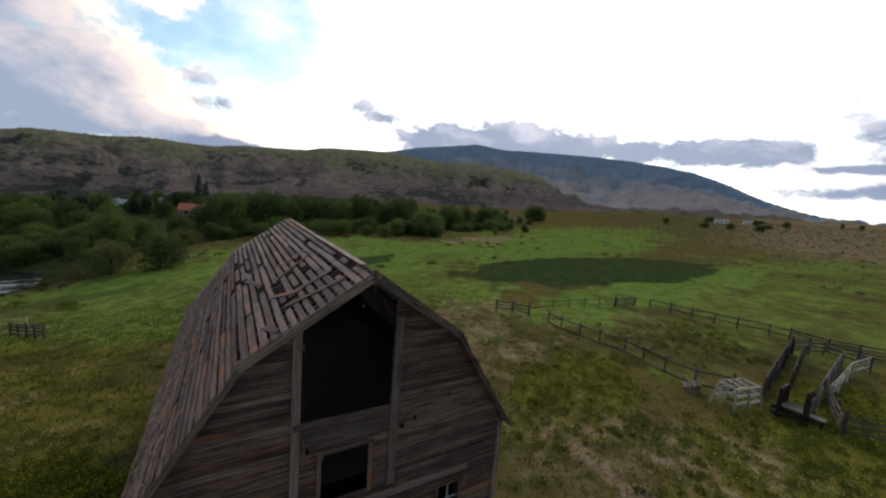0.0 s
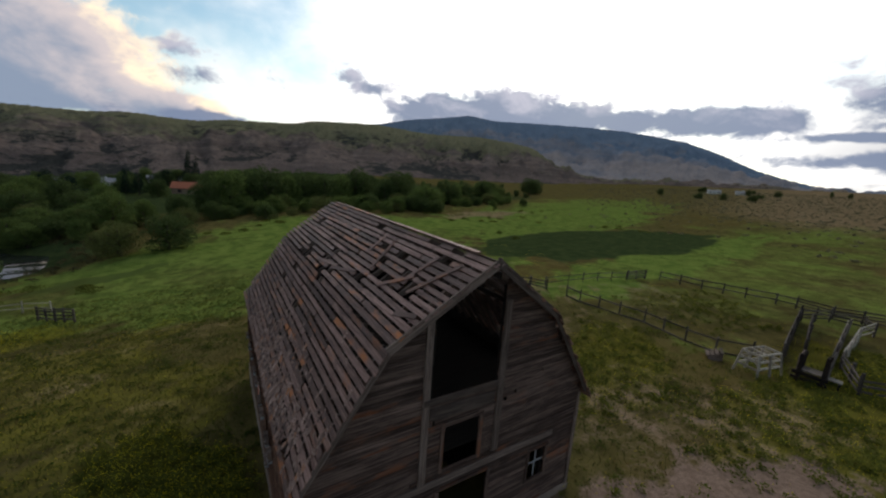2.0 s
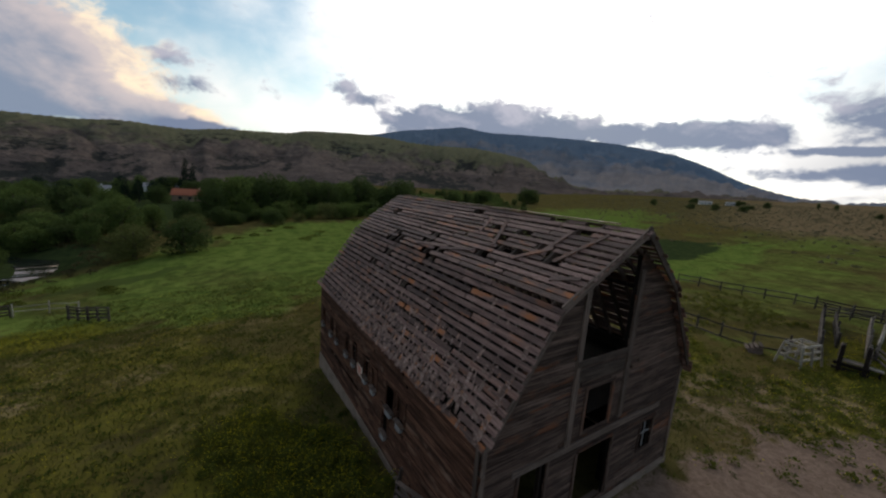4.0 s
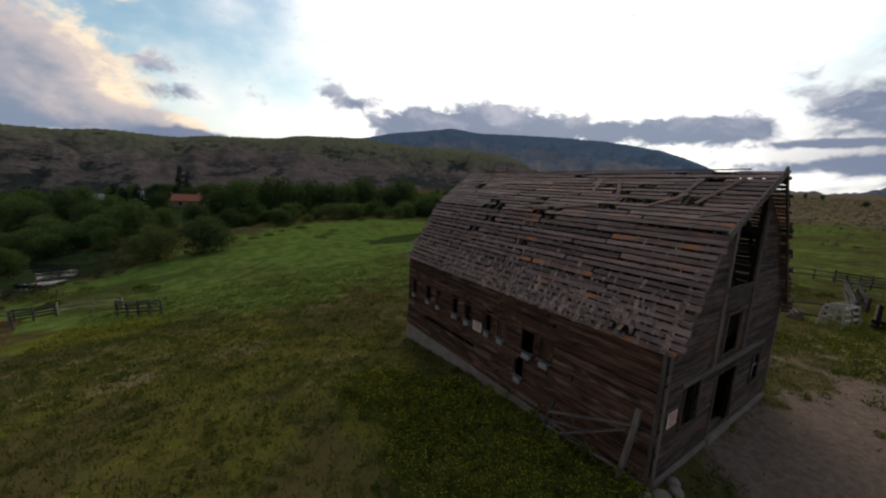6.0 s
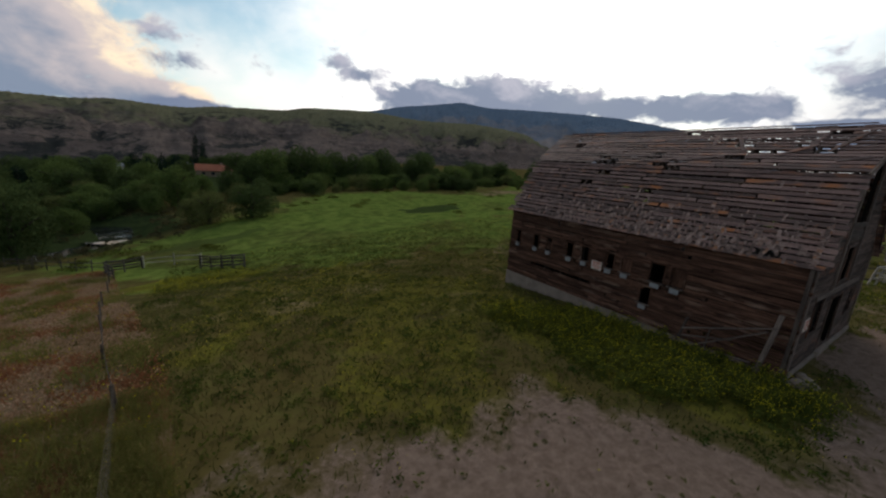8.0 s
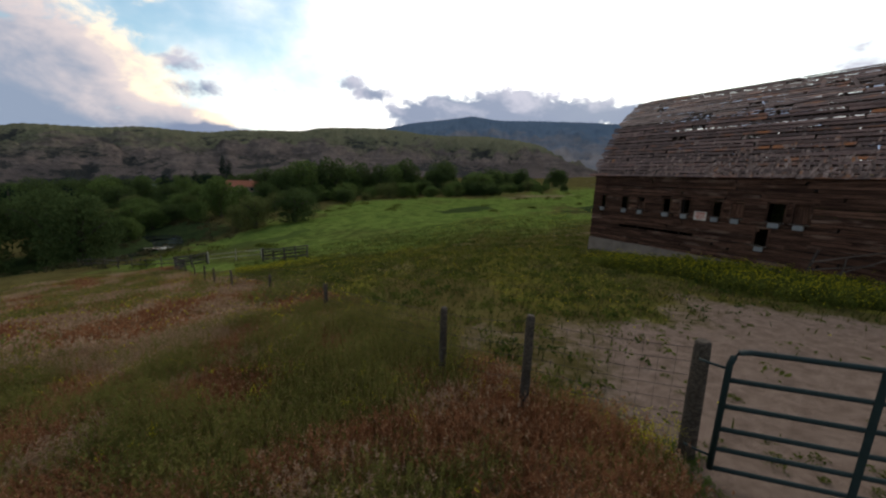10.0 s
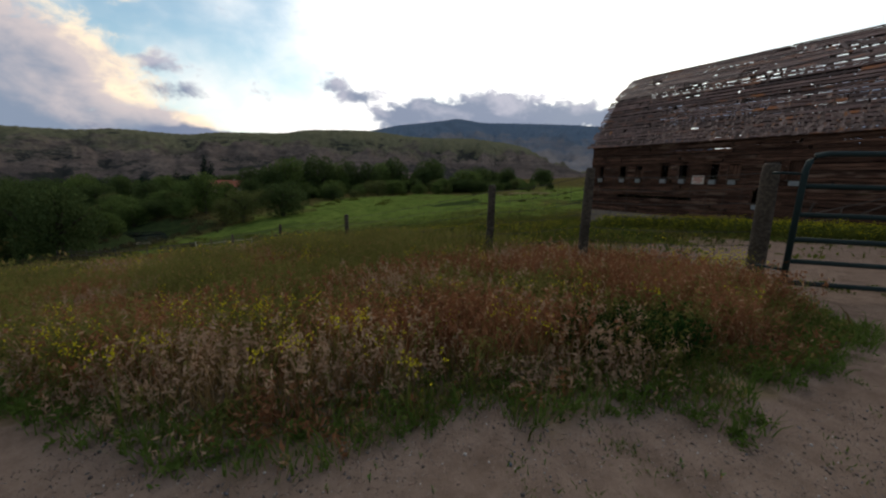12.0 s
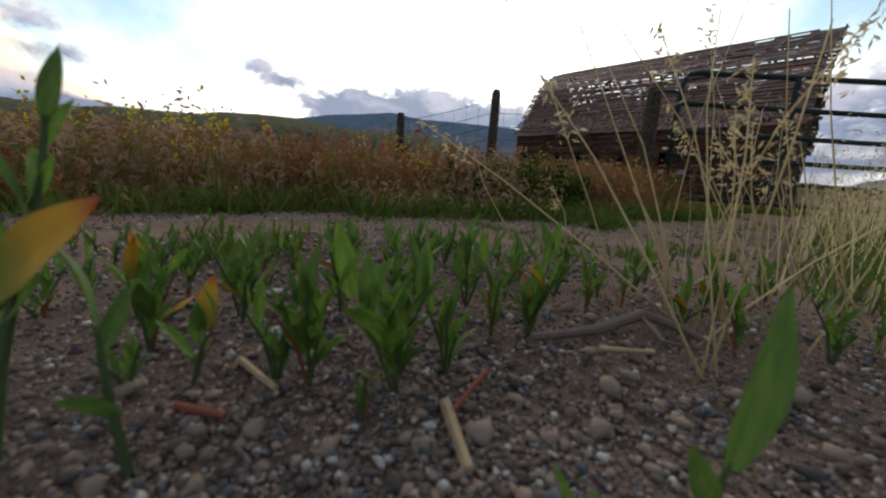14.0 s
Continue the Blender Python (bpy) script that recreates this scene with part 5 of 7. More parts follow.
def make_crown(rng, w, h, leaf, count, mat, low=0.12, spire=False):
    """Many small leaf sprays set round uneven boughs."""
    blobs = []
    n = rng.randrange(13, 18)
    for i in range(n):
        if spire:
            t = (i + 0.5) / n
            r = w * 0.5 * (1 - t) * 0.8 + 0.2
            blobs.append((Vector((rng.gauss(0, r * 0.2), rng.gauss(0, r * 0.2), h * (low + (1 - low) * t))), r * 0.75, h / n))
        else:
            a, t = i * 2.4 + rng.uniform(-0.5, 0.5), (i + 0.5) / n
            wide = math.sqrt(max(0.05, 1.0 - (1.5 * t - 0.55) ** 2))
            rr = w * 0.34 * wide * rng.uniform(0.45, 1.0)
            r = w * rng.uniform(0.17, 0.25)
            blobs.append((Vector((rr * math.cos(a), rr * math.sin(a), h * low + r * 0.5 + (h * (1 - low) - r * 1.35) * t)), r, r * rng.uniform(0.8, 1.05)))
    nr = np.random.RandomState(rng.randrange(1 << 30))
    pick = nr.choice(len(blobs), count, p=np.array([b[1] ** 2 for b in blobs]) / sum(b[1] ** 2 for b in blobs))
    cs = np.array([list(b[0]) for b in blobs])[pick]
    rs = np.array([(b[1], b[1], b[2]) for b in blobs])[pick]
    d = nr.normal(size=(count, 3))
    d /= np.linalg.norm(d, axis=1)[:, None]
    p = cs + d * rs * (0.55 + 0.55 * nr.random_sample((count, 1)) ** 0.6)
    p[:, 2] = np.maximum(p[:, 2], 0.05 * h)
    size = leaf * (0.6 + 0.8 * nr.random_sample(count))
    ax = nr.normal(size=(count, 3)) + d * 0.4
    ax /= np.linalg.norm(ax, axis=1)[:, None]
    bx = np.cross(ax, nr.normal(size=(count, 3)))
    bx /= np.linalg.norm(bx, axis=1)[:, None]
    s1, s2 = size[:, None], size[:, None] * 0.5
    v = np.stack([p - ax * s1, p + bx * s2, p + ax * s1, p - bx * s2], 1).reshape(-1, 3)
    return array_mesh("crown", v, np.arange(count * 4), 4, mat)


def make_tree(rng, w, h, leaf, count, mat, spire=False, bush=False):
    root = new("tree")
    bm = bmesh.new()
    tw = 0.03 * h + 0.03
    add_tube(bm, [(0, 0, -0.6), (0.02 * h, 0, 0.25 * h), (0.01 * h, 0.02 * h, 0.55 * h), (0, 0, (0.95 if spire else 0.8) * h)], [tw, tw * 0.75, tw * 0.5, tw * 0.12], 7)
    if not spire:
        for k in range(6):
            a = k * 1.05 + rng.uniform(-0.3, 0.3)
            z = h * rng.uniform(0.15, 0.5)
            e = Vector((math.cos(a), math.sin(a), 0)) * w * rng.uniform(0.25, 0.38)
            add_tube(bm, [(0, 0, z), (e.x * 0.5, e.y * 0.5, z + 0.14 * h), (e.x, e.y, z + 0.26 * h)], [tw * 0.45, tw * 0.3, tw * 0.1], 5)
    part("trunk", bm, BARK, root)
    child("crown", make_crown(rng, w, h, leaf, count, mat, 0.03 if bush else 0.12, spire), root)
    return root


def plant_trees():
    rng = random.Random(77)
    kinds = {}
    for key, mat, spire, bush, count, leaf in (("willow", LEAF_A, False, True, 5200, 0.024), ("dark", LEAF_B, False, True, 5200, 0.024), ("olive", LEAF_C, False, True, 6500, 0.018), ("conifer", LEAF_D, True, False, 1500, 0.035)):
        kinds[key] = [make_tree(rng, 1.0, 1.0, leaf, count, mat, spire, bush) for _ in range(3)]
    used = set()
    text = {"willow": "leafy green willow on the river flat", "dark": "dark round-headed cottonwood by the river", "olive": "olive-green willow bush at the meadow edge", "conifer": "dark narrow conifer in the valley"}

    def put(kind, x, y, w, h, label=""):
        proto = rng.choice(kinds[kind])
        m = Matrix.Translation((x, y, ground(x, y) - 0.1)) @ Matrix.Rotation(rng.uniform(0, 6.28), 4, "Z") @ Matrix.Diagonal((w, w * rng.uniform(0.85, 1.1), h, 1))
        if proto.name in used:
            ob = copy_thing(proto, Matrix())
        else:
            ob = proto
            used.add(proto.name)
        ob.matrix_basis = m
        tagged(ob, label or text[kind], "tree", "trees of the valley")

    for kind, x, y, w, h in (
            ("dark", -8.6, 69, 8.4, 6.4), ("olive", -15, 69, 7.6, 6.0), ("olive", -17.6, 72, 5.5, 4.4), ("willow", -20.5, 95, 8.5, 9.2), ("willow", -25, 107, 7, 7.2), ("willow", -16, 101, 7, 6.5), ("dark", -9.7, 108, 8, 6.6),
            ("dark", -3.8, 117, 10, 10), ("willow", 2, 121, 12.5, 12.6), ("dark", 7.5, 124, 10, 12), ("dark", 13, 128, 15, 13.8), ("willow", 20, 133, 11, 11.5), ("dark", 26, 137, 12, 12.6), ("dark", 33, 134, 12, 11),
            ("willow", 41, 140, 12, 11.5), ("dark", 50, 148, 16, 14.5), ("dark", 57, 133, 11, 10), ("dark", 64, 138, 15, 14), ("willow", 66, 114, 16, 8.8), ("willow", 74, 122, 11, 8), ("dark", 79, 160, 15, 14), ("dark", 88, 134, 12, 11),
            ("willow", 97, 142, 12, 10), ("dark", 109, 150, 12, 10.5), ("dark", 121, 150, 12, 11.5), ("dark", 216, 210, 17, 13.5), ("dark", 228, 216, 15, 12.5), ("willow", 150, 190, 16, 10), ("willow", 172, 205, 14, 9),
            ("dark", -36, 63, 8, 10.5), ("dark", -41, 70, 9.5, 10), ("dark", -47, 65, 9, 10.5), ("dark", -38, 76, 6, 5.5), ("dark", -54, 72, 10, 11), ("willow", -34, 78, 5, 4.2), ("willow", -24.5, 90, 5, 4.5),
            ("dark", -43, 153, 11, 9.2), ("willow", -54, 166, 11, 10), ("dark", -33, 125, 9, 7.4), ("dark", -45, 133, 9.5, 7.2), ("willow", -30, 138, 9, 8.2), ("dark", -66, 150, 12, 10),
            ("conifer", -30, 196, 6.5, 10), ("conifer", -35, 200, 5.5, 9), ("conifer", -25, 190, 5.5, 9), ("conifer", -19.5, 330, 7, 24), ("conifer", -15, 338, 7, 20), ("dark", -3, 180, 12, 11), ("dark", 8, 190, 13, 12), ("dark", -22, 180, 9, 8)):
        put(kind, x, y, w, h)
    for k in range(190):
        az = radians(rng.uniform(-36, 46))
        r = rng.uniform(150, 430)
        x, y = r * math.sin(az), r * math.cos(az)
        if abs(x + 11.5) < 16 and y < 215:
            continue
        h = rng.uniform(5, 10) * (0.8 + r / 900) * (1.0 if az < 0.5 else 0.6)
        put(rng.choice(("dark", "dark", "willow", "conifer" if az < 0.1 else "dark")), x, y, h * rng.uniform(0.9, 1.5), h)
    # bushes along the river flat and at the feet of the tall trees
    for k in range(150):
        s = rng.random()
        x = -62 + 200 * s
        y = float(np.interp(x, [-62, -30, -8, 30, 60, 100, 140], [118, 98, 104, 118, 112, 132, 150])) + rng.gauss(4, 7)
        if abs(x + 11.5) < 7 and y > 100:
            continue
        h = rng.uniform(2.2, 5.5)
        put(rng.choice(("willow", "willow", "olive", "dark")), x, y, h * rng.uniform(1.2, 1.9), h, "rounded green willow bush on the river flat")
    for x, y, w, h in ((-52, 92, 9, 7.5), (-60, 98, 10, 8), (-45, 104, 9, 7), (-70, 88, 10, 9), (-53, 112, 10, 8), (-66, 110, 11, 9), (-80, 100, 12, 10)):
        put("dark", x, y, w, h)
    for k in range(14):
        az = radians(rng.uniform(60, 84))
        r = rng.uniform(380, 600)
        put("dark", r * math.sin(az), r * math.cos(az), rng.uniform(5, 10), rng.uniform(4, 8), "small dark tree on the far plain")
    for protos in kinds.values():
        for p in protos:
            if p.name not in used:
                for c in list(p.children):
                    bpy.data.objects.remove(c)
                bpy.data.objects.remove(p)


plant_trees()

# ---------------------------------------------------------------- grass, weeds and flowers
GREEN = leafy("meadow grass", (0.046, 0.049, 0.012), (0.098, 0.097, 0.027), (0.138, 0.104, 0.042))
LUSHG = leafy("lush grass", (0.062, 0.101, 0.019), (0.126, 0.168, 0.038))
TAN = leafy("bleached grass", (0.17, 0.105, 0.042), (0.32, 0.21, 0.095), (0.40, 0.28, 0.15))
DULL = leafy("brown meadow stalks", (0.075, 0.052, 0.018), (0.150, 0.105, 0.040))
RUST = leafy("rusty cheatgrass", (0.155, 0.060, 0.028), (0.330, 0.155, 0.076), (0.46, 0.29, 0.17))
PLUME = leafy("seed heads", (0.27, 0.165, 0.100), (0.44, 0.30, 0.20))
WEEDG = leafy("broad weeds", (0.058, 0.074, 0.014), (0.132, 0.140, 0.030))
OLIVE = leafy("olive stalks", (0.105, 0.104, 0.026), (0.215, 0.200, 0.056), (0.30, 0.19, 0.085))
MIDG = leafy("meadow leaves", (0.030, 0.050, 0.010), (0.068, 0.090, 0.020))
DEEPG = leafy("dark weeds", (0.016, 0.040, 0.010), (0.045, 0.082, 0.018))
GOLD = leafy("mustard flowers", (0.38, 0.32, 0.012), (0.60, 0.50, 0.03))
STRAW = leafy("dry straw", (0.58, 0.45, 0.24), (0.78, 0.64, 0.38), None, True, 0.6, 0.35)
SAGE = leafy("sagebrush", (0.105, 0.098, 0.058), (0.185, 0.165, 0.100))
REED = leafy("bank reeds", (0.050, 0.044, 0.022), (0.095, 0.085, 0.040))


def stuff(name, me, label, category):
    return tagged(new(name, me), label, category, kind="stuff")


def blades(nr, p, h, w, lean):
    """Bent tapering blades standing at the points p."""
    n = len(p)
    a, b = nr.uniform(0, 6.283, n), nr.uniform(0, 6.283, n)
    side = np.stack([np.cos(a), np.sin(a), 0 * a], -1) * (w / 2)[:, None]
    bend = np.stack([np.cos(b), np.sin(b), 0 * b], -1) * (lean * h * nr.random_sample(n))[:, None]
    up = np.stack([0 * h, 0 * h, h], -1)
    mid, tip = p + up * 0.58 + bend * 0.38, p + up * 0.96 + bend
    v = np.stack([p - side, p + side, mid + side * 0.75, mid - side * 0.75, tip], 1).reshape(-1, 3)
    k = np.arange(n)[:, None] * 5
    return v, (k + np.array([0, 1, 2, 0, 2, 3, 3, 2, 4])).ravel(), tip


def diamonds(nr, p, size, stretch=1.0):
    """Small leaf-like quads at the points p, turned at random."""
    n = len(p)
    d = nr.normal(size=(n, 3))
    d /= np.linalg.norm(d, axis=1)[:, None]
    e = np.cross(d, nr.normal(size=(n, 3)))
    e /= np.linalg.norm(e, axis=1)[:, None]
    s = np.broadcast_to(np.asarray(size, float), (n,))[:, None]
    v = np.stack([p - d * s * stretch, p + e * s * 0.6, p + d * s * stretch, p - e * s * 0.6], 1).reshape(-1, 3)
    return v


def scatter(nr, n, box, accept):
    """Points on the land inside box, kept with the chance that accept gives."""
    x, y = nr.uniform(box[0], box[1], n), nr.uniform(box[2], box[3], n)
    keep = nr.random_sample(n) < accept(x, y)
    keep &= ~((x > -0.12) & (x < W + 0.1) & (y > -0.12) & (y < LEN + 0.1))
    x, y = x[keep], y[keep]
    return np.stack([x, y, ground_np(x, y) - 0.02], -1)


def tri_mesh(name, v, t, mat):
    return array_mesh(name, v, t, 3, mat)


def quad_mesh(name, v, mat):
    return array_mesh(name, v, np.arange(len(v)), 4, mat)


def clumps(nr, p, r, h, count, leaf):
    """Leafy mounds: count leaf quads about each point."""
    n = len(p)
    base = np.repeat(p, count, 0)
    rr, hh = np.repeat(r, count), np.repeat(h, count)
    a, q = nr.uniform(0, 6.283, n * count), np.sqrt(nr.random_sample(n * count))
    z = nr.random_sample(n * count) ** 0.8
    q = q * np.sqrt(np.clip(1.05 - z * z, 0.05, 1))
    pos = base + np.stack([np.cos(a) * q * rr, np.sin(a) * q * rr, z * hh], -1)
    return diamonds(nr, pos, leaf * (0.6 + 0.8 * nr.random_sample(n * count)), 1.3)


def grow():
    nr = np.random.RandomState(8)

    def open_ground(x, y):
        dirt, lush, gold, dry, rush = cover(x, y)
        return np.clip((0.72 - dirt) / 0.4, 0.02, 1)

    # yard and meadow, seen from above
    def thick(x, y):
        return open_ground(x, y) * (fence_side(x, y) < 0.2) * np.clip(1.15 - np.hypot(x + 9, y - 9) / 48, 0.25, 1)
    p = scatter(nr, 170000, (-19, 27, -9, 46), lambda x, y: thick(x, y) * (0.75 + 0.25 * (bumps_np(x, y, 0.7, 0.3) > -0.2)))
    n = len(p)
    v, t, tip = blades(nr, p, nr.uniform(0.06, 0.22, n), nr.uniform(0.014, 0.036, n), 1.0)
    stuff("meadow_grass", tri_mesh("meadow_grass", v, t, GREEN), "short rough meadow grass of mixed greens", "grass")
    p = scatter(nr, 30000, (-19, 27, -9, 46), lambda x, y: open_ground(x, y) * 0.8 * (bumps_np(x, y, 0.5, 2.3) > 0.1))
    n = len(p)
    v, t, tip = blades(nr, p, nr.uniform(0.08, 0.24, n), nr.uniform(0.012, 0.03, n), 1.0)
    stuff("dead_meadow_grass", tri_mesh("dead_meadow_grass", v, t, DULL), "brown dead stalks among the meadow grass", "grass")
    # leafy weeds of the meadow, in drifts
    for name, mat, f, seed, lo, label in (("meadow_weeds", WEEDG, 0.8, 3.1, -0.3, "yellow-green leafy weeds over the meadow"), ("dark_meadow_weeds", MIDG, 0.9, 5.4, 0.12, "dark green leafy weeds over the meadow")):
        p = scatter(nr, 14000, (-19, 30, -2, 46), lambda x, y: thick(x, y) * (bumps_np(x, y, f, seed) > lo))
        n = len(p)
        v = clumps(nr, p, nr.uniform(0.12, 0.36, n), nr.uniform(0.06, 0.22, n), 16, 0.034)
        stuff(name, quad_mesh(name, v, mat), label, "weeds")
    # wider fields
    p = scatter(nr, 70000, (-45, 140, -25, 150), lambda x, y: open_ground(x, y) * np.clip(1.2 - np.hypot(x - 15, y - 30) / 150, 0.2, 1) * (1 - np.clip(1.6 * cover(x, y)[4], 0, 1)) * (river_offset(x, y) > 5.5))
    n = len(p)
    far = np.hypot(p[:, 0] + 5, p[:, 1])
    v, t, tip = blades(nr, p, nr.uniform(0.04, 0.12, n) * (1 + far / 250), nr.uniform(0.03, 0.07, n) * (0.6 + far / 120), 1.6)
    stuff("field_grass", tri_mesh("field_grass", v, t, GREEN), "rough grass of the wide valley fields", "grass")
    p = scatter(nr, 70000, (-40, 160, 15, 130), lambda x, y: cover(x, y)[1] * (1 - np.clip(1.6 * cover(x, y)[4], 0, 1)) * (river_offset(x, y) > 5.5))
    n = len(p)
    far = np.hypot(p[:, 0] + 5, p[:, 1])
    v, t, tip = blades(nr, p, nr.uniform(0.06, 0.18, n), nr.uniform(0.03, 0.06, n) * (0.6 + far / 120), 1.6)
    stuff("lush_grass", tri_mesh("lush_grass", v, t, LUSHG), "bright lush grass in the damp hollows", "grass")
    # rushes and bank scrub
    p = scatter(nr, 9000, (-80, 0, 35, 125), lambda x, y: np.clip((river_offset(x, y) - 4.6) / 1.5, 0, 1) * np.clip((13 - river_offset(x, y)) / 8, 0, 1))
    n = len(p)
    v = clumps(nr, p[: n // 2], nr.uniform(0.5, 1.3, n // 2), nr.uniform(0.2, 0.8, n // 2), 18, 0.16)
    stuff("bank_scrub", quad_mesh("bank_scrub", v, REED), "brown scrub and rushes on the river bank", "scrub")
    p = scatter(nr, 9000, (90, 620, -60, 330), lambda x, y: np.clip((x - 95) / 160, 0, 1) * np.clip((np.arctan2(x, y) - 0.85) / 0.35, 0, 1))
    n = len(p)
    v = clumps(nr, p, nr.uniform(0.4, 1.3, n), nr.uniform(0.15, 0.45, n) * (1 + p[:, 0] / 500), 12, 0.3)
    stuff("sagebrush", quad_mesh("sagebrush", v, SAGE), "scattered brown sagebrush on the dry plain", "shrubs")
    p = scatter(nr, 260, (-30, 130, 50, 108), lambda x, y: 0.8 * (bumps_np(x, y, 0.09, 1.0) > 0.25) * (river_offset(x, y) > 8))
    n = len(p)
    v = clumps(nr, p, nr.uniform(0.7, 2.0, n), nr.uniform(0.25, 0.6, n), 160, 0.11)
    stuff("low_bushes", quad_mesh("low_bushes", v, WEEDG), "low dark green bushes dotted over the fields", "shrubs")
    # tall weeds with yellow flowers beside the barn and in the pens
    def rank(x, y):
        side = patch(x, y, -2.9, 3.9, 2.4, 5.2, 8, 0.3, 0.9)
        pens = 0.45 * patch(x, y, 24, -5, 13, 6, 0, 0.3) + 0.4 * patch(x, y, 21, 6, 8, 4, 15, 0.4) + 0.3 * patch(x, y, 38, 9, 7, 5, 0, 0.4) + 0.5 * patch(x, y, 36, -4, 7, 3, 0, 0.3)
        return np.clip(np.maximum(side, pens), 0, 1)
    p = scatter(nr, 2200, (-6, 0.1, -1.5, 13), rank)
    n = len(p)
    h = nr.uniform(0.2, 0.55, n)
    v = clumps(nr, p, nr.uniform(0.16, 0.34, n), h, 60, 0.034)
    stuff("tall_weeds", quad_mesh("tall_weeds", v, WEEDG), "rank green weeds along the barn side", "weeds")
    top = np.repeat(p + np.stack([0 * h, 0 * h, h], -1), 10, 0) + nr.normal(size=(n * 10, 3)) * (0.16, 0.16, 0.07)
    v = diamonds(nr, top, 0.022)
    p = scatter(nr, 9000, (8, 48, -12, 18), rank)
    n = len(p)
    h = nr.uniform(0.12, 0.36, n)
    v2 = clumps(nr, p, nr.uniform(0.2, 0.5, n), h, 34, 0.05)
    stuff("pen_weeds", quad_mesh("pen_weeds", v2, WEEDG), "green weeds growing round the old pens", "weeds")
    top = np.repeat(p + np.stack([0 * h, 0 * h, h], -1), 3, 0) + nr.normal(size=(n * 3, 3)) * (0.3, 0.3, 0.08)
    v3 = diamonds(nr, top[nr.random_sample(len(top)) < 0.7], 0.03)
    # flowers scattered over the meadow
    p = scatter(nr, 110000, (-19, 45, -12, 46), lambda x, y: np.clip(cover(x, y)[2] * (0.65 + 0.8 * (y > 26)) + 0.08 * (bumps_np(x, y, 0.6, 4.0) > 0.1), 0, 1) * open_ground(x, y) * (fence_side(x, y) < 0))
    p = p + np.stack([0 * p[:, 0], 0 * p[:, 0], nr.uniform(0.10, 0.30, len(p))], -1)
    v4 = diamonds(nr, p, nr.uniform(0.010, 0.022, len(p)) * (1 + np.hypot(p[:, 0] + 8, p[:, 1] - 4) / 40))
    stuff("yellow_flowers", quad_mesh("yellow_flowers", np.concatenate([v, v3, v4]), GOLD), "tiny yellow mustard flowers over the meadow weeds", "flowers")

    # the dry field outside the fence: clumps of rust, straw and green
    def dry_side(x, y):
        return (fence_side(x, y) > -0.15) * (1 - np.clip(cover(x, y)[0] * 1.2, 0, 1))

    def sorts(p, count, box, shares):
        """Which sort of plant each point belongs to, and how far it stands from its clump's middle."""
        c = np.stack([nr.uniform(box[0], box[1], count), nr.uniform(box[2], box[3], count)], -1)
        kind = nr.choice(len(shares), count, p=shares)
        q = p[:, :2] + 0.16 * nr.normal(size=(len(p), 2))
        k = np.concatenate([((q[i:i + 8000, None] - c[None]) ** 2).sum(-1).argmin(1) for i in range(0, len(q), 8000)])
        return kind[k], nr.uniform(0.55, 1.25, count)[k]

    near_box, far_box = (-24.5, -14.8, -1.4, 8.0), (-36, -15, 7.5, 46)
    near = scatter(nr, 170000, near_box, dry_side)
    far = scatter(nr, 70000, far_box, dry_side)
    near_kind, near_tall = sorts(near, 330, near_box, (0.24, 0.11, 0.65))
    far_kind, far_tall = sorts(far, 420, far_box, (0.28, 0.48, 0.24))
    # the large stands of one sort
    stands = ((0, -19.55, 1.15, 0.34, 0.26), (0, -18.9, 0.80, 0.66, 0.34), (0, -18.5, 0.45, 0.45, 0.26), (0, -17.95, 1.98, 0.65, 0.32), (0, -16.9, 1.6, 0.5, 0.4), (0, -17.3, 0.5, 0.6, 0.3), (0, -20.8, 3.0, 0.8, 0.45),
              (0, -16.4, 0.1, 0.5, 0.4), (1, -20.3, 1.0, 0.7, 0.24), (1, -19.6, 0.62, 0.6, 0.18), (1, -21.6, 1.9, 0.7, 0.5), (1, -20.9, 7.2, 1.8, 1.2), (2, -19.8, 3.0, 0.75, 0.55), (2, -18.4, 1.35, 0.6, 0.26), (2, -19.9, 1.55, 0.7, 0.3),
              (2, -20.6, 1.75, 0.45, 0.35), (1, -18.6, 0.05, 0.4, 0.14))
    for k, cx, cy, rx, ry in stands:
        inside = nr.random_sample(len(near)) < 0.85 * patch(near[:, 0], near[:, 1], cx, cy, rx, ry, -22, 0.3, 3.0)
        near_kind = np.where(inside, k, near_kind)
    for k, name, mat, head, label in ((0, "rusty_grass", RUST, RUST, "tall rust-red cheatgrass outside the fence"), (1, "tan_grass", TAN, PLUME, "tall bleached grass outside the fence"), (2, "green_weeds", OLIVE, OLIVE, "green leafy stalks among the dry grass")):
        a, b = far[far_kind == k], near[near_kind == k]
        n1, n2 = len(a), len(b)
        edge = np.clip(1.2 * (1 - weed_edge(b[:, 0], b[:, 1] - 0.35)) + 0.25, 0.25, 1)
        hb = nr.uniform(0.16, 0.40, n2) * edge * (0.55 + 0.45 * near_tall[near_kind == k]) * np.where(b[:, 1] > 2.2, (0.7, 0.65, 1.15)[k], 1.0)
        va, ta, tip1 = blades(nr, a, nr.uniform(0.16, 0.42, n1) * far_tall[far_kind == k] * (0.6, 0.6, 1.25)[k], nr.uniform(0.012, 0.03, n1) * (1 + a[:, 1] / 40), 0.9)
        vb, tb, tip2 = blades(nr, b, hb, nr.uniform(0.004, 0.009, n2), 0.75)
        stuff(name, tri_mesh(name, np.concatenate([va, vb]), np.concatenate([ta, tb + len(va)]), mat), label, "grass")
        q1 = np.repeat(tip1, 3, 0) + nr.normal(size=(n1 * 3, 3)) * (0.06, 0.06, 0.05)
        tip2, hb = tip2[nr.random_sample(n2) < 0.5], hb
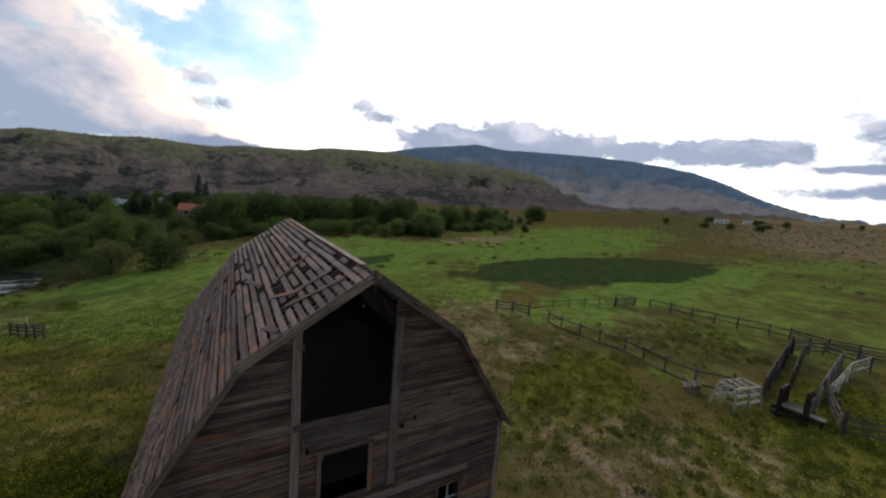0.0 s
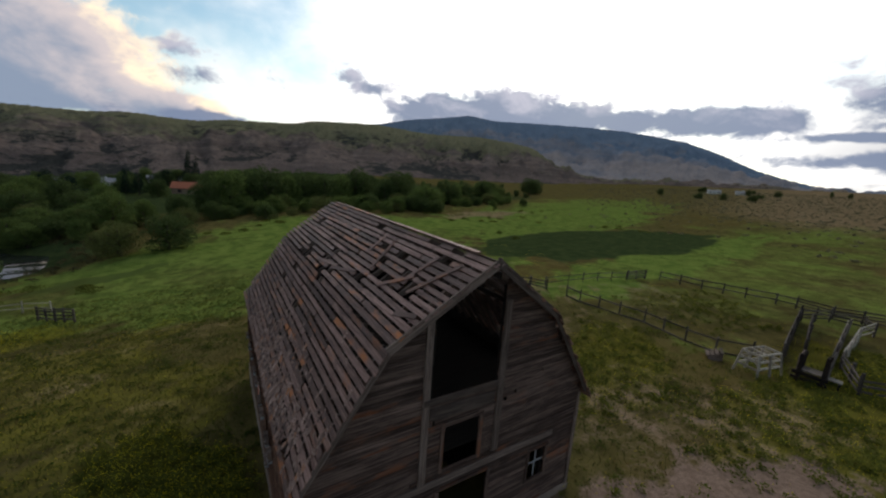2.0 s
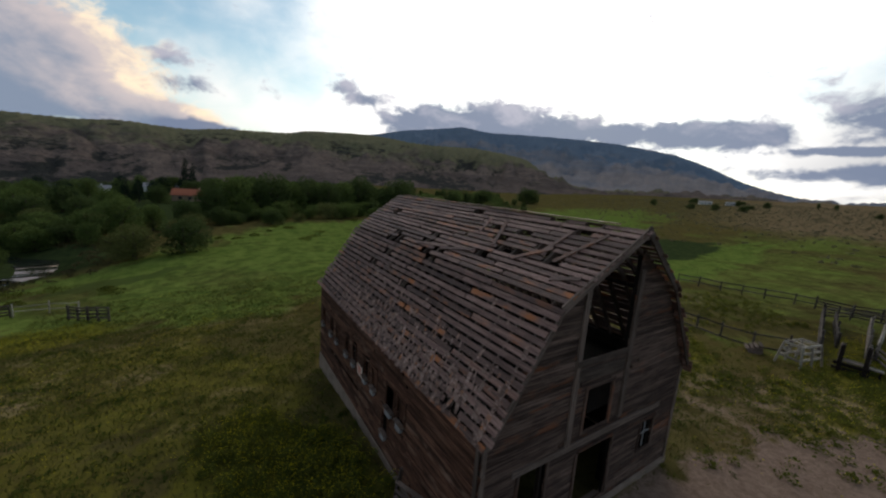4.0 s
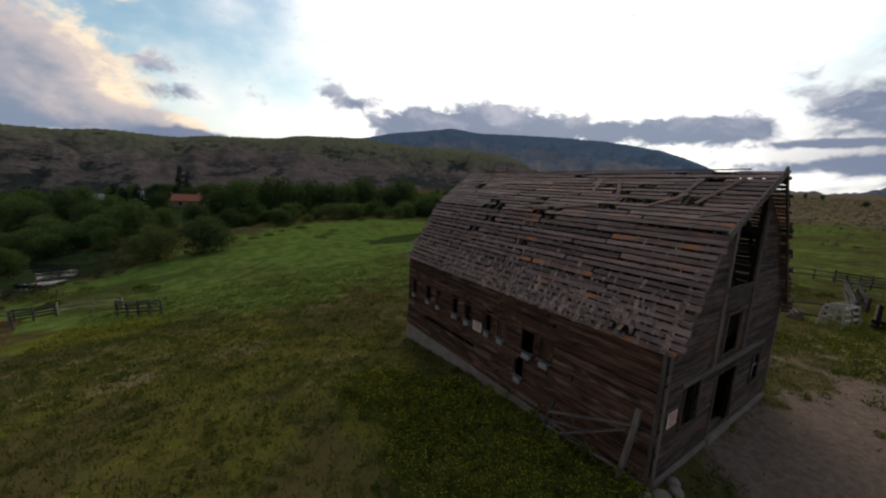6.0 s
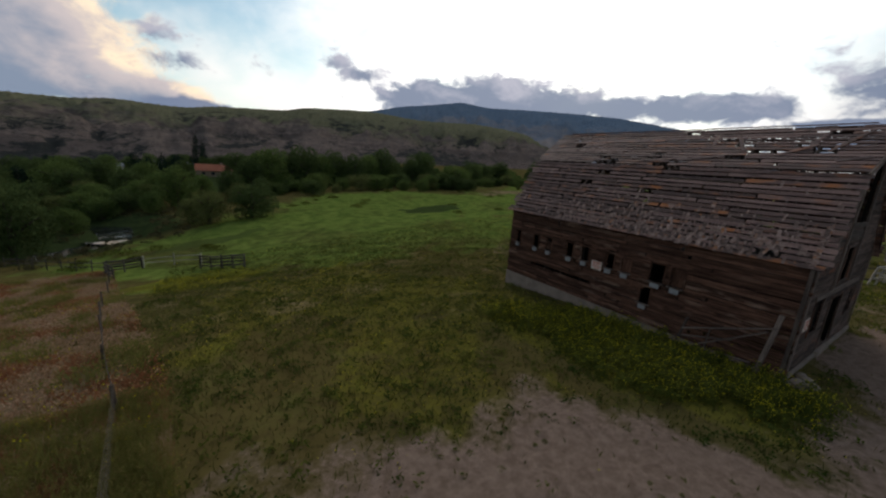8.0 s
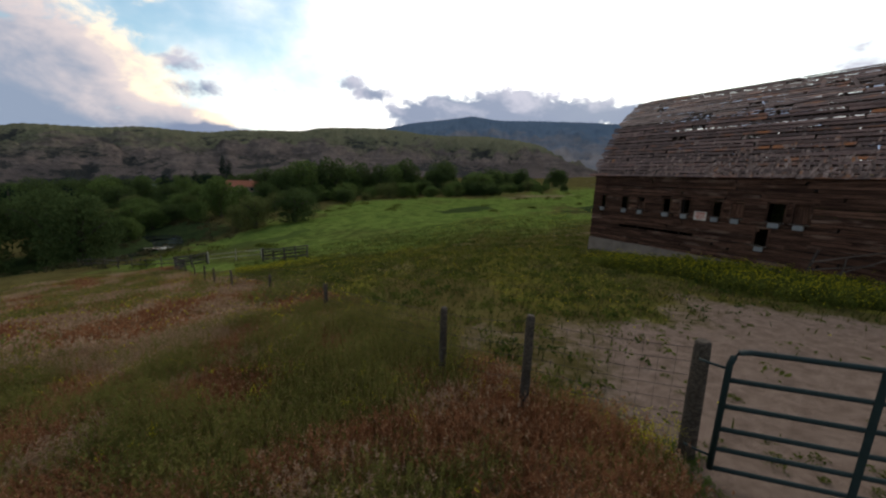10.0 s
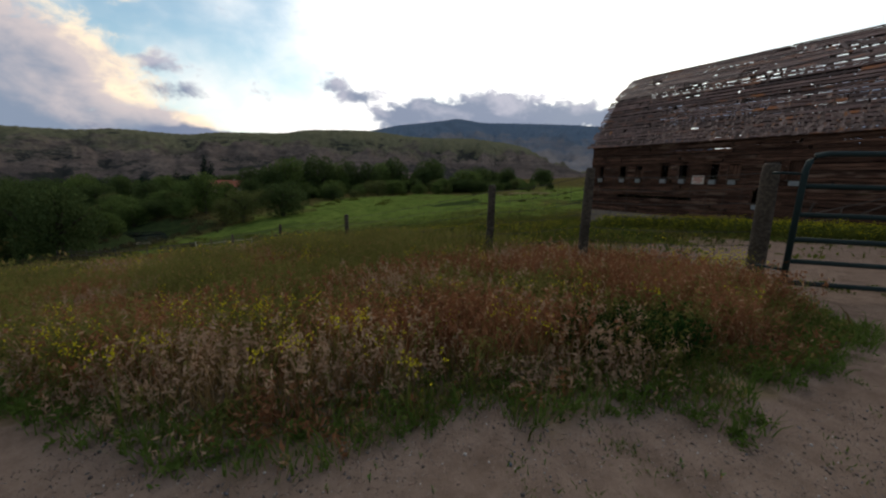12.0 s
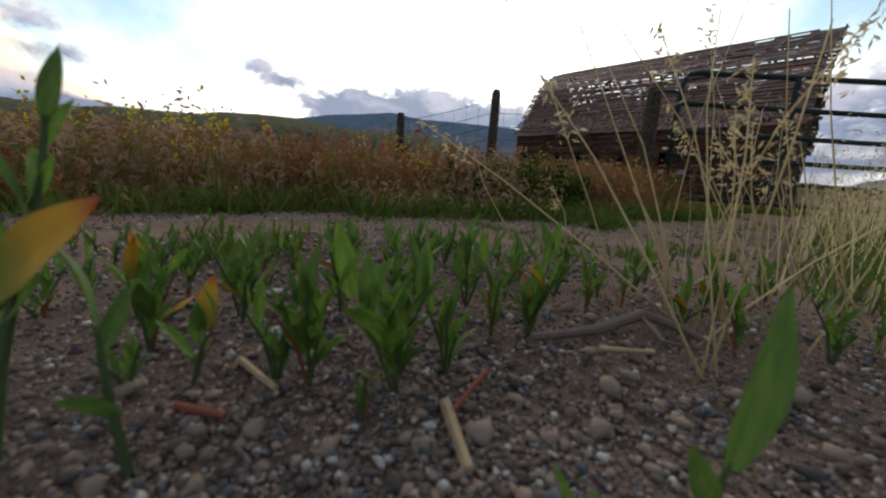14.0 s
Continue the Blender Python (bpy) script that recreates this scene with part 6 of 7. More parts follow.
        q2 = np.repeat(tip2, 8, 0) + nr.normal(size=(len(tip2) * 8, 3)) * (0.009, 0.009, 0.026)
        if k == 2:
            q2 = q2 - np.stack([0 * q2[:, 0], 0 * q2[:, 0], 0.08 * nr.random_sample(len(q2))], -1)
        v = np.concatenate([diamonds(nr, q1, nr.uniform(0.02, 0.045, len(q1)), 1.4), diamonds(nr, q2, nr.uniform(0.005, 0.012, len(q2)), 1.8)])
        label = ("soft rusty seed heads of the cheatgrass", "soft pale seed heads of the dry grass", "small leaves of the green weeds")[k]
        stuff(("rusty_seed_heads", "pale_seed_heads", "weed_leaves")[k], quad_mesh(name + "_heads", v, head), label, "seed heads" if k < 2 else "weeds")
    # mustard in bloom
    p = scatter(nr, 560, (-23, -15.3, -0.8, 9), lambda x, y: dry_side(x, y) * (1 - weed_edge(x, y - 0.4)) * (bumps_np(x, y, 1.6, 7.0) > 0.15))
    spots = ((-15.7, 0.5, 26), (-19.95, 1.3, 16), (-20.4, 1.2, 8), (-19.45, 0.55, 9), (-18.9, 1.2, 8), (-18.1, 0.4, 8), (-21.0, 1.6, 8))
    extra = np.array([(cx + nr.normal(0, 0.22), cy + nr.normal(0, 0.2), 0.64) for cx, cy, m in spots for _ in range(m)])
    extra[:, 2] = ground_np(extra[:, 0], extra[:, 1])
    p = np.concatenate([p, extra])
    n = len(p)
    h = nr.uniform(0.24, 0.40, n)
    sv, st, tip = blades(nr, np.repeat(p, 3, 0), np.repeat(h, 3), np.full(n * 3, 0.005), 0.5)
    stuff("mustard_stalks", tri_mesh("mustard_stalks", sv, st, WEEDG), "thin branching stalks of wild mustard", "weeds")
    q = np.repeat(tip, 7, 0) + nr.normal(size=(n * 21, 3)) * (0.022, 0.022, 0.03)
    stuff("mustard_flowers", quad_mesh("mustard_flowers", diamonds(nr, q, 0.0090), GOLD), "small yellow heads of wild mustard", "flowers")
    p = scatter(nr, 16000, (-36, -15, 6, 46), lambda x, y: dry_side(x, y) * 0.5 * (bumps_np(x, y, 0.5, 7.0) > 0.1))
    p = p + np.stack([0 * p[:, 0], 0 * p[:, 0], nr.uniform(0.2, 0.45, len(p))], -1)
    stuff("field_flowers", quad_mesh("field_flowers", diamonds(nr, p, 0.03), GOLD), "scattered yellow flowers in the dry field", "flowers")
    # dark weeds and a green fringe at the edge of the track
    p = scatter(nr, 2600, (-18.8, -15.8, -0.9, 1.2), lambda x, y: patch(x, y, -17.85, 0.05, 0.5, 0.24, -25, 0.25, 2.5))
    n = len(p)
    v = clumps(nr, p, nr.uniform(0.05, 0.11, n), nr.uniform(0.14, 0.30, n), 60, 0.011)
    stuff("dark_weeds", quad_mesh("dark_weeds", v, DEEPG), "dark leafy weeds by the gate track", "weeds")
    def fringe(x, y):
        d = weed_edge(x, y)
        return (d > 0.02) * (d < 0.98) * 1.0 + (weed_edge(x, y - 0.25) > 0.3) * (d < 0.1) * 0.8
    p = scatter(nr, 90000, (-26, -15.2, -1.4, 3.5), fringe)
    n = len(p)
    v, t, tip = blades(nr, p, nr.uniform(0.04, 0.14, n), nr.uniform(0.005, 0.010, n), 1.0)
    stuff("track_grass", tri_mesh("track_grass", v, t, LUSHG), "fresh green grass along the edge of the track", "grass")
    p = scatter(nr, 5200, (-24, -15.2, -1.4, 3.0), fringe)
    n = len(p)
    v = clumps(nr, p, nr.uniform(0.03, 0.09, n), nr.uniform(0.03, 0.10, n), 34, 0.009)
    stuff("fringe_plants", quad_mesh("fringe_plants", v, LUSHG), "fresh low leafy plants in front of the dry weeds", "plants")
    # low plants on the bare track
    p = scatter(nr, 2000, (-22, -15, -4.5, 0.5), lambda x, y: weed_edge(x, y) * 0.7 * (bumps_np(x, y, 2.4, 3.0) > 0.15))
    spots = np.array(((-19.93, -0.56), (-19.85, -0.34), (-19.65, -0.69), (-19.53, -0.70), (-19.28, -0.80), (-18.85, -0.72), (-19.95, -0.74), (-19.05, -0.9), (-18.6, -0.95), (-20.2, -0.6)))
    spots = np.concatenate([spots + nr.normal(size=spots.shape) * 0.06 for _ in range(2)])
    p = p[np.hypot(p[:, 0] + 19.76, p[:, 1] + 1.19) > 0.7]
    p = np.concatenate([p, np.column_stack([spots, ground_np(spots[:, 0], spots[:, 1])])])
    n = len(p)
    q = np.repeat(p, 30, 0) + nr.normal(size=(n * 30, 3)) * (0.024, 0.024, 0.0)
    v, t, tip = blades(nr, q, nr.uniform(0.012, 0.045, n * 30), nr.uniform(0.004, 0.008, n * 30), 1.1)
    stuff("track_plants", tri_mesh("track_plants", v, t, LUSHG), "small fresh green tufts on the gravelly track", "plants")
    p = scatter(nr, 1600, (-15, -3, -6, 5), lambda x, y: np.clip(cover(x, y)[0] * 0.3 + 0.5 * (cover(x, y)[0] > 0.05) * (cover(x, y)[0] < 0.8), 0, 1) * (bumps_np(x, y, 1.0, 3.0) > 0.2))
    n = len(p)
    v = clumps(nr, p, nr.uniform(0.05, 0.16, n), nr.uniform(0.02, 0.08, n), 60, 0.012)
    stuff("yard_plants", quad_mesh("yard_plants", v, WEEDG), "small weeds on the bare yard", "plants")


grow()

# ---------------------------------------------------------------- where the flight ends: gravel, knotweed and straw
def pebble_nodes(N, b):
    rnd = N.add("ShaderNodeNewGeometry").outputs["Random Per Island"]
    co = N.add("ShaderNodeTexCoord").outputs["Object"]
    c = N.mix(N.ramp(rnd, 0.0, 0.3), (0.055, 0.048, 0.049), (0.130, 0.098, 0.078))
    c = N.mix(N.ramp(rnd, 0.3, 0.62), c, (0.230, 0.172, 0.130))
    c = N.mix(N.ramp(rnd, 0.70, 0.74), c, (0.105, 0.112, 0.128))
    c = N.mix(N.ramp(rnd, 0.80, 0.84), c, (0.270, 0.180, 0.140))
    c = N.mix(N.ramp(rnd, 0.91, 0.95), c, (0.380, 0.345, 0.315))
    f = N.noise(co, 420.0, 4)
    N.link(N.mix(1.0, c, N.math("ADD", 0.6, N.math("MULTIPLY", f, 0.8)), "MULTIPLY"), b.inputs["Base Color"])


PEBBLE = material("mixed gravel", pebble_nodes, 0.85, 0.0, 0.1)
EYE_X, EYE_Y = -19.75, -1.19


def build_gravel():
    nr = np.random.RandomState(4)
    bm = bmesh.new()
    bmesh.ops.create_icosphere(bm, subdivisions=1, radius=1.0)
    bm.verts.ensure_lookup_table()
    ico = np.array([v.co[:] for v in bm.verts])
    tri = np.array([[v.index for v in f.verts] for f in bm.faces])
    bm.free()
    n = 90000
    r = 0.05 + 2.2 * nr.random_sample(n) ** 2.4
    a = np.radians(nr.uniform(-30, 112, n))
    x, y = EYE_X + r * np.sin(a), EYE_Y + r * np.cos(a)
    size = np.exp(nr.normal(np.log(0.00105), 0.55, n)) * np.clip(0.75 + r * 0.6, 0.75, 1.8)
    p = np.stack([x, y, ground_np(x, y) + size * nr.uniform(-0.1, 0.5, n)], -1)
    shape = size[:, None] * nr.uniform(0.65, 1.25, (n, 3)) * (1, 1, 0.75)
    jig = 1 + 0.28 * nr.normal(size=(n, len(ico), 1))
    v = p[:, None] + ico[None] * jig * shape[:, None]
    loops = (np.arange(n)[:, None, None] * len(ico) + tri[None]).ravel()
    tagged(new("gravel", array_mesh("gravel", v.reshape(-1, 3), loops, 3, PEBBLE)), "fine mixed gravel and sand", "gravel", kind="stuff")
    for k, (px, py, s) in enumerate(((-19.546, -1.123, 0.0088), (-19.743, -0.972, 0.0066), (-19.520, -1.124, 0.0058), (-19.567, -1.135, 0.0051), (-19.491, -1.172, 0.0073), (-19.538, -1.146, 0.0044), (-19.597, -1.095, 0.0051), (-19.465, -1.197, 0.0088),
                                     (-19.655, -1.088, 0.0051), (-19.706, -1.037, 0.0058), (-19.509, -1.095, 0.0058), (-19.443, -1.066, 0.0073), (-19.582, -1.153, 0.0044), (-19.713, -1.000, 0.0044))):
        vs = ico * (1 + 0.2 * nr.normal(size=(len(ico), 1))) * (s, s * 0.8, s * 0.6)
        ob = new("pebble", array_mesh("pebble", vs, tri.ravel(), 3, PEBBLE, True))
        ob.matrix_basis = pose(px, py, LANDING + MOUND + s * 0.35, 0, 0, k * 50)
        tagged(ob, "small smooth grey pebble on the gravel", "pebble", "pebbles on the gravel")


build_gravel()


def leaf_nodes(N, b):
    co = N.add("ShaderNodeTexCoord").outputs["Object"]
    rnd = N.add("ShaderNodeObjectInfo").outputs["Random"]
    sep = N.add("ShaderNodeSeparateXYZ")
    N.link(co, sep.inputs[0])
    vein = N.noise(N.scaled(co, (3.0, 14.0, 1.0)), 1.0, 3)
    c = N.mix(N.ramp(vein, 0.3, 0.7), (0.078, 0.155, 0.020), (0.175, 0.285, 0.045))
    c = N.mix(N.ramp(N.math("FRACT", N.math("MULTIPLY", rnd, 17.0)), 0.2, 1.0, 0.0, 0.6), c, (0.050, 0.090, 0.030))
    N.link(c, b.inputs["Base Color"])
    tr = N.add("ShaderNodeBsdfTranslucent")
    N.link(c, tr.inputs[0])
    mx = N.add("ShaderNodeMixShader")
    mx.inputs[0].default_value = 0.35
    N.link(b.outputs[0], mx.inputs[1])
    N.link(tr.outputs[0], mx.inputs[2])
    out = [n for n in N.t.nodes if n.type == "OUTPUT_MATERIAL"][0]
    N.link(mx.outputs[0], out.inputs[0])


def turned_nodes(N, b):
    co = N.add("ShaderNodeTexCoord").outputs["Object"]
    sep = N.add("ShaderNodeSeparateXYZ")
    N.link(co, sep.inputs[0])
    n = N.noise(co, 3.0, 3)
    f = N.math("ADD", sep.outputs[0], N.math("MULTIPLY", N.math("SUBTRACT", n, 0.5), 0.5))
    c = N.mix(N.ramp(f, 0.15, 0.7), (0.20, 0.17, 0.015), (0.55, 0.27, 0.02))
    c = N.mix(N.ramp(f, 0.7, 1.0), c, (0.42, 0.07, 0.02))
    N.link(c, b.inputs["Base Color"])


LEAF = material("knotweed leaf", leaf_nodes, 0.55)
TURNED = material("turning leaf", turned_nodes, 0.6)
STEM = plain("plant stem", (0.06, 0.085, 0.03), 0.7, 0, 0.2, 60)
RED_STEM = plain("reddish stem", (0.20, 0.055, 0.03), 0.7, 0, 0.2, 60)
DRY_STALK = plain("dry tan stalk", (0.36, 0.25, 0.15), 0.85, 0, 0.3, 90)
TWIG = plain("grey-brown twig", (0.14, 0.105, 0.085), 0.9, 0, 0.35, 90)


def leaf_mesh(width, fold, droop, mat):
    """A pointed oval leaf of length 1 along +x, folded along its midrib."""
    n, verts, faces = 9, [], []
    for i in range(n):
        t = i / (n - 1)
        w_ = width * math.sin(math.pi * min(1, 0.06 + 0.94 * t) ** 0.85) ** 0.8 if i < n - 1 else 0.004
        z = -droop * t * t
        for k in (-1, -0.5, 0, 0.5, 1):
            verts.append((t, k * w_, z + fold * abs(k) * w_ + 0.01 * math.sin(9 * t + 3 * k)))
    for i in range(n - 1):
        for k in range(4):
            a = 5 * i + k
            faces.append((a, a + 1, a + 6, a + 5))
    return raw_mesh("leaf", verts, faces, mat, True)


LEAVES = [leaf_mesh(w_, f, d, LEAF) for w_, f, d in ((0.13, 0.35, 0.12), (0.16, 0.26, 0.22), (0.12, 0.5, 0.05), (0.145, 0.32, -0.1))]
OLD_LEAVES = [leaf_mesh(0.2, 0.2, 0.12, TURNED), leaf_mesh(0.12, 0.6, 0.2, TURNED)]


def put_leaf(parent, base, tip, me, twist=0.0):
    """A leaf from base to tip, given in the plant's own space."""
    base, tip = Vector(base), Vector(tip)
    x = (tip - base).normalized()
    side = x.cross(Vector((0, 0, 1)))
    side = side.normalized() if side.length > 0.05 else Vector((0, 1, 0))
    m = axes_pose(base, x, -side, x.cross(-side)) @ Matrix.Rotation(twist, 4, "X") @ Matrix.Scale((tip - base).length, 4)
    child("leaf", me, parent, m)


def knotweed(x, y, h, seed, leaves=9, turned=0.06, spread=0.4, stems=0):
    """Upright leafy shoots from one root; leaves stand steeply along each stem, the longest in the middle."""
    rng = random.Random(seed)
    p = thing("knotweed_plant", (x, y, ground(x, y)), "small green knotweed plant growing in gravel", "plant", "knotweed plants in the gravel")
    for s in range(stems or rng.choice((2, 3, 3, 4))):
        a = rng.uniform(0, 6.28)
        tall = h * (1.0 if s == 0 else rng.uniform(0.45, 0.95))
        lean = Vector((math.cos(a), math.sin(a), 0)) * tall * spread * rng.uniform(0.25, 1.0)
        top = Vector((0, 0, tall * rng.uniform(0.66, 0.8))) + lean
        bm = bmesh.new()
        add_tube(bm, [(0, 0, -0.004), lean * 0.35 + Vector((0, 0, top.z * 0.5)), top], [0.0011, 0.0010, 0.0006], 6)
        part("stem", bm, STEM if rng.random() < 0.85 else RED_STEM, p)
        n = leaves if s == 0 else max(3, leaves * 2 // 3)
        for k in range(n):
            t = 0.12 + 0.88 * (k + 0.5) / n
            b = (lean * t * t * 0.9) + Vector((0, 0, top.z * t))
            az = k * 2.4 + rng.uniform(-0.5, 0.5)
            rise = radians(rng.uniform(38, 64) + 22 * t)
            d = Vector((math.cos(az) * math.cos(rise), math.sin(az) * math.cos(rise), math.sin(rise)))
            ln = tall * rng.uniform(0.26, 0.46) * (1.1 - 0.35 * abs(t - 0.5))
            put_leaf(p, b, b + d * ln, rng.choice(OLD_LEAVES) if rng.random() < turned * (1.6 - t) else rng.choice(LEAVES), rng.uniform(-0.8, 0.8))
    return p


def shoot(at, stem, leaves, label):
    """A single plant from its stem's points and its leaves' ends."""
    o = Vector(at)
    p = thing("knotweed_plant", o, label, "plant", "knotweed plants in the gravel")
    bm = bmesh.new()
    n = len(stem)
    add_tube(bm, [Vector(q) - o for q in stem], [0.0022 - 0.0013 * i / (n - 1) for i in range(n)], 6)
    part("stem", bm, STEM, p)
    for a, b, me, tw in leaves:
        put_leaf(p, Vector(a) - o, Vector(b) - o, me, tw)


def grow_knotweed():
    rng = random.Random(19)
    for k, (x, y, h, leaves) in enumerate(((-19.641, -1.050, 0.0912, 11), (-19.630, -1.033, 0.0730, 9), (-19.672, -1.014, 0.0730, 10), (-19.684, -1.000, 0.0621, 8), (-19.720, -0.983, 0.0621, 5), (-19.608, -1.054, 0.0657, 7), (-19.529, -1.056, 0.0839, 10),
                                           (-19.546, -1.037, 0.0657, 8), (-19.667, -1.059, 0.0328, 4), (-19.731, -0.931, 0.0803, 9), (-19.676, -0.905, 0.0730, 9), (-19.743, -0.971, 0.0365, 5), (-19.582, -0.978, 0.0803, 9), (-19.611, -0.934, 0.0803, 9), (-19.509, -0.978, 0.0803, 9),
                                           (-19.422, -1.051, 0.0584, 7), (-19.319, -1.124, 0.0657, 7), (-19.407, -1.161, 0.0511, 6), (-19.363, -1.212, 0.0657, 7))):
        knotweed(x, y, h, 100 + k, leaves)
    for k in range(120):
        r, a = 0.34 + 0.9 * rng.random() ** 1.1, radians(rng.uniform(-16, 100))
        x, y = EYE_X + r * math.sin(a), EYE_Y + r * math.cos(a)
        knotweed(x, y, rng.uniform(0.03, 0.065) * (1.0 if r < 0.6 else 0.75), 300 + k, 7 if r < 0.6 else 5, 0.06, 0.45, 3 if r < 0.6 else 2)
    # the tall plant close by, with one leaf turning orange
    shoot((-19.780, -1.021, LANDING + MOUND), ((-19.780, -1.021, 0.7469), (-19.773, -1.014, 0.7936), (-19.768, -1.014, 0.8155), (-19.762, -1.013, 0.8374), (-19.758, -1.012, 0.8556), (-19.756, -1.010, 0.8731)),
          (((-19.756, -1.009, 0.8717), (-19.751, -1.008, 0.8958), LEAVES[2], 1.2), ((-19.756, -1.011, 0.8644), (-19.751, -1.012, 0.8804), LEAVES[1], 1.0), ((-19.763, -1.016, 0.8396), (-19.766, -1.010, 0.8702), LEAVES[1], 1.3),
           ((-19.761, -1.010, 0.8469), (-19.759, -1.003, 0.8644), LEAVES[0], 0.8), ((-19.759, -1.013, 0.8483), (-19.754, -1.014, 0.8615), LEAVES[3], 1.1), ((-19.772, -1.018, 0.8184), (-19.750, -1.042, 0.8512), OLD_LEAVES[0], 1.25),
           ((-19.772, -1.013, 0.8074), (-19.758, -1.021, 0.8242), LEAVES[3], 0.9), ((-19.766, -1.015, 0.8293), (-19.772, -1.010, 0.8498), LEAVES[0], 1.0)), "taller knotweed with upright leaves and one turning orange")
    shoot((-19.746, -1.031, LANDING + MOUND), ((-19.746, -1.031, 0.7469), (-19.749, -1.029, 0.7797), (-19.750, -1.028, 0.8067)),
          (((-19.750, -1.029, 0.8045), (-19.753, -1.016, 0.8403), LEAVES[1], 1.2), ((-19.749, -1.029, 0.7980), (-19.741, -1.019, 0.8169), LEAVES[3], 0.9), ((-19.747, -1.030, 0.7724), (-19.761, -1.040, 0.7928), LEAVES[0], 0.9)), "leafy knotweed shoot in the gravel")
    # the broad leaves just in front of the end point
    shoot((-19.622, -1.180, LANDING + MOUND), ((-19.622, -1.180, 0.7469), (-19.622, -1.180, 0.7688), (-19.616, -1.181, 0.7848)),
          (((-19.616, -1.181, 0.7826), (-19.595, -1.186, 0.8374), LEAVES[2], 1.0), ((-19.622, -1.180, 0.7666), (-19.624, -1.174, 0.7936), LEAVES[1], 1.1)), "knotweed shoot with a long broad leaf")
    shoot((-19.638, -1.147, LANDING + MOUND), ((-19.638, -1.147, 0.7469), (-19.638, -1.147, 0.7505), (-19.638, -1.146, 0.7549)),
          (((-19.638, -1.146, 0.7520), (-19.640, -1.140, 0.7709), LEAVES[0], 1.1), ((-19.638, -1.147, 0.7512), (-19.630, -1.151, 0.7607), LEAVES[3], 0.9)), "small knotweed seedling in the gravel")


grow_knotweed()


def straw_bar(parent, pts, r0, r1):
    bm = bmesh.new()
    n = len(pts)
    add_tube(bm, pts, [r0 + (r1 - r0) * i / (n - 1) for i in range(n)], 5)
    for f in bm.faces:
        f.smooth = True
    part("straw", bm, STRAW, parent)


def panicle(parent, tip, back, size, rng):
    """A loose seed head along the last stretch of a straw."""
    nr = np.random.RandomState(rng.randrange(1 << 30))
    n = 40
    t = nr.random_sample(n)
    p = np.array(tip)[None] + np.array(back)[None] * (t * size)[:, None] + nr.normal(size=(n, 3)) * (0.04 + 0.08 * t[:, None]) * size
    tagged(child("seed_head", quad_mesh("seed_head", diamonds(nr, p, size * 0.035, 2.2), STRAW), parent), kind="stuff")


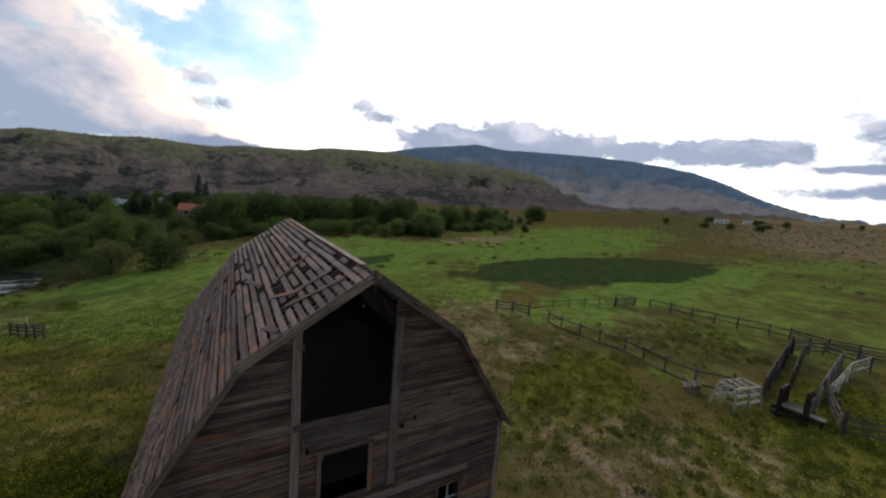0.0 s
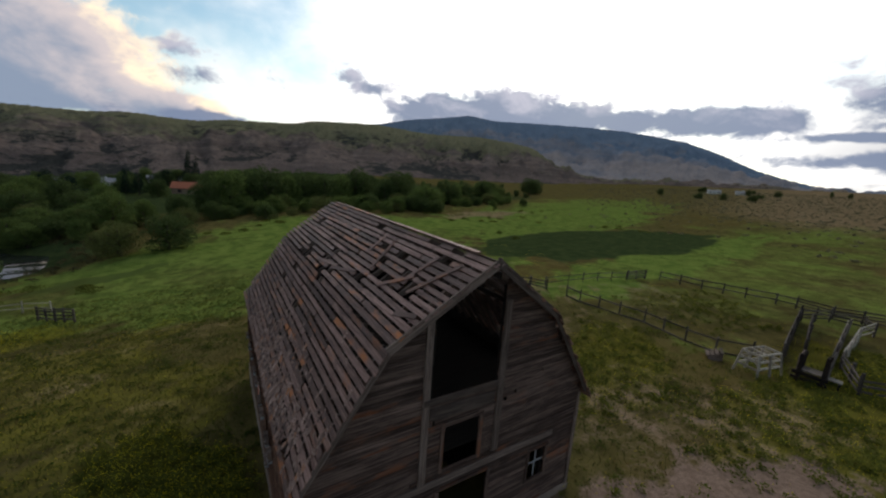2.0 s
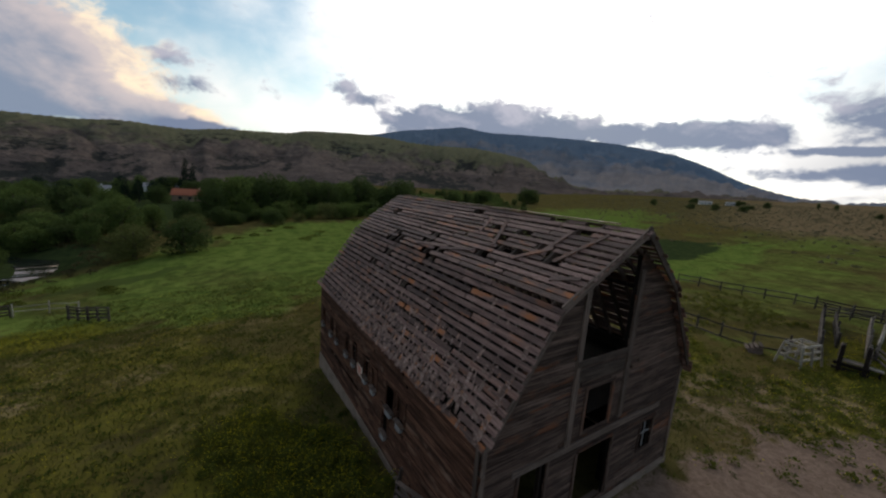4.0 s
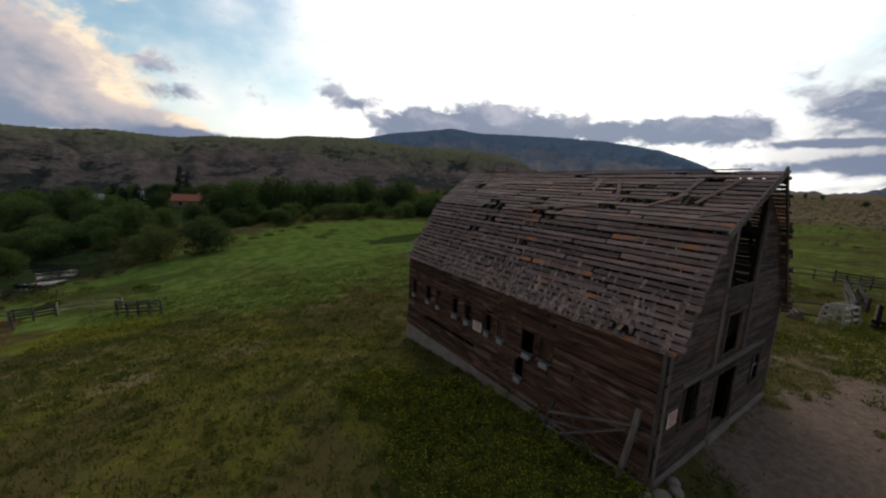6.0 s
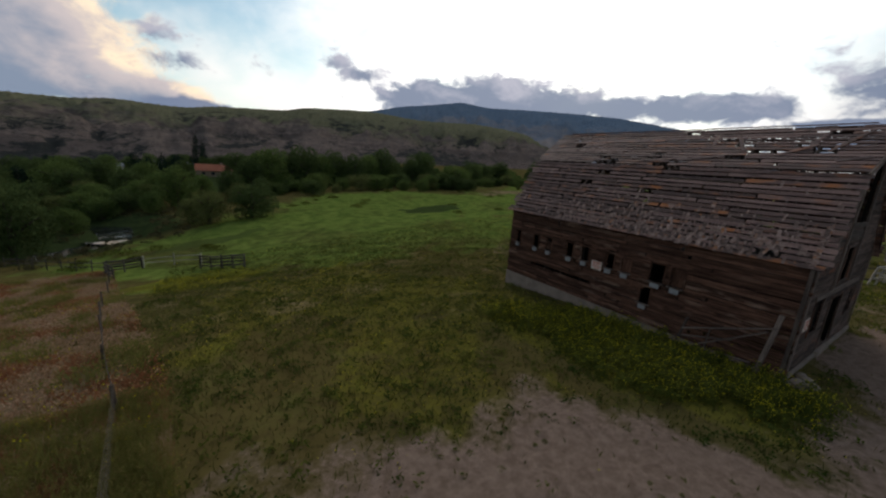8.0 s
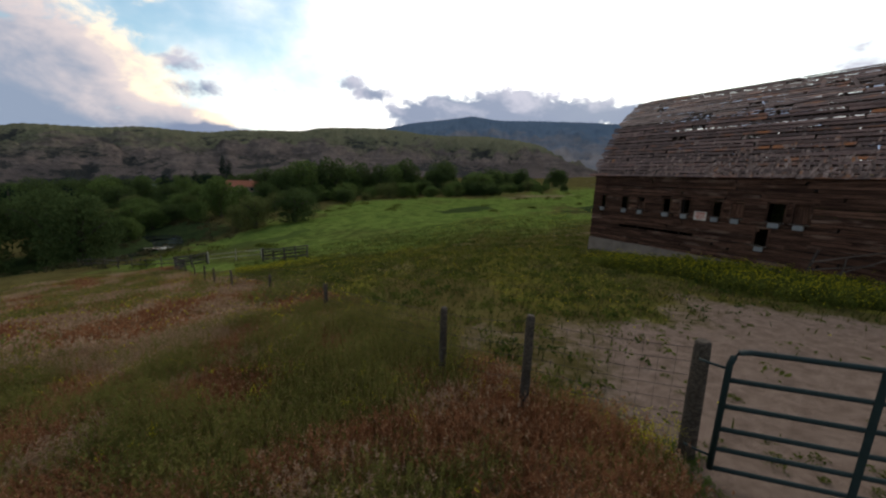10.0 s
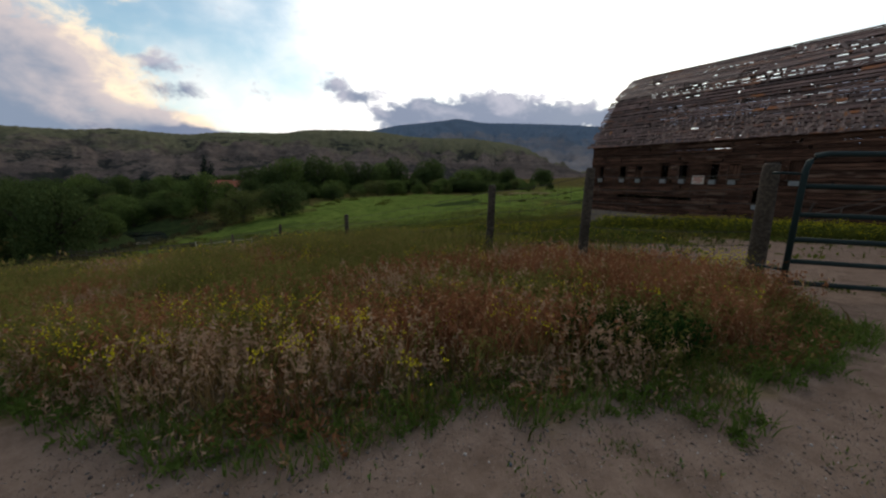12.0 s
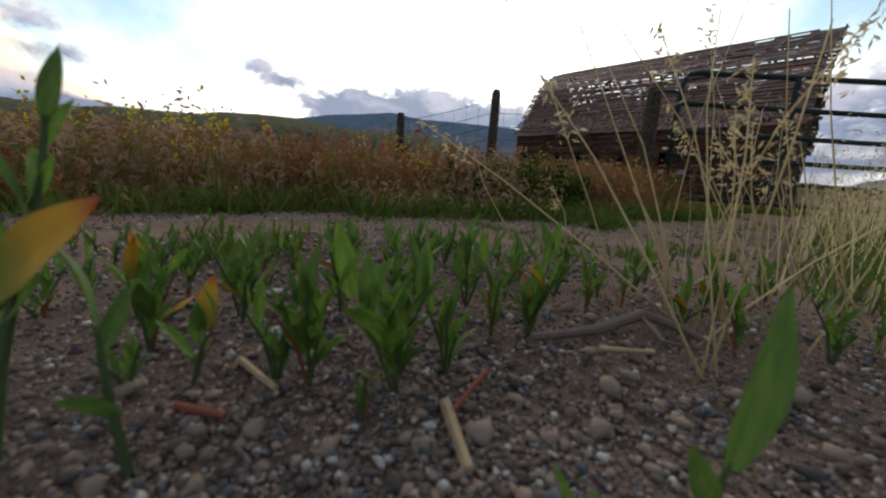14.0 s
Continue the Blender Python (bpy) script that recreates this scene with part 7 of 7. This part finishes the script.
def build_straw():
    rng = random.Random(41)
    base = Vector((-19.476, -1.153, LANDING + MOUND))
    t = thing("dry_grass_tussock", base, "dry straw-coloured grass tussock with long stems", "grass tussock")

    def stem(a, b, bow, r, head=0.0):
        a, b = Vector(a) - base, Vector(b) - base
        side = Vector((rng.uniform(-1, 1), rng.uniform(-1, 1), 0.3)) * bow
        pts = [a, a.lerp(b, 0.33) + side * 0.8, a.lerp(b, 0.66) + side, b]
        straw_bar(t, pts, r * 0.5, r * 0.22)
        if head:
            panicle(t, b, (a - b).normalized(), head, rng)

    for a, b, r, head in (((-19.479, -1.155, 0.7469), (-19.463, -1.003, 0.9498), 0.0022, 0.06), ((-19.476, -1.153, 0.7469), (-19.392, -1.132, 0.9615), 0.0022, 0.06), ((-19.386, -1.123, 0.7469), (-19.503, -0.891, 0.9177), 0.0022, 0.06),
                          ((-19.399, -1.128, 0.7469), (-19.440, -1.007, 1.0177), 0.0020, 0),
                          ((-19.457, -1.154, 0.7469), (-19.348, -1.166, 0.9943), 0.0022, 0), ((-19.389, -1.155, 0.7469), (-19.405, -1.068, 0.9950), 0.0020, 0.06), ((-19.422, -1.139, 0.7469), (-19.330, -1.221, 0.8527), 0.0022, 0),
                          ((-19.400, -1.120, 0.7469), (-19.440, -1.040, 0.9717), 0.0020, 0)):
        stem(a, b, 0.012, r, head)
    for a, b, r, head in (((-19.187, -1.148, 0.7469), (-19.352, -1.005, 1.0337), 0.0022, 0), ((-19.119, -1.190, 0.7469), (-19.222, -1.126, 1.0542), 0.0022, 0), ((-19.203, -1.226, 0.7469), (-19.246, -1.157, 1.0447), 0.0022, 0),
                          ((-19.186, -0.905, 0.7469), (-19.278, -0.917, 0.8607), 0.0024, 0.04), ((-19.215, -0.840, 0.7469), (-19.354, -0.831, 0.9067), 0.0024, 0),
                          ((-19.268, -1.240, 0.7469), (-19.330, -1.164, 0.9104), 0.0020, 0), ((-19.330, -1.138, 0.7469), (-19.347, -1.120, 0.9374), 0.0020, 0.06),
                          ((-19.375, -1.107, 0.7469), (-19.392, -1.064, 0.8658), 0.0020, 0), ((-19.275, -1.175, 0.7469), (-19.338, -1.132, 0.9264), 0.0020, 0.06)):
        stem(a, b, 0.012, r, head)
    for k in range(16):
        b0 = base + Vector((0.09, 0.015, 0)) + Vector((rng.gauss(0.045, 0.09), rng.gauss(0.0, 0.035), -0.004))
        az, rise = radians(rng.gauss(40, 80)), radians(rng.uniform(48, 86))
        ln = rng.uniform(0.13, 0.34)
        d = Vector((math.sin(az) * math.cos(rise), math.cos(az) * math.cos(rise), math.sin(rise)))
        stem(b0, b0 + d * ln, 0.02, rng.uniform(0.0010, 0.0018), rng.uniform(0.04, 0.08) if rng.random() < 0.3 else 0)
    # further tussocks to the side of the track
    for x, y, n, h in ((-19.05, -1.27, 22, 0.24), (-18.86, -1.25, 34, 0.26), (-18.62, -1.30, 50, 0.30), (-18.42, -1.27, 44, 0.28), (-18.15, -1.35, 60, 0.34), (-17.95, -1.22, 40, 0.28), (-17.75, -1.28, 50, 0.30),
                       (-17.5, -1.45, 60, 0.34), (-17.2, -1.30, 50, 0.30), (-18.35, -1.6, 50, 0.36), (-17.9, -1.7, 60, 0.38)):
        z = ground(x, y)
        nr = np.random.RandomState(int(abs(x * 1000)))
        g = thing("dry_grass_tussock", (x, y, z), "dry straw-coloured grass tussock at the track edge", "grass tussock", "dry tussocks beside the track")
        p = np.stack([nr.normal(0, 0.03 + h * 0.16, n), nr.normal(0, 0.03 + h * 0.16, n), np.zeros(n)], -1)
        v, tr_, tip = blades(nr, p, nr.uniform(0.5, 1.05, n) * h, np.full(n, 0.0009 + 0.0022 * h), 0.8)
        tagged(child("straw_tuft", tri_mesh("straw_tuft", v, tr_, STRAW), g), kind="stuff")
        q = np.repeat(tip[::3], 16, 0)
        tagged(child("seed_head", quad_mesh("seed_head", diamonds(nr, q + nr.normal(size=q.shape) * (0.006, 0.006, 0.02), 0.0022, 2.0), STRAW), g), kind="stuff")
        p2 = np.stack([nr.normal(0, 0.05, 60), nr.normal(0, 0.05, 60), np.zeros(60)], -1)
        v, tr_, tip = blades(nr, p2, nr.uniform(0.15, 0.5, 60) * h, np.full(60, 0.004), 0.8)
        tagged(child("green_tuft", tri_mesh("green_tuft", v, tr_, LUSHG), g), kind="stuff")
    # fallen bits
    o = Vector((-19.476, -1.083, LANDING + MOUND))
    tw = thing("twig", o, "grey-brown crooked twig lying on the gravel", "twig")
    bm = bmesh.new()
    add_tube(bm, [Vector(q) - o for q in ((-19.529, -1.056, 0.7527), (-19.476, -1.083, 0.7549), (-19.417, -1.097, 0.7593), (-19.411, -1.129, 0.7549), (-19.420, -1.150, 0.7520))], [0.0029, 0.0042, 0.0045, 0.0035, 0.0015], 8)
    part("stem", bm, TWIG, tw)
    bm = bmesh.new()
    add_tube(bm, [Vector(q) - o for q in ((-19.422, -1.099, 0.7578), (-19.451, -1.124, 0.7541), (-19.436, -1.146, 0.7527))], [0.0022, 0.0019, 0.0009], 6)
    part("side_shoot", bm, TWIG, tw)
    for a, b, r, m in (((-19.629, -1.075, 0.7527), (-19.651, -1.111, 0.7520), 0.0031, DRY_STALK), ((-19.596, -1.075, 0.7593), (-19.633, -1.083, 0.7534), 0.0018, RED_STEM), ((-19.695, -0.975, 0.7534), (-19.689, -1.014, 0.7527), 0.0022, DRY_STALK),
                       ((-19.516, -1.102, 0.7593), (-19.473, -1.124, 0.7527), 0.0018, DRY_STALK), ((-19.728, -1.000, 0.7520), (-19.713, -1.022, 0.7527), 0.002, RED_STEM)):
        s = thing("fallen_stalk", a, "short dry stalk lying on the gravel", "stalk", "fallen stalks")
        bm = bmesh.new()
        add_tube(bm, [(0, 0, 0), Vector(b) - Vector(a)], [r, r * 0.8], 6)
        part("stalk", bm, m, s)


build_straw()
